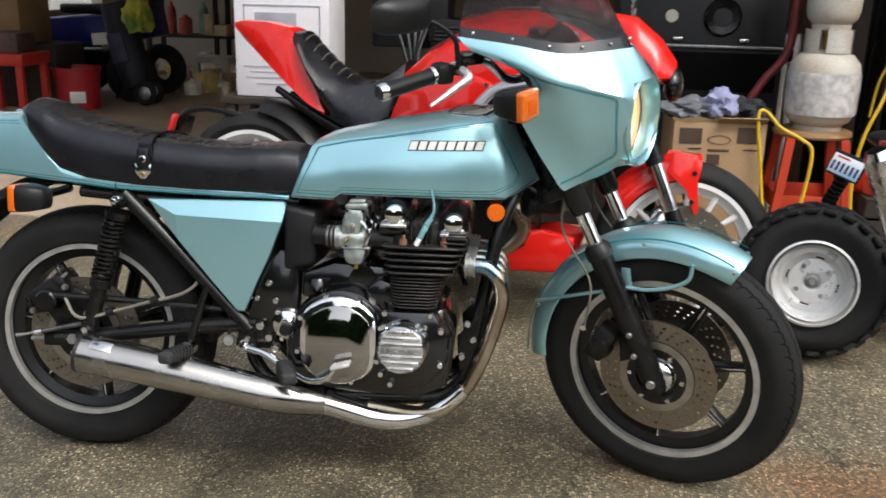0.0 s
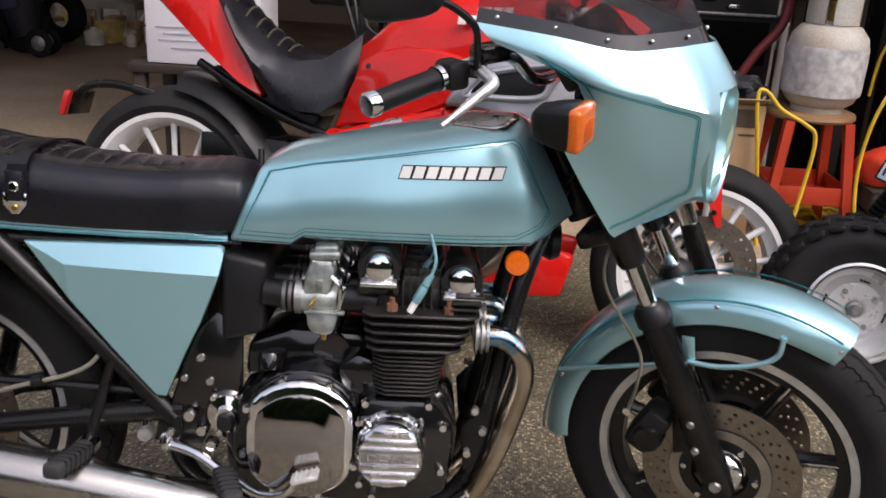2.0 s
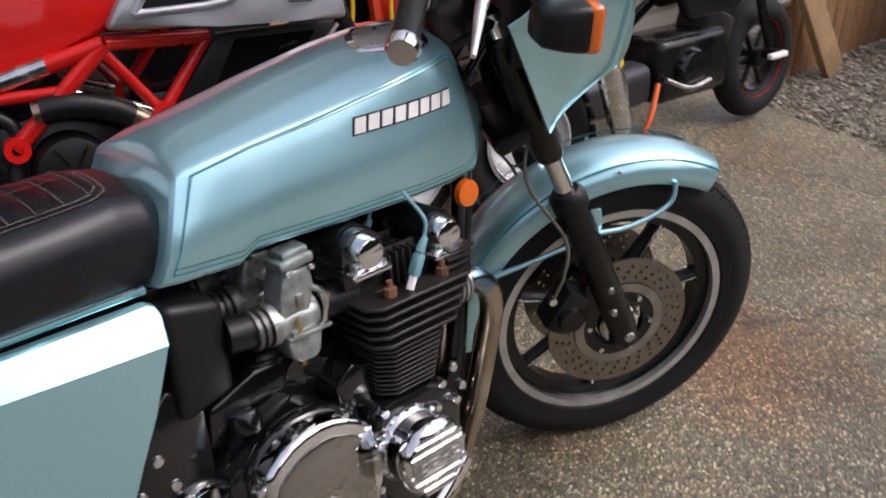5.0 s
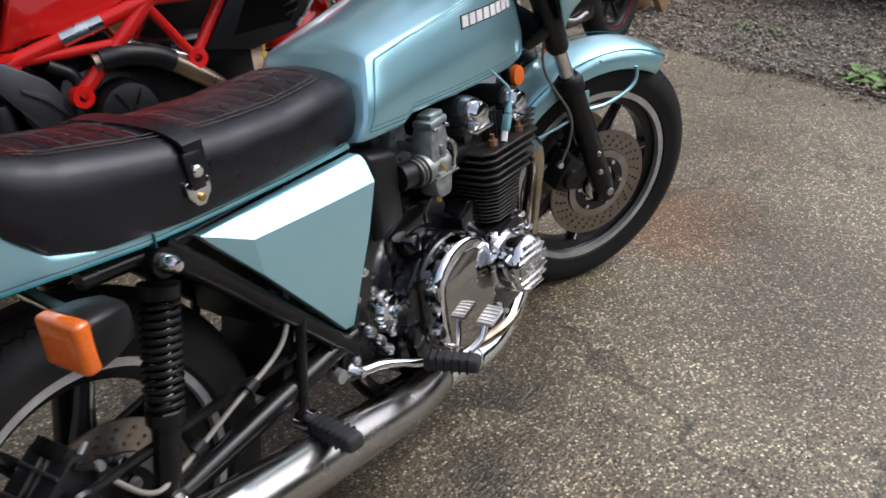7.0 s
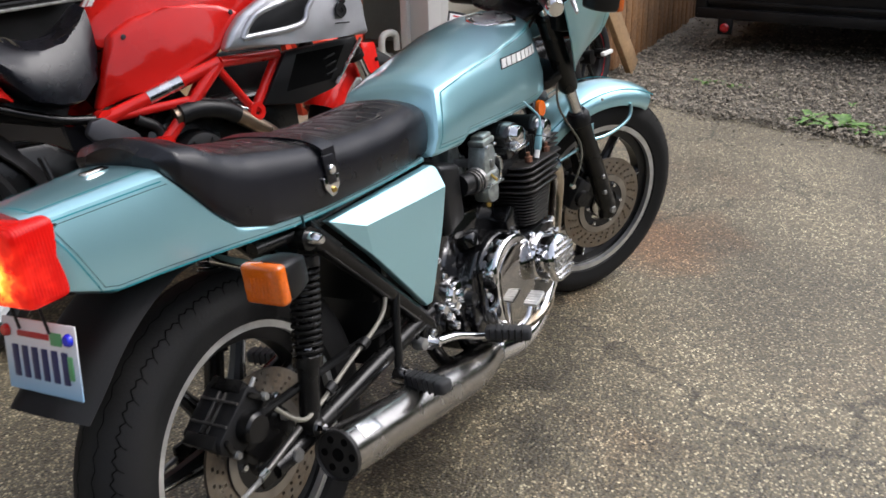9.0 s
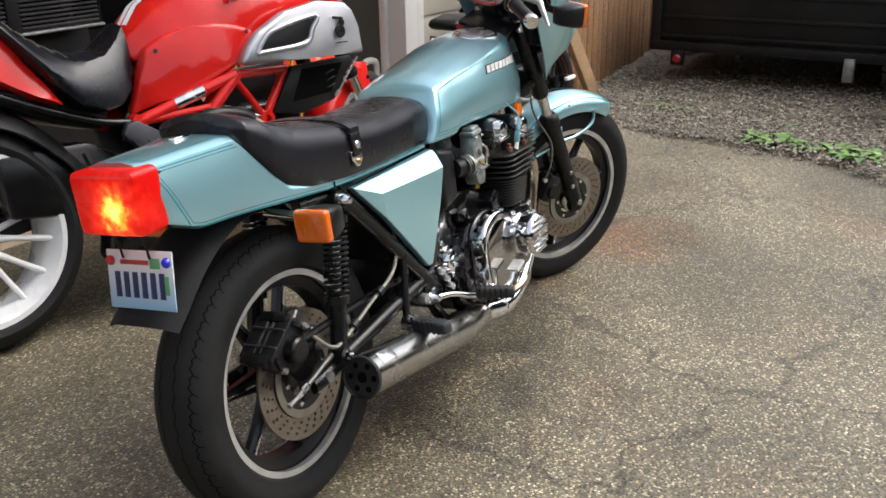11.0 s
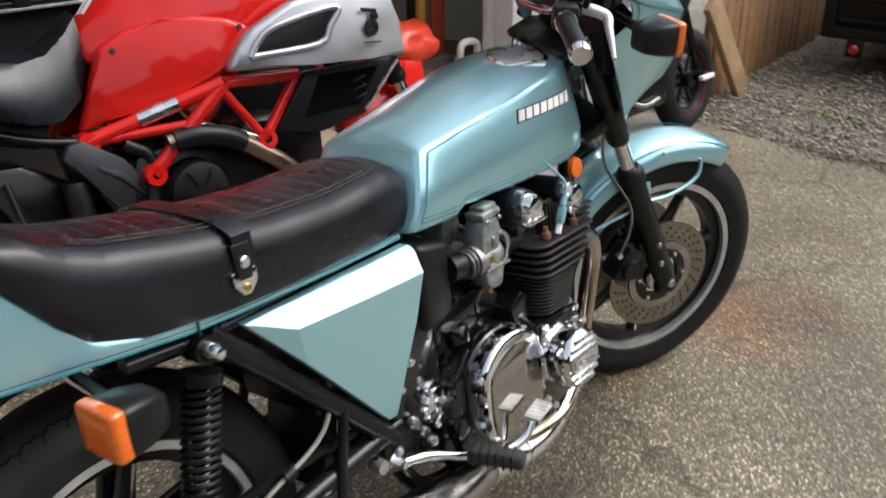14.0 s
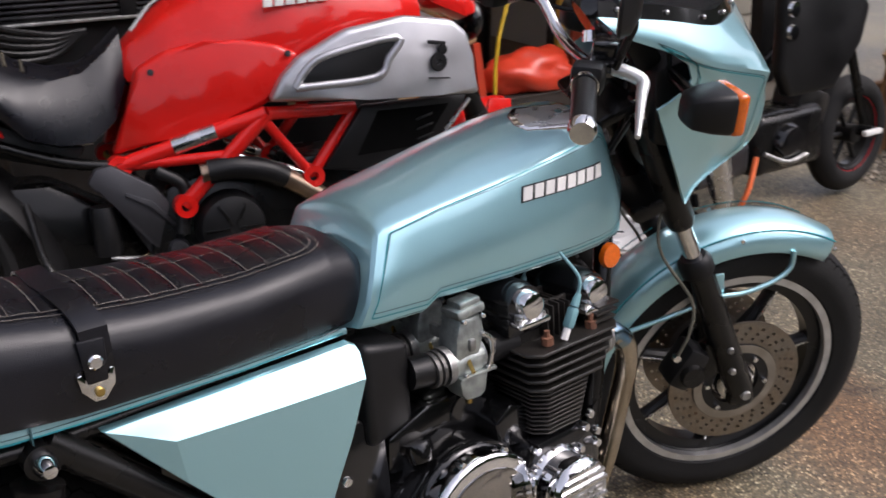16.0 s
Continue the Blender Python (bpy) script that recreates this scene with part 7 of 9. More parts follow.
    add_lathe(lg, [(0, s * 0.005), (0.012, s * 0.004), (0.013, 0), (0, 0)], (1.312, ey, 0.842), 12)
    for dx, dz, w_, h_, a_ in ((-0.004, 0.048, 0.050, 0.010, 8), (0.0, -0.040, 0.058, 0.004, 4), (0.002, 0.0, 0.036, 0.005, -35)):
        add_box(lg, (1.300 + dx, ey, 0.812 + dz), (w_, 0.005, h_), 0.001, pose(0, 0, 0, 0, a_, 0))
    part("scoop_emblem", lg, BLACKPLASTIC, sc, "dark plain emblem")
    rad = part("radiator_shroud", prism([(1.000, 0.560), (1.120, 0.712), (1.425, 0.715), (1.385, 0.640), (1.300, 0.560), (1.15, 0.535)], s * 0.190, s * 0.225, 0.010), BLACKPLASTIC, duc, "black radiator shroud with louvres")
    # black plate laid on the shroud in place of a shaded opening
    part("shroud_mouth_plate", prism([(1.095, 0.585), (1.160, 0.695), (1.365, 0.695), (1.285, 0.592)], s * 0.220, s * 0.2265, 0.002), GROOVE, rad)
    for i in range(3):
        part("louvre", box((1.290, s * 0.228, 0.615 + i * 0.026), (0.05, 0.008, 0.005), 0.002, pose(0, 0, 0, 0, -14, 0)), BLACKPLASTIC, rad)
    part("shroud_edge", tube([(1.300, s * 0.232, 0.575), (1.405, s * 0.268, 0.708)], 0.006, 8, smooth=False), POLISHED, rad)
    part("bellypan", prism([(0.98, 0.315), (1.14, 0.365), (1.27, 0.345), (1.24, 0.215), (1.02, 0.20)], s * 0.12, s * 0.16, 0.015), RED, duc, "gloss red belly pan")
    part("pillion_peg", tube([(0.30, s * 0.16, 0.56), (0.33, s * 0.20, 0.40), (0.42, s * 0.24, 0.36)], 0.010), SATIN, duc)
    part("heel_plate", prism([(0.50, 0.60), (0.56, 0.59), (0.68, 0.42), (0.66, 0.34), (0.58, 0.36), (0.52, 0.48)], s * 0.125, s * 0.150, 0.006), DARKGREY, duc, "dark grey alloy side plate")
    part("bar_grip", tube([(1.16, s * 0.28, 1.14), (1.10, s * 0.40, 1.125)], 0.017, 12, smooth=False), BLACKPLASTIC, duc)
    # plain white bars in place of the maker's name
    for i in range(6):
        x0 = 0.885 + i * 0.028
        part("tank_mark", prism([(x0, 0.968 + i * 0.0015), (x0 + 0.022, 0.969 + i * 0.0015), (x0 + 0.024, 0.994 + i * 0.0015), (x0 + 0.002, 0.993 + i * 0.0015)], s * 0.222, s * (0.2345 - abs(i - 3) * 0.0006), 0.001), WHITE, dtank)

SADDLE = [(0.112, 0.985, 1.016, 0.080, 0.078, 0.014), (0.15, 0.935, 0.992, 0.112, 0.100, 0.040), (0.20, 0.858, 0.925, 0.134, 0.112, 0.058), (0.26, 0.770, 0.872, 0.150, 0.116, 0.058), (0.33, 0.695, 0.838, 0.158, 0.118, 0.044), (0.40, 0.672, 0.830, 0.154, 0.114, 0.030), (0.47, 0.670, 0.842, 0.142, 0.102, 0.022), (0.53, 0.715, 0.885, 0.118, 0.082, 0.02), (0.57, 0.80, 0.925, 0.08, 0.06, 0.015)]
body_loft("saddle", SADDLE, VINYL, "scooped black saddle with ribbed back rest")
OLIVE = pm("olive_cloth", (0.050, 0.042, 0.026), 0.85, var=0.25, bump=0.3)
for i in range(6):
    x = 0.165 + i * 0.036
    zt, wt, cr = (lerp([(r[0], r[k]) for r in SADDLE], x) for k in (2, 4, 5))
    part("saddle_rib", tube([(x, wt * 0.9 * s, zt + cr * math.cos(s * 0.9 * math.pi / 2) - 0.0015) for s in np.linspace(-0.8, 0.8, 9)], 0.0042, 8), OLIVE, duc, "olive ribbed saddle cloth")
body_loft("tail_unit", [(-0.165, 1.025, 1.050, 0.028, 0.03, 0.004), (-0.12, 0.985, 1.056, 0.045, 0.05, 0.008), (0.0, 0.890, 1.052, 0.080, 0.075, 0.010), (0.10, 0.815, 1.034, 0.108, 0.084, 0.010), (0.15, 0.778, 0.960, 0.118, 0.088, 0.006), (0.205, 0.742, 0.850, 0.132, 0.104, 0.004), (0.250, 0.720, 0.775, 0.138, 0.122, 0.002), (0.280, 0.710, 0.722, 0.132, 0.126, 0.0)], RED, "gloss red tail unit")
deng = part("engine", prism([(0.62, 0.22), (0.95, 0.20), (1.10, 0.30), (1.08, 0.45), (0.98, 0.52), (0.80, 0.60), (0.62, 0.56), (0.56, 0.40)], -0.17, 0.17, 0.02), SATIN, duc, "dark V-twin engine")
part("clutch_case", lathe([(0, -0.235), (0.05, -0.234), (0.078, -0.225), (0.085, -0.20), (0.09, -0.16), (0, -0.16)], (0.758, 0, 0.447), 32), BLACKPLASTIC, deng)
for i in range(6):
    a = i * math.pi / 3
    part("case_rib", box((0.758 + 0.04 * math.cos(a), -0.234, 0.447 + 0.04 * math.sin(a)), (0.06, 0.006, 0.007), 0.001, pose(0, 0, 0, 0, -math.degrees(a), 0)), SATIN, deng)
part("rear_cylinder", box((0.70, 0, 0.63), (0.16, 0.26, 0.20), 0.02, pose(0, 0, 0, 0, -35, 0)), SATIN, deng)
part("front_cylinder", box((1.08, 0, 0.50), (0.26, 0.24, 0.17), 0.02), SATIN, deng)
dp = part("exhaust_pipe", tube([(0.70, -0.195, 0.585), (0.78, -0.205, 0.592), (0.86, -0.21, 0.575), (0.95, -0.205, 0.520), (1.05, -0.19, 0.44), (1.08, -0.16, 0.34), (0.95, -0.14, 0.24), (0.70, -0.13, 0.21)], 0.026, 16), TITAN, duc, "burnt steel exhaust pipe with dark heat shield")
part("heat_shield", tube([(0.715, -0.206, 0.590), (0.78, -0.214, 0.594), (0.855, -0.219, 0.577), (0.90, -0.217, 0.552)], 0.030, 14), BLACKPLASTIC, dp, "dark heat shield")
part("silencer", prism([(0.30, 0.20), (0.62, 0.20), (0.66, 0.30), (0.34, 0.36)], -0.19, -0.07, 0.03, 3), SATIN, dp)
part("coolant_hose", tube([(0.60, -0.16, 0.60), (0.66, -0.17, 0.55), (0.64, -0.18, 0.44)], 0.016), BLACKPLASTIC, deng)
part("swingarm", prism([(-0.06, 0.36), (0.10, 0.40), (0.35, 0.50), (0.55, 0.47), (0.56, 0.38), (0.40, 0.34), (0.10, 0.30), (-0.06, 0.31)], 0.12, 0.17, 0.015), DARKGREY, duc, "single-sided dark alloy swingarm")
part("subframe", tube([(0.52, -0.12, 0.615), (0.40, -0.11, 0.64), (0.25, -0.10, 0.70), (0.05, -0.07, 0.80)], 0.014), SATIN, duc)
brk = part("footrest_casting", prism([(0.440, 0.590), (0.460, 0.622), (0.497, 0.628), (0.590, 0.566), (0.655, 0.470), (0.652, 0.405), (0.604, 0.378), (0.565, 0.425), (0.505, 0.525), (0.455, 0.568)], -0.168, -0.140, 0.008), DARKGREY, duc, "dark grey cast footrest bracket")
part("casting_rib", prism([(0.520, 0.560), (0.580, 0.530), (0.630, 0.465), (0.620, 0.460), (0.574, 0.520), (0.520, 0.548)], -0.174, -0.160, 0.003), DARKGREY, brk)
part("casting_boss", lathe([(0, -0.185), (0.022, -0.184), (0.028, -0.168), (0.028, -0.15), (0, -0.15)], (0.628, 0, 0.402), 20), DARKGREY, brk)
# two black fillers added to keep the gap below the seat dark
part("swing_gap_filler", prism([(0.06, 0.60), (0.36, 0.585), (0.50, 0.50), (0.58, 0.38), (0.42, 0.33), (0.06, 0.40)], -0.085, 0.10, 0.02), SATIN, duc)
part("side_gap_filler", lathe([(0, 0.07), (0.030, 0.07), (0.034, 0.06), (0.034, -0.05), (0, -0.05)], (0.47, -0.125, 0.455), 18, pose(0, 0, 0, 90, 0, 0)), BLACKPLASTIC, duc)
part("rear_set_rod", tube([(0.47, -0.15, 0.40), (0.56, -0.155, 0.385), (0.62, -0.155, 0.382)], 0.006, 8), CAST, duc)
part("undertail", prism([(0.10, 0.80), (0.25, 0.745), (0.46, 0.67), (0.42, 0.61), (0.26, 0.66), (0.10, 0.75)], -0.08, 0.08, 0.014), BLACKPLASTIC, duc)
# hugger mudguard and the plate arm behind the wheel
bm = bmesh.new()
prev = None
for i in range(22):
    a = radians(2 + i * 4.0)
    r, w = 0.388 + 0.035 * max(0, 1 - i / 9), 0.140 - 0.03 * (i / 21) ** 2
    c = Vector((DRW[0] + r * math.cos(a), DRW[1], DRW[2] + r * math.sin(a)))
    dd = Vector((math.cos(a), 0, math.sin(a)))
    ring = [bm.verts.new(c + dd * (0.02 - 0.06 * abs(s) ** 4) + Vector((0, s * w, 0))) for s in np.linspace(-1, 1, 9)]
    ring += [bm.verts.new(c + dd * (0.015 - 0.06 * abs(s) ** 4) + Vector((0, s * (w - 0.004), 0))) for s in np.linspace(1, -1, 9)]
    if prev:
        for j in range(18):
            bm.faces.new((prev[j], prev[(j + 1) % 18], ring[(j + 1) % 18], ring[j]))
    else:
        bm.faces.new(ring[::-1])
    prev = ring
bm.faces.new(prev)
hug = part("hugger_mudguard", bm, BLACKPLASTIC, duc, "satin black rear hugger mudguard", 50)
part("plate_arm", tube([(0.10, -0.06, 0.62), (-0.20, -0.05, 0.700), (-0.36, -0.03, 0.690), (-0.42, 0.0, 0.64)], 0.014), SATIN, hug)
part("plate_holder", box((-0.425, 0.02, 0.63), (0.02, 0.14, 0.08), 0.006, pose(0, 0, 0, 0, 18, 0)), SATIN, hug)
part("red_reflector", box((-0.40, -0.09, 0.635), (0.02, 0.028, 0.085), 0.006, pose(0, 0, 0, 0, 18, 0)), pm("red_side_lens", (0.5, 0.02, 0.02), 0.2, coat=0.5), hug, "red side reflector")
# headlamp cowl, bars, mirrors, side stand
body_loft("headlamp_cowl", [(1.32, 1.02, 1.12, 0.03, 0.03, 0.02), (1.40, 0.94, 1.10, 0.09, 0.06, 0.03), (1.49, 0.90, 1.03, 0.10, 0.06, 0.03), (1.55, 0.91, 0.96, 0.06, 0.03, 0.02)], RED, "gloss red headlamp cowl")
part("headlamp", sphere((1.545, 0, 0.90), 0.07, 20, 12, (0.5, 1.1, 0.9)), BLACKGLOSS, duc)
part("handlebar", tube([(1.16, -0.28, 1.14), (1.24, -0.18, 1.14), (1.30, -0.06, 1.08), (1.30, 0.06, 1.08), (1.24, 0.18, 1.14), (1.16, 0.28, 1.14)], 0.014), SATIN, duc)
part("side_stand", tube([(0.70, 0.14, 0.28), (0.74, 0.24, 0.14), (0.77, 0.30, 0.03)], 0.013), SATIN, duc)
part("chain_guard", prism([(-0.02, 0.42), (0.45, 0.50), (0.45, 0.47), (-0.02, 0.38)], 0.10, 0.12, 0.004), SATIN, duc)



# ---- stretched black scooter parked beyond ----
mini = thing("scooter", "stretched black custom scooter with a fat knobbly rear tyre", "scooter", pose(2.46, 1.05, 0.05, 0, 0, 0) @ pose(0, 0, 0, -6, 0, 0))
REDSTRIPE = pm("red_rim_tape", (0.6, 0.02, 0.03), 0.4)
for nm, x in (("front_wheel", 1.17),):
    c = (x, 0, 0.25)
    w = part(nm, xf(rim_bm(0.165, 0.075, 0.02), Matrix.Translation(c)), RIMBLACK, mini, "black wheel with red rim tape")
    part("tyre", xf(tyre_bm(0.25, 0.115, 0.168), Matrix.Translation(c)), RUBBER, w)
    for s in (-1, 1):
        part("rim_tape", xf(lathe([(0.160, s * 0.0385), (0.172, s * 0.0385), (0.172, s * 0.041), (0.160, s * 0.041)], n=48, closed=True), Matrix.Translation(c)), REDSTRIPE, w, "red rim tape")
    part("hub", xf(lathe([(0, 0.05), (0.04, 0.045), (0.04, -0.045), (0, -0.05)], n=20), Matrix.Translation(c)), RIMBLACK, w)
    for i in range(6):
        a = i * math.pi / 3
        part("spoke", xf(tube([(0.035 * math.cos(a), 0, 0.035 * math.sin(a)), (0.155 * math.cos(a), 0, 0.155 * math.sin(a))], 0.011, 8, smooth=False), Matrix.Translation(c)), RIMBLACK, w)
for s in (-1, 1):
    part("fork_leg", tube([(0.90, s * 0.09, 0.86), (1.17, s * 0.09, 0.25)], 0.019, 12, smooth=False), SATIN, mini)
    part("side_shroud", prism([(x if s < 0 else max(x, 0.70), z) for x, z in ((0.46, 0.90), (0.52, 0.97), (0.84, 0.95), (1.00, 0.80), (0.96, 0.66), (0.80, 0.50), (0.52, 0.50), (0.46, 0.60))], s * 0.11, s * 0.165, 0.02, 3), BLACKPLASTIC, mini, "matt black side shroud")
    for z in (0.82, 0.74):
        part("round_reflector", lathe([(0, s * 0.014), (0.026, s * 0.012), (0.030, 0), (0, 0)], (0.50, s * 0.165, z), 18), CHROME, mini, "round silver reflector")
    part("grip", tube([(0.80, s * 0.28, 1.02), (0.75, s * 0.38, 1.00)], 0.017, 10, smooth=False), BLACKPLASTIC, mini)
    part("axle_slider", tube([(1.10, s * 0.10, 0.285), (1.10, s * 0.165, 0.285)], 0.024, 12, smooth=False), SATIN, mini)
part("white_peg", box((1.075, -0.175, 0.290), (0.115, 0.024, 0.022), 0.006), WHITE, mini, "white footrest sleeve")
part("engine", box((0.62, 0, 0.32), (0.42, 0.24, 0.24), 0.04, seg=3), SATIN, mini)
part("cylinder", box((0.82, 0, 0.42), (0.20, 0.14, 0.14), 0.02, pose(0, 0, 0, 0, 20, 0)), FINBLACK, mini)
part("crank_cover", lathe([(0, -0.16), (0.07, -0.155), (0.085, -0.13), (0.085, -0.10), (0, -0.10)], (0.58, 0, 0.31), 24), BLACKGLOSS, mini)
part("frame", tube([(0.92, 0, 0.80), (0.70, 0.06, 0.62), (0.40, 0.09, 0.42), (0.36, 0.09, 0.28)], 0.022), SATIN, mini)
part("swingarm", tube([(0.36, -0.09, 0.30), (0.0, -0.09, 0.25)], 0.02, 10, smooth=False), SATIN, mini)
part("handlebar", tube([(0.80, -0.28, 1.02), (0.86, -0.15, 1.02), (0.88, 0, 0.97), (0.86, 0.15, 1.02), (0.80, 0.28, 1.02)], 0.012), SATIN, mini)
part("orange_strap", tube([(0.36, -0.15, 0.30), (0.30, -0.17, 0.20), (0.26, -0.16, 0.12)], 0.010), pm("orange_strap", (0.75, 0.14, 0.03), 0.5), mini, "orange strap")
part("silver_lever", tube([(0.42, -0.14, 0.30), (0.52, -0.17, 0.26), (0.64, -0.17, 0.27)], 0.010), CAST, mini)
WL = mini.matrix_world.inverted()
mu0, mu1 = Vector((2.212, 0.73, 0.785)), Vector((2.405, 0.74, 0.33))
mf = part("muffler", xf(tube([mu1 + Vector((0.10, 0.06, -0.03)), mu1, mu1.lerp(mu0, 0.12), mu1.lerp(mu0, 0.5), mu0], [0.020, 0.028, 0.041, 0.043, 0.043], 22, 6, False), WL), POLISHED, mini, "brushed steel upswept muffler")
part("muffler_tip", xf(tube([mu0, mu0.lerp(mu1, -0.055)], [0.043, 0.034], 22, smooth=False), WL), CHROME, mf)
part("tip_mouth", xf(tube([mu0.lerp(mu1, -0.056), mu0.lerp(mu1, -0.058)], [0.026, 0.026], 18, smooth=False), WL), GROOVE, mf)
part("yellow_badge", xf(box(mu0.lerp(mu1, 0.38) + Vector((0.012, -0.042, 0.0)), (0.028, 0.008, 0.10), 0.003, pose(0, 0, 0, 0, -22, 14)), WL), pm("yellow_badge", (0.8, 0.6, 0.03), 0.4), mf, "plain yellow badge")
ph = WL @ pose(2.182, 0.94, 0.715) @ pose(0, 0, 0, 0, 0, 50) @ pose(0, 0, 0, 14, 20, 0) @ Matrix.Scale(0.72, 4)
mp_ = part("number_plate", xf(box((0, 0, 0), (0.003, 0.152, 0.092), 0.006), ph), bmat, mini, "white registration plate with plain dark bars")
part("plate_frame", xf(box((0.006, 0, 0.004), (0.008, 0.172, 0.116), 0.008), ph), BLACKPLASTIC, mp_)
for i in range(6):
    part("plate_bar", xf(box((-0.002, 0.060 - i * 0.024, -0.010), (0.002, 0.012, 0.044)), ph), INK, mp_)
part("plate_bar", xf(box((-0.002, 0.025, 0.034), (0.002, 0.065, 0.009)), ph), REDINK, mp_)
part("plate_arm", xf(tube([(2.19, 0.96, 0.70), (2.18, 0.99, 0.62), (2.16, 1.02, 0.52), (2.12, 1.03, 0.42)], 0.017), WL), SATIN, mini)
for i in range(6):
    part("arm_bellow", xf(tube([(2.186 - i * 0.005, 0.968 + i * 0.006, 0.665 - i * 0.016), (2.184 - i * 0.005, 0.971 + i * 0.006, 0.657 - i * 0.016)], 0.023, 12, smooth=False), WL), BLACKPLASTIC, mini)
part("tail", xf(prism([(2.262, 0.795), (2.29, 0.822), (2.42, 0.832), (2.66, 0.815), (2.66, 0.755), (2.44, 0.770), (2.30, 0.770)], 0.92, 1.08, 0.02, 3), WL), BLACKPLASTIC, mini)
part("tail_lamp", xf(box((2.30, 0.915, 0.798), (0.07, 0.012, 0.030), 0.004), WL), pm("smoked_red_lens", (0.10, 0.008, 0.008), 0.2, coat=0.4), mini)
for i in range(5):
    part("maker_mark", xf(box((2.40 + i * 0.042, 0.918, 0.812 - i * 0.003), (0.032, 0.004, 0.014), 0.001), WL), WHITE, mini)
part("swing_stretch", xf(tube([(2.12, 1.14, 0.31), (2.60, 1.12, 0.34), (2.95, 1.08, 0.36)], 0.022), WL), SATIN, mini)
part("drive_case", xf(box((2.52, 1.02, 0.34), (0.62, 0.13, 0.15), 0.04, pose(0, 0, 0, 0, -3, 0), seg=3), WL), DARKGREY, mini)

# its fat rear wheel
QCX, QCY, QCZ = 2.132, 0.955, 0.314
QL = WL @ pose(QCX, QCY, QCZ, 0, 0, -14) @ pose(0, 0, 0, -9, 0, 0) @ Matrix.Diagonal((0.93, 0.95, 0.93, 1))
QA = pm("bright_alloy", (0.86, 0.86, 0.85), 0.38, 0.35, var=0.08, scale=9, col2=(0.70, 0.69, 0.67), rvar=0.2)
quad = part("rear_wheel", xf(lathe([(0.150, -0.128), (0.158, -0.122), (0.156, -0.112), (0.146, -0.10), (0.136, -0.03), (0.118, -0.012), (0.10, -0.018), (0.08, -0.045), (0.045, -0.050), (0.03, -0.045), (0.03, -0.030), (0.075, -0.028), (0.10, 0.0), (0.136, 0.0), (0.146, 0.10), (0.156, 0.112), (0.158, 0.122), (0.150, 0.128), (0.138, 0.105), (0.128, 0.01), (0.10, 0.012), (0.0, 0.012), (0.0, -0.02), (0.028, -0.05), (0.03, -0.052), (0.043, -0.054), (0.082, -0.050), (0.104, -0.022), (0.120, -0.018), (0.132, -0.036), (0.140, -0.11)], n=56), QL), QA, mini, "bare alloy steel rim")
part("tyre", xf(tyre_bm(0.282, 0.24, 0.150, 0.6), QL), RUBBER, quad, "knobbly black quad tyre")
part("hub_cap", xf(lathe([(0, -0.075), (0.012, -0.075), (0.016, -0.06), (0.026, -0.058), (0.026, -0.045), (0, -0.045)], n=18), QL), CAST, quad)
for i in range(4):
    a = i * math.pi / 2 + 0.6
    part("wheel_nut", xf(lathe([(0, -0.062), (0.008, -0.062), (0.010, -0.048), (0, -0.048)], (0.062 * math.cos(a), 0, 0.062 * math.sin(a)), 6), QL), CAST, quad)
    for k in (-0.12, 0.0, 0.12):
        part("rim_slot", xf(box((0.090 * math.cos(a + 0.78 + k), -0.0415, 0.090 * math.sin(a + 0.78 + k)), (0.005, 0.010, 0.009), 0.001, pose(0, 0, 0, 0, -math.degrees(a + 0.78 + k), 0)), QL), GROOVE, quad)
for i in range(26):
    for row, yy in enumerate((-0.088, -0.03, 0.03, 0.088)):
        a = 2 * math.pi * (i + (row % 2) * 0.5) / 26
        rr = 0.281 - (0.020 if abs(yy) > 0.05 else 0.002)
        part("knob", xf(box((rr * math.cos(a), yy, rr * math.sin(a)), (0.016, 0.044, 0.046), 0.004, pose(0, 0, 0, 0, -math.degrees(a), 0) @ pose(0, 0, 0, (14 if yy > 0 else -14), 0, 0), 1), QL), RUBBER, quad)

# ---- black utility trailer on the gravel ----
TRB = pm("trailer_black", (0.006, 0.006, 0.0075), 0.5, var=0.4, scale=4, bump=0.15, col2=(0.013, 0.0125, 0.012), spec=0.3)
tr = thing("utility_trailer", "black steel utility trailer parked on the gravel", "trailer")
part("tail_board", box((5.47, -0.45, 0.62), (0.05, 3.05, 0.66), 0.008), TRB, tr)
for z in (0.36, 0.50, 0.66, 0.84):
    part("board_rib", box((5.437, -0.45, z), (0.018, 3.0, 0.030), 0.006), TRB, tr)
part("bottom_rail", box((5.44, -0.45, 0.285), (0.09, 3.06, 0.07), 0.008), TRB, tr)
for y in (1.06, -1.96):
    part("side_board", box((7.0, y, 0.62), (3.1, 0.05, 0.66), 0.008), TRB, tr)
    part("corner_post", box((5.45, y, 0.62), (0.08, 0.08, 0.74), 0.01), TRB, tr)
part("trailer_floor", box((7.0, -0.45, 0.31), (3.1, 3.0, 0.05), 0.005), TRB, tr)
part("front_board", box((8.5, -0.45, 0.62), (0.05, 3.05, 0.66), 0.008), TRB, tr)
lb = part("lamp_bracket", box((5.41, 0.875, 0.205), (0.03, 0.10, 0.115), 0.006), TRB, tr)
part("red_lamp", lathe([(0, -0.022), (0.022, -0.020), (0.032, -0.008), (0.032, 0), (0, 0)], (5.394, 0.875, 0.195), 20, pose(0, 0, 0, 0, 0, -90)), pm("red_trailer_lens", (0.45, 0.015, 0.02), 0.25, coat=0.4), lb, "round red lamp")
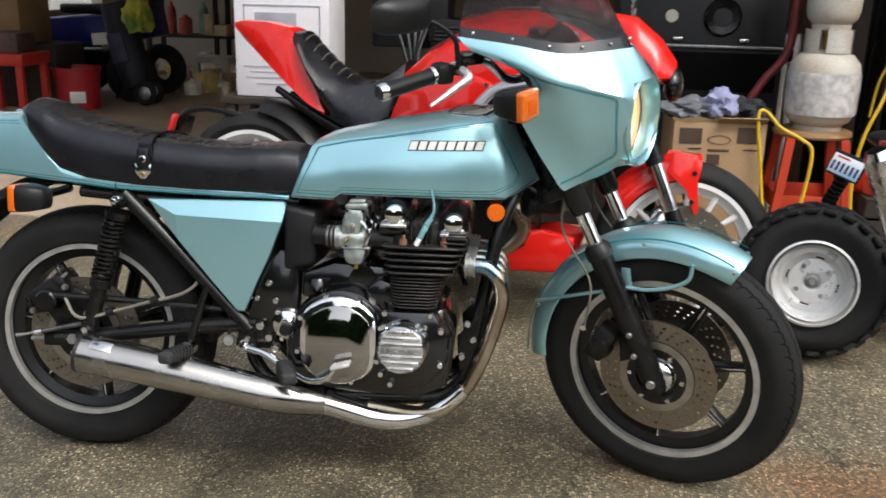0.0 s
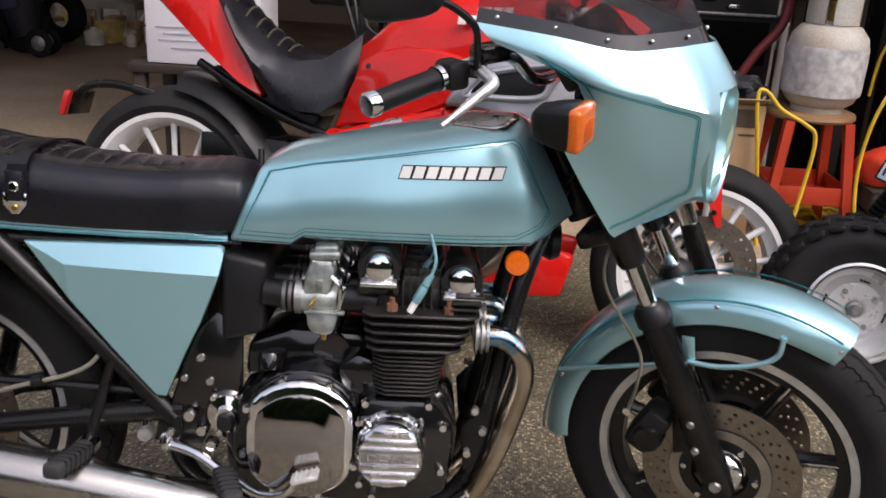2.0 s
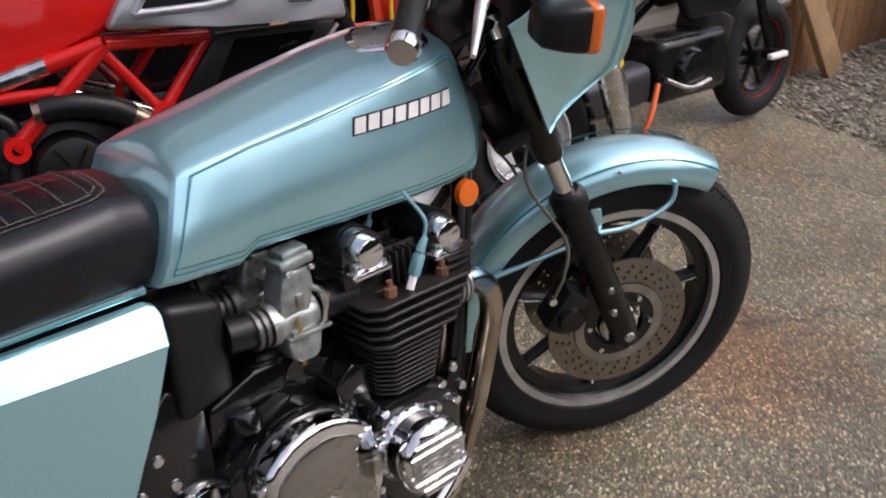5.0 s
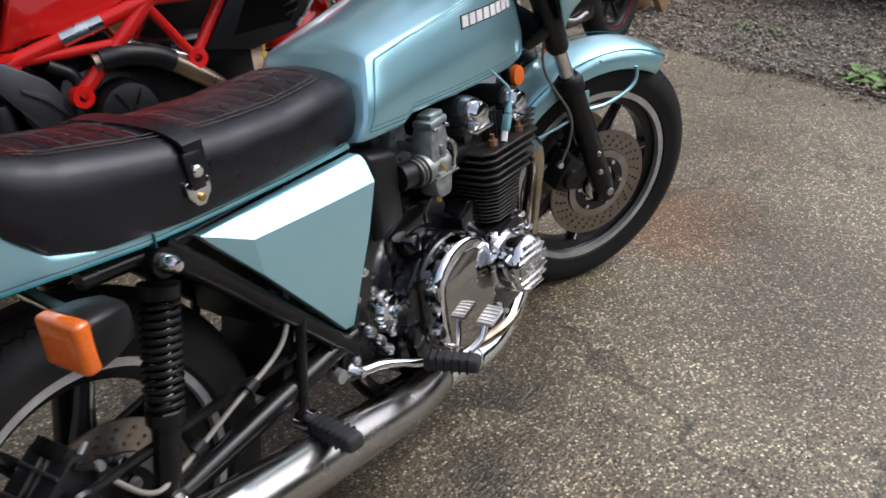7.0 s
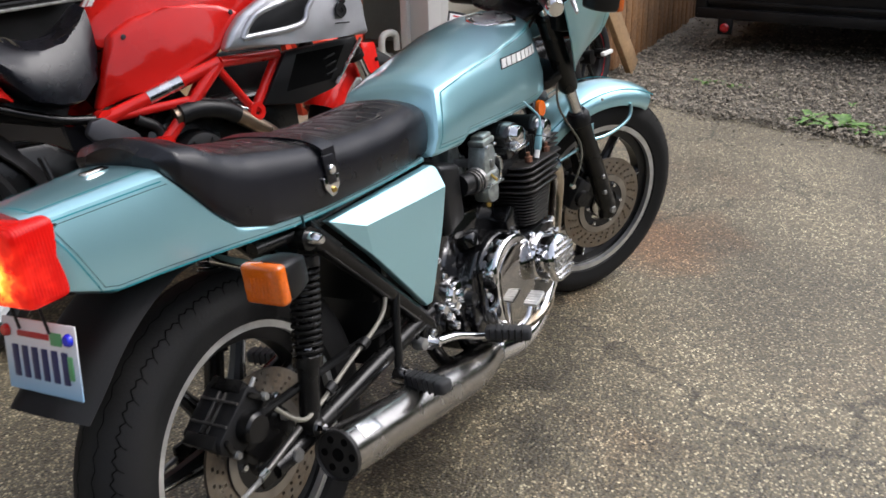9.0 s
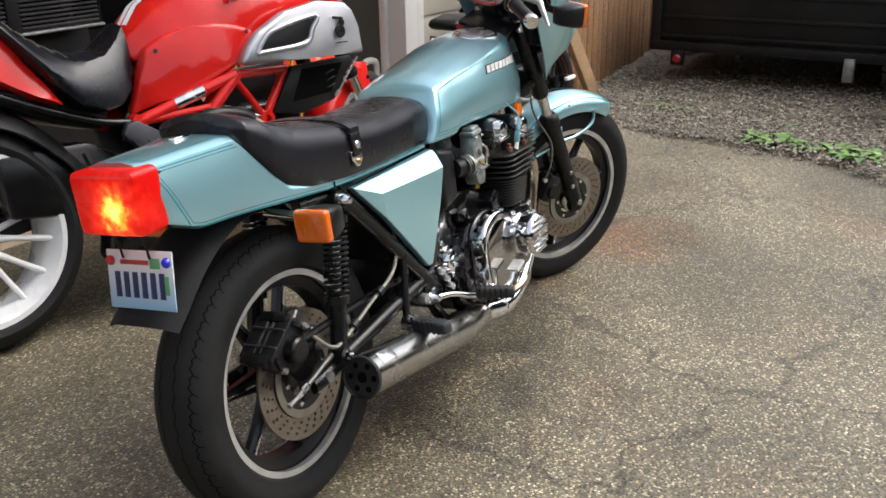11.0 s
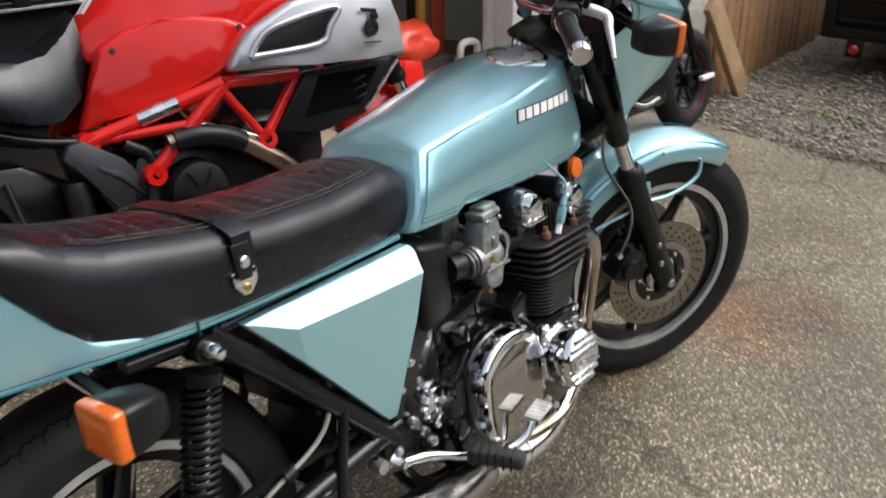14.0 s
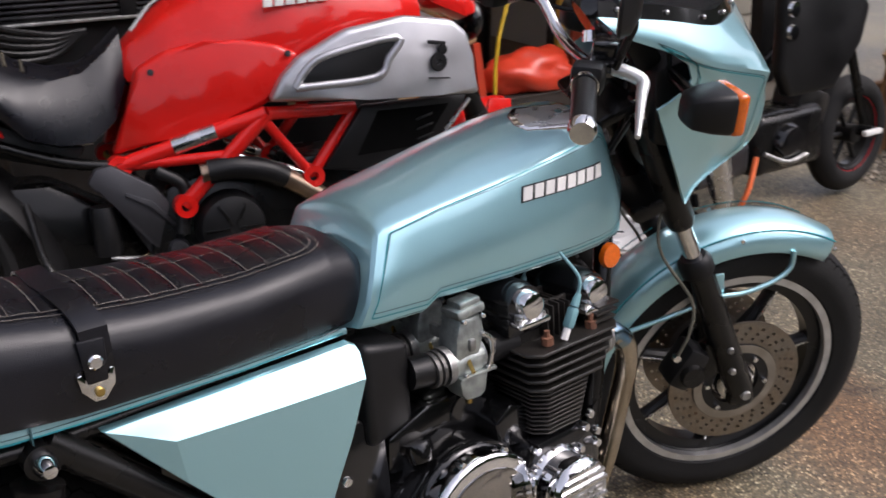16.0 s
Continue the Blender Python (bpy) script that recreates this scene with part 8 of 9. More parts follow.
part("drop_leg", box((5.39, -0.33, 0.20), (0.05, 0.07, 0.16), 0.006), CAST, tr, "galvanised drop leg bracket")
for y in (1.22, -2.12):
    tw = part("trailer_wheel", xf(tyre_bm(0.32, 0.17, 0.19), Matrix.Translation((7.0, y, 0.33))), RUBBER, tr)
    part("wheel_disc", xf(lathe([(0, -0.03), (0.16, -0.04), (0.19, -0.06), (0.19, 0.06), (0, 0.03)], n=32), Matrix.Translation((7.0, y, 0.33))), TRB, tw)
spare = thing("parked_wheel", "black tyre of a parked vehicle on the gravel edge", "wheel", pose(4.95, -0.92, 0.335, 0, 0, -60))
part("tyre", tyre_bm(0.325, 0.19, 0.20), RUBBER, spare)
part("wheel_disc", lathe([(0, -0.03), (0.17, -0.04), (0.20, -0.07), (0.20, 0.07), (0, 0.03)], n=32), SATIN, spare)
for i in range(30):
    a = 2 * math.pi * i / 30
    part("tread_block", box((0.324 * math.cos(a), 0, 0.324 * math.sin(a)), (0.010, 0.15, 0.048), 0.002, pose(0, 0, 0, 0, -math.degrees(a), 0), 1), RUBBER, spare)

# ---- things at the garage mouth ----
CARD = pm("brown_cardboard", (0.36, 0.235, 0.125), 0.8, var=0.12, scale=7, bump=0.1, fine=0.06, col2=(0.30, 0.19, 0.10))
CARDINK = pm("carton_ink", (0.055, 0.035, 0.022), 0.8, var=0.2)
cart = thing("cardboard_box", "open brown cardboard box with dark printed panels", "box", pose(1.97, 2.44, 0.052, 0, 0, 3))
for nm, c, s in (("box_wall", (0, -0.185, 0.30), (0.43, 0.006, 0.60)), ("box_wall", (0, 0.185, 0.30), (0.43, 0.006, 0.60)), ("box_wall", (-0.212, 0, 0.30), (0.006, 0.37, 0.60)), ("box_wall", (0.212, 0, 0.30), (0.006, 0.37, 0.60)), ("box_floor", (0, 0, 0.005), (0.43, 0.37, 0.008))):
    part(nm, box(c, s, 0.001), CARD, cart)
part("box_flap", box((0.10, -0.205, 0.615), (0.22, 0.07, 0.005), 0.001, pose(0, 0, 0, -30, 0, 4)), CARD, cart)
for c, s in (((-0.135, -0.1895, 0.535), (0.105, 0.002, 0.075)), ((0.135, -0.1895, 0.545), (0.105, 0.002, 0.075)), ((0.0, -0.1895, 0.470), (0.10, 0.002, 0.012)), ((-0.02, -0.1895, 0.425), (0.06, 0.002, 0.05)), ((0.06, -0.1895, 0.33), (0.13, 0.002, 0.010)), ((-0.11, -0.1895, 0.475), (0.06, 0.002, 0.008)), ((0.15, -0.1895, 0.475), (0.07, 0.002, 0.008))):
    part("printed_panel", box(c, s), CARDINK, cart)
part("printed_oval", xf(lathe([(0.045, 0), (0.050, 0), (0.050, 0.002), (0.045, 0.002)], n=32, closed=True), pose(0.0, -0.191, 0.520) @ Matrix.Diagonal((1.1, 1, 0.42, 1))), CARDINK, cart)


def cloth(name, c, s, material, seed, label):
    bm = bmesh.new()
    bmesh.ops.create_icosphere(bm, subdivisions=4, radius=1)
    for v in bm.verts:
        n = noise.noise(v.co * 2.1 + Vector((seed, 0, 0))) * 0.45 + noise.noise(v.co * 5.3 + Vector((0, seed, 0))) * 0.22
        v.co = Vector((v.co.x * s[0], v.co.y * s[1], max(-0.55, v.co.z) * s[2])) * (1 + n)
        v.co += Vector(c)
    return single(name, bm, material, label, "cloth", smooth=60)


cloth("rag", (1.84, 2.36, 0.70), (0.13, 0.12, 0.055), pm("grey_rag", (0.13, 0.135, 0.15), 0.9, var=0.3, scale=14, bump=0.3), 1, "crumpled grey rag on the cardboard box")
cloth("rag", (1.98, 2.34, 0.725), (0.075, 0.09, 0.075), pm("lilac_rag", (0.26, 0.27, 0.42), 0.9, var=0.25, scale=14, bump=0.3), 4, "crumpled lilac cloth on the cardboard box")
cloth("rag", (2.12, 2.46, 0.69), (0.11, 0.10, 0.06), pm("black_rag", (0.02, 0.02, 0.024), 0.9, var=0.3, bump=0.3), 9, "crumpled dark cloth on the cardboard box")

ORANGE = pm("orange_red_enamel", (0.55, 0.055, 0.018), 0.4, var=0.12, scale=8, col2=(0.45, 0.04, 0.015))
WOOD = pm("worn_wood", (0.36, 0.21, 0.10), 0.55, var=0.2, scale=7, bump=0.15, col2=(0.26, 0.15, 0.07))
stool = thing("work_stool", "orange-red steel work stool with round wooden top", "stool", pose(2.45, 2.47, 0.052) @ Matrix.Diagonal((1.08, 1.08, 0.93, 1)))
part("seat", lathe([(0, 0.0), (0.165, 0.0), (0.172, 0.012), (0.168, 0.028), (0.15, 0.034), (0, 0.034)], (0, 0, 0.572), 40, pose(0, 0, 0, 90, 0, 0)), WOOD, stool, "worn wooden stool top")
for sx in (-1, 1):
    for sy in (-1, 1):
        part("leg", loft([[Vector((sx * (0.115 + 0.055 * u) + dx, sy * (0.115 + 0.055 * u) + dy, 0.572 * (1 - u))) for dx, dy in ((-0.018, -0.018), (0.018, -0.018), (0.018, 0.018), (-0.018, 0.018))] for u in (0, 1)]), ORANGE, stool, smooth=0)
part("tray", box((0, 0, 0.20), (0.30, 0.30, 0.012), 0.003), ORANGE, stool)
for c, s in (((0, -0.152, 0.235), (0.30, 0.006, 0.085)), ((0, 0.152, 0.235), (0.30, 0.006, 0.085)), ((-0.152, 0, 0.235), (0.006, 0.30, 0.085)), ((0.152, 0, 0.235), (0.006, 0.30, 0.085))):
    part("tray_side", box(c, s, 0.001), ORANGE, stool)

TANKW = pm("rusty_white_paint", (0.56, 0.56, 0.51), 0.55, var=0.12, scale=7, bump=0.1, col2=(0.46, 0.39, 0.30), fine=0.12)
WRAP = pm("crinkled_wrap", (0.44, 0.43, 0.41), 0.4, var=0.15, scale=30, bump=0.8, bscale=60, col2=(0.60, 0.59, 0.57))
prop = thing("propane_tank", "rust-stained white propane tank wrapped in plastic film", "gas tank", pose(2.47, 2.47, 0.628) @ Matrix.Scale(1.06, 4))
part("body", lathe([(0, 0.0), (0.09, 0.0), (0.135, 0.03), (0.153, 0.075), (0.155, 0.24), (0.148, 0.285), (0.115, 0.325), (0.06, 0.342), (0, 0.345)], n=48, m=pose(0, 0, 0, 90, 0, 0)), TANKW, prop)
bm = lathe([(0.154, 0.06), (0.158, 0.075), (0.159, 0.13), (0.1585, 0.18), (0.159, 0.235), (0.156, 0.25)], n=72, m=pose(0, 0, 0, 90, 0, 0))
for v in bm.verts:
    n = noise.noise(Vector((v.co.x * 9, v.co.y * 9, v.co.z * 45))) * 0.03
    v.co.x *= 1 + n
    v.co.y *= 1 + n
part("film_wrap", bm, WRAP, prop, "crinkled grey plastic film", 60)
part("foot_ring", lathe([(0.098, -0.03), (0.104, -0.03), (0.104, 0.02), (0.098, 0.02)], n=40, m=pose(0, 0, 0.018, 90, 0, 0), closed=True), TANKW, prop)
bm = lathe([(0.098, 0.335), (0.103, 0.335), (0.103, 0.435), (0.098, 0.435)], n=40, m=pose(0, 0, 0, 90, 0, 0), closed=True)
bmesh.ops.delete(bm, geom=[f for f in bm.faces if 0.36 < f.calc_center_median().z < 0.42 and abs(math.sin(2 * math.atan2(f.calc_center_median().y, f.calc_center_median().x) + 0.8)) < 0.3], context="FACES")
part("collar", bm, TANKW, prop)
part("valve", lathe([(0, 0.34), (0.02, 0.34), (0.02, 0.40), (0.03, 0.40), (0.03, 0.42), (0, 0.42)], n=16, m=pose(0, 0, 0, 90, 0, 0)), BRASS, prop)
prop2 = thing("propane_tank", "second rusty white propane tank stacked on the first", "gas tank", pose(2.475, 2.475, 1.110) @ Matrix.Scale(1.06, 4))
part("body", lathe([(0, 0.0), (0.08, 0.0), (0.105, 0.025), (0.115, 0.06), (0.115, 0.20), (0.09, 0.25), (0, 0.26)], n=40, m=pose(0, 0, 0, 90, 0, 0)), TANKW, prop2)
part("foot_ring", lathe([(0.078, -0.02), (0.083, -0.02), (0.083, 0.02), (0.078, 0.02)], n=40, m=pose(0, 0, 0, 90, 0, 0), closed=True), TANKW, prop2)

GREYPAINT = pm("grey_white_enamel", (0.52, 0.51, 0.47), 0.5, var=0.15, scale=6)
lad = thing("folded_ladder", "folded grey step ladder standing beside the tank", "ladder", pose(2.40, 3.02, 0.054, 0, 0, -20))
for x in (-0.05, 0.0, 0.05):
    part("rail", box((x, 0, 0.49), (0.034, 0.06, 0.98), 0.008), GREYPAINT, lad)
part("hinge", box((0.0, -0.035, 0.87), (0.09, 0.02, 0.07), 0.01), SATIN, lad)

YEL = pm("yellow_cord", (0.62, 0.40, 0.018), 0.45, var=0.12)
cord = thing("extension_cord", "bright yellow extension cord draped and coiled on the floor", "cord")
part("cord_loop", tube([(2.230, 2.201, 0.066), (2.220, 2.217, 0.179), (2.169, 2.227, 0.508), (2.144, 2.237, 0.698), (2.179, 2.242, 0.716), (2.250, 2.237, 0.646), (2.351, 2.232, 0.594), (2.402, 2.221, 0.530), (2.376, 2.201, 0.291), (2.331, 2.171, 0.066), (2.300, 2.120, 0.066)], 0.0085, 8), YEL, cord)
part("cord_loop", tube([(2.736, 2.303, 0.992), (2.696, 2.252, 0.819), (2.615, 2.221, 0.600), (2.594, 2.201, 0.357), (2.635, 2.151, 0.067), (2.655, 2.049, 0.066)], 0.0085, 8), YEL, cord)
rnd = random.Random(4)
for k in range(5):
    cx, cy, r = 2.66 + rnd.uniform(-0.12, 0.14), 2.70 + rnd.uniform(-0.08, 0.08), rnd.uniform(0.12, 0.24)
    part("cord_coil", tube([(cx + r * math.cos(a) * rnd.uniform(0.8, 1.2), cy + 0.6 * r * math.sin(a) * rnd.uniform(0.8, 1.2), 0.068 + 0.012 * k * rnd.random()) for a in np.linspace(0, 6.0, 14)], 0.0085, 8), YEL, cord)
part("cord_run", tube([(2.70, 2.56, 0.066), (2.86, 2.60, 0.066), (3.0, 2.62, 0.066), (3.12, 2.55, 0.066), (3.35, 2.45, 0.066)], 0.0085, 8), YEL, cord)
single("extension_cord", tube([(2.668, 2.238, 0.066), (2.78, 2.182, 0.066), (2.87, 2.148, 0.066), (2.914, 2.216, 0.179), (2.959, 2.35, 0.336)], 0.006, 8), pm("red_cord", (0.6, 0.03, 0.04), 0.45), "thin red cord hanging to the floor", "cord")
single("yellow_rope", tube([(2.914, 2.798, 1.299), (2.892, 2.776, 1.019), (2.814, 2.742, 0.829), (2.78, 2.708, 0.65)], 0.008, 8), YEL, "yellow rope hanging beside the tank", "rope")

# red sack and white jug on a dark crate
crate = thing("dark_crate", "low dark wooden crate", "crate", pose(2.93, 2.34, 0.054) @ Matrix.Diagonal((0.78, 0.70, 0.92, 1)))
for z in (0.05, 0.15, 0.25):
    for y in (-0.2, 0.2):
        part("slat", box((0, y, z), (0.66, 0.014, 0.085), 0.003), DARKWOOD, crate)
    for x in (-0.33, 0.33):
        part("slat", box((x, 0, z), (0.014, 0.40, 0.085), 0.003), DARKWOOD, crate)
part("lid", box((0, 0, 0.30), (0.68, 0.42, 0.016), 0.003), DARKWOOD, crate)
bm = bmesh.new()
bmesh.ops.create_icosphere(bm, subdivisions=4, radius=1)
for v in bm.verts:
    n = noise.noise(v.co * 1.7) * 0.22 + noise.noise(v.co * 6) * 0.06
    v.co = Vector((v.co.x * 0.27, v.co.y * 0.15, max(-0.5, v.co.z) * 0.13)) * (1 + n)
single("red_sack", bm, pm("red_plastic_sheet", (0.62, 0.05, 0.02), 0.35, var=0.15, scale=9, bump=0.2, bscale=30), "crumpled orange-red plastic sack on the crate", "bag", pose(2.91, 2.33, 0.405) @ Matrix.Scale(0.98, 4), smooth=60)
jug = thing("white_jug", "white plastic jug with an orange label", "jug", pose(3.24, 2.20, 0.054))
part("body", lathe([(0, 0), (0.075, 0), (0.082, 0.02), (0.08, 0.17), (0.055, 0.22), (0.028, 0.245), (0.028, 0.265), (0, 0.265)], n=28, m=pose(0, 0, 0, 90, 0, 0)), pm("milky_plastic", (0.62, 0.60, 0.55), 0.4, var=0.06), jug)
part("label_band", lathe([(0.0815, 0.07), (0.0835, 0.07), (0.0825, 0.14), (0.0805, 0.14)], n=28, m=pose(0, 0, 0, 90, 0, 0), closed=True), pm("orange_label", (0.6, 0.12, 0.03), 0.5), jug)
part("handle", tube([(0.06, 0, 0.21), (0.11, 0, 0.20), (0.115, 0, 0.13), (0.08, 0, 0.09)], 0.011), pm("milky_handle", (0.62, 0.60, 0.55), 0.4), jug)

# black cabinet with round ports behind the red motorcycle
cab = thing("black_cabinet", "black equipment cabinet with round speaker port", "cabinet", pose(1.93, 3.0, 0.054))
part("body", box((0, 0.12, 0.62), (0.86, 0.50, 1.24), 0.01), BLACKPLASTIC, cab)
part("metal_rail", box((0, -0.142, 0.91), (0.84, 0.016, 0.014), 0.003), CAST, cab)
part("speaker_ring", lathe([(0.05, -0.012), (0.085, -0.02), (0.098, -0.008), (0.098, 0.0), (0.05, 0.0)], (0.10, -0.132, 1.06), 36, closed=True), SATIN, cab)
part("speaker_cone", lathe([(0, 0.004), (0.03, -0.004), (0.05, 0.0), (0.05, 0.004)], (0.10, -0.134, 1.06), 28), DARKGREY, cab)
part("white_port", lathe([(0, -0.010), (0.030, -0.010), (0.034, 0), (0, 0)], (-0.16, -0.131, 1.06), 24), pm("pale_port", (0.5, 0.48, 0.42), 0.5), cab)
# black plate on the front, painting in the shade of a recess
part("recess", box((0.0, -0.125, 0.78), (0.80, 0.02, 0.20), 0.002), GROOVE, cab)
part("corner_strip", box((-0.36, -0.140, 1.10), (0.028, 0.02, 0.28), 0.004), POLISHED, cab, "polished metal corner strip")
for x in (-0.12, 0.22):
    part("latch", box((x, -0.146, 0.945), (0.05, 0.012, 0.018), 0.004), POLISHED, cab)
single("red_hose", tube([(2.36, 2.78, 1.6), (2.36, 2.72, 1.15), (2.33, 2.68, 0.95), (2.22, 2.66, 0.80), (2.16, 2.66, 0.62), (2.16, 2.66, 0.06)], 0.022, 10), pm("dull_red_hose", (0.17, 0.02, 0.022), 0.6), "dull red hose hanging down to the floor", "hose")

rack = thing("louvred_rack", "low black rack with ribbed louvre panels and cables", "rack", pose(1.02, 2.62, 0.054))
part("body", box((0, 0.06, 0.40), (0.92, 0.40, 0.80), 0.01), BLACKPLASTIC, rack)
part("louvre_panel", box((0, -0.10, 0.90), (0.92, 0.30, 0.26), 0.01), SATIN, rack)
for i in range(11):
    for x in (-0.235, 0.235):
        part("louvre", box((x, -0.256, 0.80 + i * 0.019), (0.40, 0.012, 0.006), 0.001, pose(0, 0, 0, 25, 0, 0)), DARKGREY, rack)
part("front_edge", box((0, -0.255, 0.775), (0.92, 0.02, 0.012), 0.003), CAST, rack)
part("divider", box((0.0, -0.258, 0.90), (0.06, 0.012, 0.25), 0.003), BLACKPLASTIC, rack)
for k in range(5):
    part("cable", tube([(-0.62 + 0.04 * k, -0.20, 0.95 + 0.02 * k), (-0.50, -0.28 - 0.01 * k, 0.70 + 0.03 * k), (-0.30, -0.27, 0.66 + 0.02 * k), (-0.16, -0.26, 0.74)], 0.011, 8), BLACKPLASTIC, rack)

bench = thing("low_bench", "dark low bench holding a white carton", "bench", pose(0.02, 2.20, 0.054))
part("bench_top", box((0, 0, 0.645), (0.80, 0.42, 0.035), 0.004), DARKWOOD, bench)
for x in (-0.36, 0.36):
    for y in (-0.17, 0.17):
        part("bench_leg", box((x, y, 0.315), (0.05, 0.05, 0.625), 0.004), DARKWOOD, bench)
WCARD = pm("white_carton", (0.66, 0.64, 0.66), 0.6, var=0.05, scale=5, fine=0.04)
wb_ = thing("white_carton", "large white printed carton standing on the bench", "box", pose(-0.055, 2.16, 0.72))
part("carton", box((-0.022, 0, 0.42), (0.455, 0.30, 0.84), 0.006), WCARD, wb_)
for x in (-0.225, 0.185):
    part("red_tape", box((x, -0.1515, 0.475), (0.034, 0.003, 0.030), 0.004), REDINK, wb_)
INKG = pm("grey_print", (0.30, 0.30, 0.34), 0.6)
for c, s in (((-0.02, -0.152, 0.42), (0.36, 0.002, 0.006)), ((-0.02, -0.152, 0.27), (0.36, 0.002, 0.006)), ((-0.20, -0.152, 0.345), (0.006, 0.002, 0.15)), ((0.16, -0.152, 0.345), (0.006, 0.002, 0.15)), ((-0.05, -0.152, 0.35), (0.20, 0.002, 0.075)), ((0.0, -0.152, 0.14), (0.42, 0.002, 0.006)), ((0.0, -0.152, 0.115), (0.36, 0.002, 0.006)), ((0.0, -0.152, 0.09), (0.40, 0.002, 0.006)), ((0.0, -0.152, 0.06), (0.30, 0.002, 0.006))):
    part("printed_bar", box(c, s), INKG, wb_)
black_case = single("black_case", box((0.44, 2.62, 1.10), (0.40, 0.25, 0.34), 0.02), BLACKPLASTIC, "black equipment case on the rack", "case")

# ---- clutter deep in the garage ----
def tub(name, c, r0, r1, h, material, label, cat):
    t = thing(name, label, cat, pose(*c))
    part("body", lathe([(0, 0), (r0, 0), (r1, h), (r1 - 0.006, h), (r0 - 0.006, 0.008), (0, 0.008)], n=32, m=pose(0, 0, 0, 90, 0, 0)), material, t)
    part("lip", lathe([(r1 - 0.004, h - 0.03), (r1 + 0.008, h - 0.03), (r1 + 0.008, h), (r1 - 0.004, h)], n=32, m=pose(0, 0, 0, 90, 0, 0), closed=True), material, t)
    return t


bucket = tub("bucket", (-3.12, 5.60, 0.054), 0.175, 0.205, 0.37, pm("red_bucket", (0.42, 0.02, 0.03), 0.4, var=0.1), "red plastic bucket with a white label", "bucket")
part("label_patch", box((0.09, -0.178, 0.12), (0.13, 0.004, 0.10), 0.001, pose(0, 0, 0, 0, 0, 26)), WHITE, bucket)
rs = thing("red_stand", "red steel stand with a grey machine on top", "stand", pose(-3.52, 5.2, 0.054))
REDST = pm("red_stand_enamel", (0.50, 0.03, 0.02), 0.4, var=0.15)
for x in (-0.22, 0.22):
    for y in (-0.18, 0.18):
        part("leg", box((x, y, 0.22), (0.06, 0.05, 0.44), 0.006), REDST, rs)
part("top", box((0, 0, 0.47), (0.54, 0.44, 0.10), 0.01), REDST, rs)
part("machine", box((0.05, 0, 0.60), (0.30, 0.30, 0.18), 0.03), pm("rusty_machine", (0.10, 0.06, 0.05), 0.6, var=0.4, scale=12), rs)
part("silver_cap", box((-0.12, -0.10, 0.62), (0.14, 0.10, 0.05), 0.012, pose(0, 0, 0, 0, 20, 0)), POLISHED, rs)
single("cardboard_box", box((-3.78, 5.7, 0.895), (0.50, 0.5, 0.55), 0.008), CARD, "plain brown cardboard box stacked behind the stand", "box")
single("wooden_cabinet", box((-3.55, 5.75, 0.335), (0.6, 0.5, 0.56), 0.01), DARKWOOD, "dark wooden cabinet at the back wall", "cabinet")
BLUEP = pm("blue_plastic", (0.012, 0.014, 0.16), 0.35, var=0.1)
qb = thing("blue_quad", "dark blue quad bike parked in the garage", "quad bike", pose(-3.30, 6.45, 0.054))
part("rear_cowl", prism([(-0.45, 0.50), (-0.40, 0.76), (0.20, 0.80), (0.34, 0.66), (0.30, 0.54)], -0.30, 0.30, 0.03), BLUEP, qb)
part("plate_panel", box((0.16, -0.31, 0.58), (0.20, 0.01, 0.11), 0.01, pose(0, 0, 0, 0, -5, 0)), WHITE, qb)
part("seat", box((-0.1, 0, 0.84), (0.5, 0.26, 0.10), 0.03), VINYL, qb)
part("front_cowl", prism([(0.34, 0.55), (0.40, 0.95), (0.55, 1.0), (0.62, 0.60)], -0.22, 0.22, 0.03), BLUEP, qb)
for x in (-0.35, 0.45):
    for y in (-0.34, 0.34):
        part("wheel", xf(tyre_bm(0.25, 0.18, 0.12), Matrix.Translation((x, y, 0.25))), RUBBER, qb)
part("axle_block", box((0.05, 0, 0.33), (0.7, 0.4, 0.25), 0.03), SATIN, qb)
cartw = thing("golf_cart_trolley", "black folding trolley with two wheels", "trolley", pose(-2.66, 5.98, 0.054))
for y in (-0.06, 0.10):
    part("wheel", xf(tyre_bm(0.115, 0.05, 0.07), Matrix.Translation((0.02, y, 0.115))), RUBBER, cartw)
    part("wheel_hub", xf(lathe([(0, -0.028), (0.05, -0.02), (0.07, 0), (0.05, 0.02), (0, 0.028)], n=20), Matrix.Translation((0.02, y, 0.115))), CAST, cartw)
part("trolley_tube", tube([(0.02, 0.02, 0.115), (-0.08, 0.02, 0.5), (-0.16, 0.02, 1.05)], 0.018), SATIN, cartw)
part("trolley_tube", tube([(-0.30, 0.02, 0.05), (-0.14, 0.02, 0.5), (-0.05, 0.02, 0.95)], 0.016), SATIN, cartw)
part("bag", tube([(-0.10, 0.06, 0.16), (-0.13, 0.06, 0.30), (-0.20, 0.06, 0.62), (-0.26, 0.06, 0.92)], [0.12, 0.145, 0.15, 0.14], 20, 5, smooth=True), pm("navy_black_bag", (0.012, 0.012, 0.02), 0.6, var=0.4, scale=8, bump=0.3), cartw, "dark carry bag strapped to the trolley")
part("bag_pocket", box((-0.20, -0.085, 0.52), (0.16, 0.05, 0.28), 0.02, pose(0, 0, 0, 0, -12, 0)), pm("navy_pocket", (0.03, 0.03, 0.06), 0.6, var=0.3), cartw)
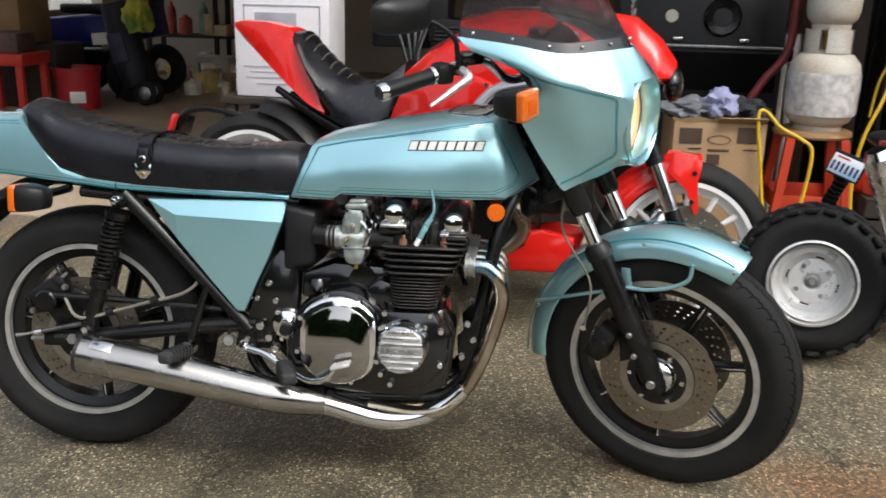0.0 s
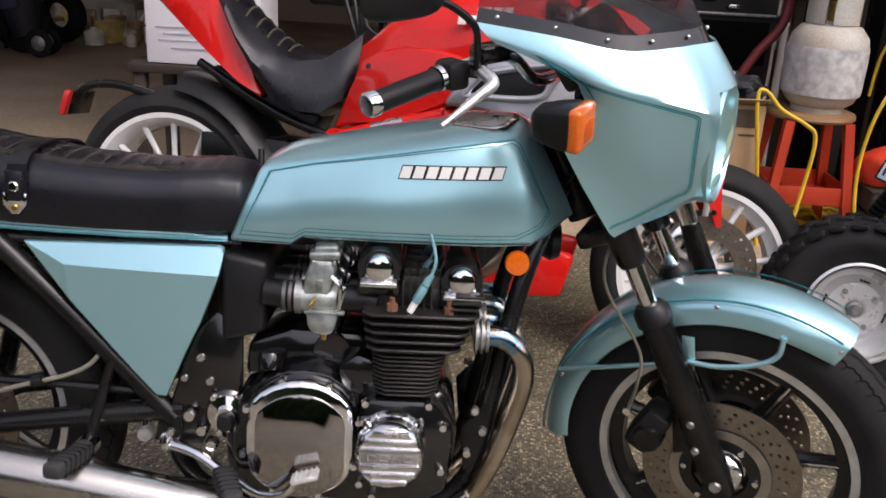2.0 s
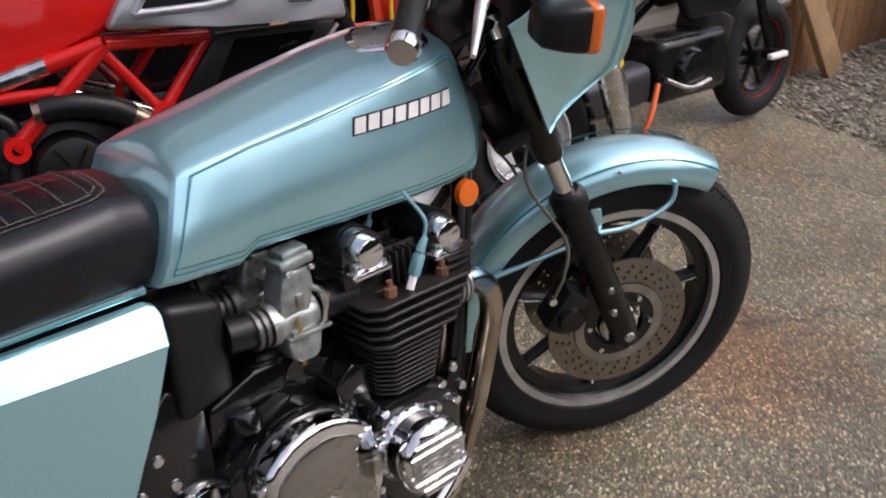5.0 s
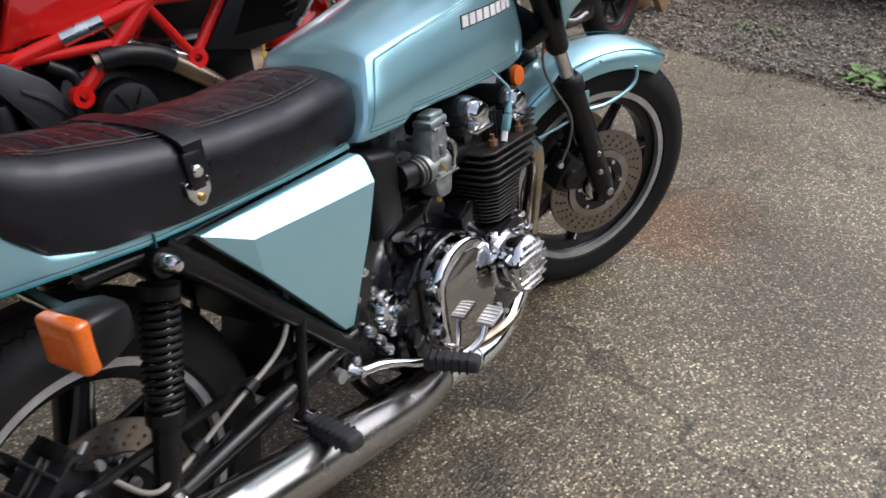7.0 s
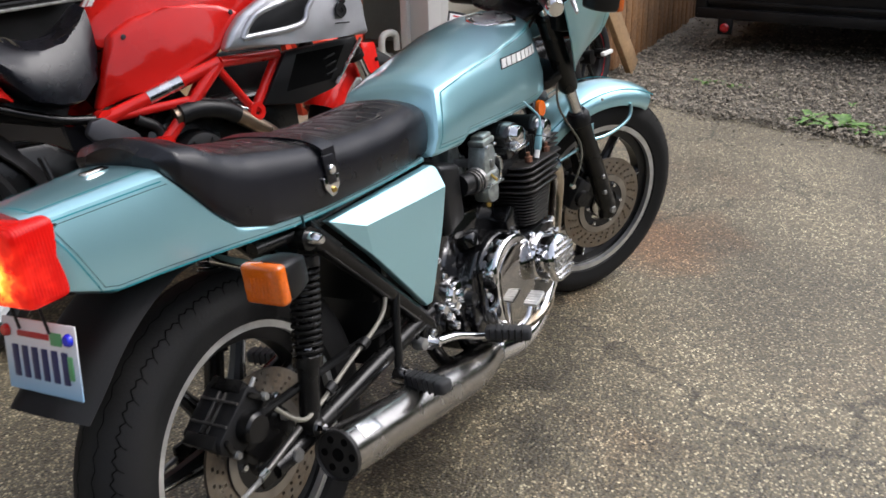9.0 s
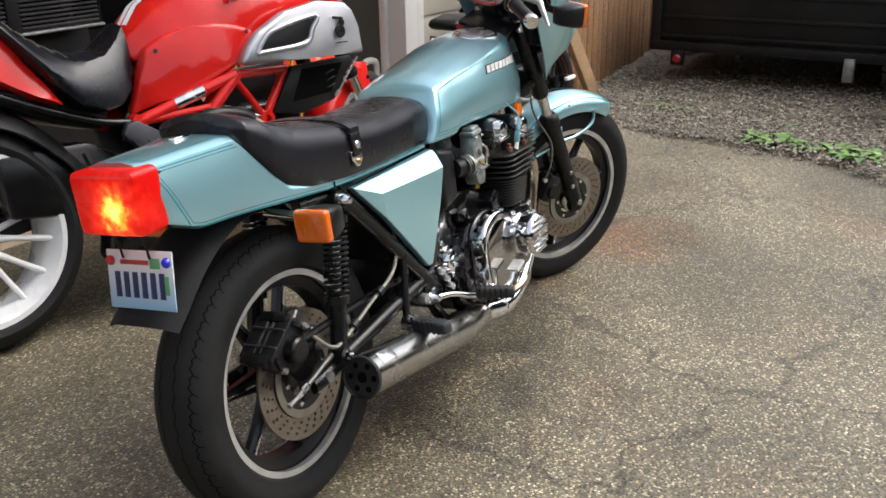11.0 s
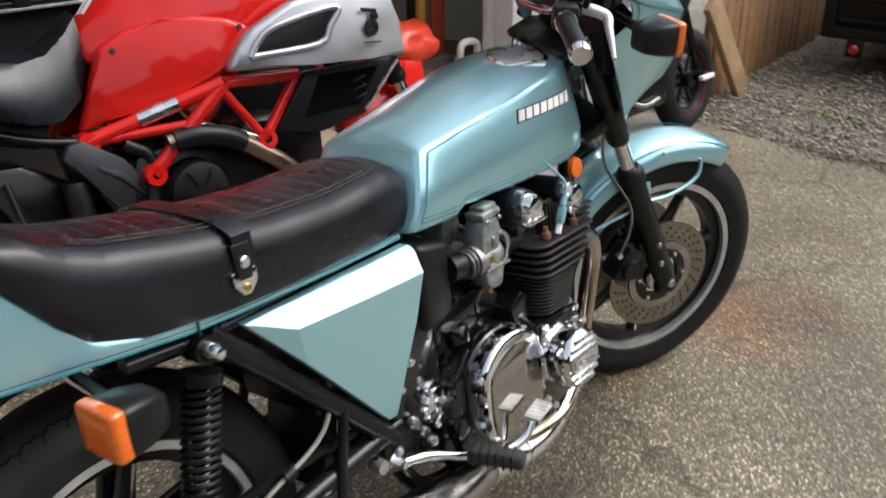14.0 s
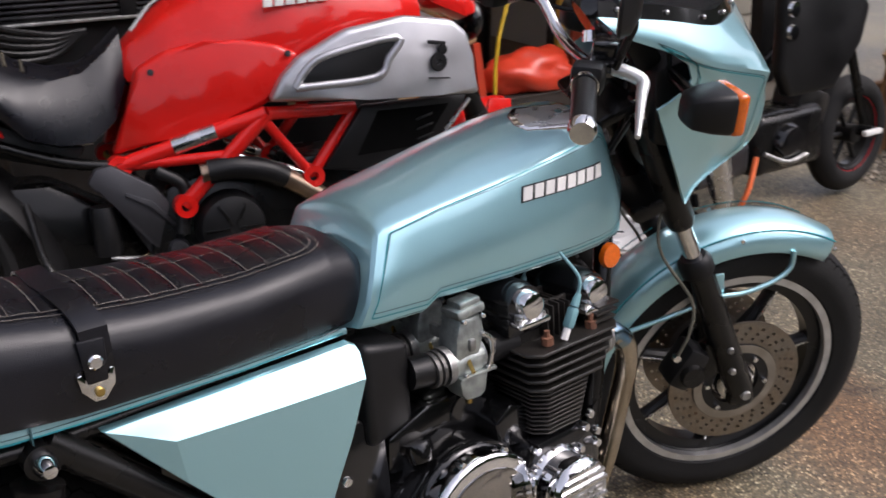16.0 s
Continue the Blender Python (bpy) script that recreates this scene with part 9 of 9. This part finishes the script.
cloth("bag", (-2.60, 5.80, 0.86), (0.12, 0.10, 0.20), pm("green_yellow_bag", (0.25, 0.42, 0.05), 0.6, var=0.5, scale=4, col2=(0.55, 0.5, 0.06)), 12, "green and yellow bag hanging on the trolley")

shelf = thing("shelving", "wooden shelving unit against the back wall", "shelf", pose(-2.95, 8.75, 0.054))
for z in (0.45, 0.95, 1.45):
    part("shelf_board", box((0, 0, z), (1.7, 0.45, 0.03), 0.003), DARKWOOD, shelf)
for x in (-0.85, 0.0, 0.85):
    for y in (-0.2, 0.2):
        part("upright", box((x, y, 0.9), (0.05, 0.05, 1.8), 0.003), DARKWOOD, shelf)
rnd = random.Random(21)
PAL = [pm("clutter_paint", c, 0.6, var=0.25, scale=8) for c in ((0.62, 0.56, 0.46), (0.42, 0.27, 0.14), (0.72, 0.68, 0.60), (0.45, 0.08, 0.05), (0.10, 0.10, 0.11), (0.50, 0.37, 0.20), (0.22, 0.34, 0.18), (0.65, 0.48, 0.16))]
for z in (0.47, 0.97, 1.47):
    x = -0.80
    while x < 0.78:
        w, h = rnd.uniform(0.08, 0.20), rnd.uniform(0.12, 0.38)
        c = (-2.95 + x + w / 2, 8.66 + rnd.uniform(-0.06, 0.06), 0.055 + z + 0.001)
        mt = rnd.choice(PAL)
        if rnd.random() < 0.45:
            single("storage_box", box((c[0], c[1], c[2] + h / 2), (w * 0.95, 0.28, h), 0.006, pose(0, 0, 0, 0, 0, rnd.uniform(-8, 8))), mt, "small carton standing on the garage shelf", "box", group="things on the shelves")
        else:
            r = w * 0.42
            single("paint_can", lathe([(0, 0), (r, 0), (r, h * 0.75), (r * 0.7, h * 0.85), (r * 0.35, h * 0.92), (r * 0.35, h), (0, h)], c, 18, pose(0, 0, 0, 90, 0, 0)), mt, "plain bottle or can standing on the garage shelf", "container", group="things on the shelves")
        x += w + rnd.uniform(0.01, 0.05)
for i in range(110):
    x, y = -3.35 + rnd.uniform(0, 1.75), 6.75 + rnd.uniform(0, 1.7)
    w, d_, h = rnd.uniform(0.07, 0.22), rnd.uniform(0.07, 0.2), rnd.uniform(0.06, 0.30) * (0.6 + 0.35 * (y - 6.75))
    if x < -2.85 and y < 7.1:
        continue
    mt = rnd.choice(PAL[:3] + PAL)
    if rnd.random() < 0.5:
        single("floor_clutter", box((x, y, 0.055 + h / 2), (w, d_, h), 0.012, pose(0, 0, 0, 0, 0, rnd.uniform(0, 90))), mt, "small box lying on the garage floor", "box", group="clutter on the garage floor")
    else:
        r = w * 0.45
        single("floor_jug", lathe([(0, 0), (r, 0), (r, h * 0.7), (r * 0.75, h * 0.82), (r * 0.3, h * 0.9), (r * 0.3, h), (0, h)], (x, y, 0.055), 14, pose(0, 0, 0, 90, 0, 0)), mt, "plain plastic jug standing on the garage floor", "jug", group="clutter on the garage floor")
single("paper_roll", lathe([(0.02, -0.07), (0.06, -0.07), (0.06, 0.07), (0.02, 0.07)], (-2.95, 7.2, 0.116), 24, closed=True), WHITE, "white paper roll on the garage floor", "paper roll")
single("storage_tub", box((-2.62, 7.65, 0.215), (0.40, 0.26, 0.32), 0.03), pm("grey_tub", (0.36, 0.34, 0.28), 0.5), "grey plastic storage tub on the garage floor", "tub")

# tall boards and tools by the door jamb
for i, (x, y, h, mt, lb) in enumerate(((3.17, 2.42, 1.9, pm("yellow_board", (0.42, 0.25, 0.03), 0.6, var=0.2), "yellow board leaning upright inside the garage"), (3.23, 2.52, 1.7, DARKWOOD, "dark board leaning upright inside the garage"), (3.28, 2.40, 1.7, pm("red_board", (0.30, 0.05, 0.02), 0.6, var=0.2), "dark red board leaning upright inside the garage"), (2.72, 2.90, 1.8, DARKWOOD, "brown board leaning upright inside the garage"))):
    single("leaning_board", box((x, y, 0.055 + h / 2), (0.05 if i == 0 else 0.10, 0.03, h), 0.004), mt, lb, "board", group="boards by the door")
for i in range(6):
    single("tool_handle", rod((2.75 + i * 0.09, 3.05, 0.056), (2.78 + i * 0.09, 3.10, 1.5 + 0.1 * (i % 3)), 0.014), (DARKWOOD, SATIN)[i % 2], "long dark tool handle standing inside the garage", "tool", group="tools by the door")

# black sheet added to cover the bright wall and keep this corner dark
bm = bmesh.new()
rows_ = []
for z in np.linspace(0.058, 2.30, 16):
    rows_.append([Vector((2.62 + 0.72 * u, 3.25 + 0.05 * math.sin(u * 17 + z) + 0.03 * noise.noise(Vector((u * 6, z * 2, 3))), z)) for u in np.linspace(0, 1, 40)])
bm = loft(rows_, False, False)
bmesh.ops.solidify(bm, geom=bm.faces[:], thickness=0.006)
single("dark_backdrop", bm, pm("backdrop_black", (0.010, 0.009, 0.009), 0.5, var=0.3, scale=6, bump=0.4, bscale=40, col2=(0.022, 0.016, 0.013)), "black folded sheet added to darken this corner of the garage", "tarpaulin", smooth=60)
WPIPE = pm("white_pipe", (0.66, 0.64, 0.58), 0.45, var=0.08)
single("bent_pipe", tube([(3.20, 2.16, 0.056), (3.20, 2.16, 0.33), (3.215, 2.16, 0.39), (3.26, 2.15, 0.405), (3.31, 2.14, 0.385), (3.32, 2.14, 0.30)], 0.020, 12), WPIPE, "bent white plastic pipe standing by the door jamb", "pipe")

# ---- trees across the drive, seen in the chrome only, added to dim low sky ----
HEDGE = pm("far_foliage", (0.045, 0.085, 0.03), 0.8, var=0.5, scale=1.2, col2=(0.08, 0.13, 0.05))
rnd = random.Random(77)
vs, fs = [], []


def tree_top(a):
    return 5.6 + 1.3 * math.sin(a * 5.0) + 0.8 * math.sin(a * 13) + 0.4 * math.sin(a * 31)


A_ = np.linspace(math.radians(172), math.radians(376), 90)
for a in A_:
    vs += [(17.5 * math.cos(a), 17.5 * math.sin(a), -0.1), (17.5 * math.cos(a), 17.5 * math.sin(a), tree_top(a) * 1.02)]
fs += [(2 * i, 2 * i + 2, 2 * i + 3, 2 * i + 1) for i in range(89)]
for i in range(26000):
    a = rnd.uniform(A_[0], A_[-1])
    R_ = rnd.uniform(14, 17.4)
    z = rnd.uniform(0.05, 1) ** 0.8 * tree_top(a) * (R_ / 17.0)
    c = Vector((R_ * math.cos(a), R_ * math.sin(a), z))
    s_ = rnd.uniform(0.10, 0.32)
    u_ = Vector((rnd.gauss(0, 1), rnd.gauss(0, 1), rnd.gauss(0, 1))).normalized()
    w_ = u_.orthogonal().normalized() * 0.6
    b = len(vs)
    vs += [tuple(c + u_ * s_), tuple(c + w_ * s_), tuple(c - u_ * s_), tuple(c - w_ * s_)]
    fs.append((b, b + 1, b + 2, b + 3))
me = bpy.data.meshes.new("far_trees")
me.from_pydata(vs, [], fs)
me.materials.append(HEDGE)
tagged(new("far_trees", me), "unseen green trees across the drive, added for reflections and side light", "trees", kind="stuff")
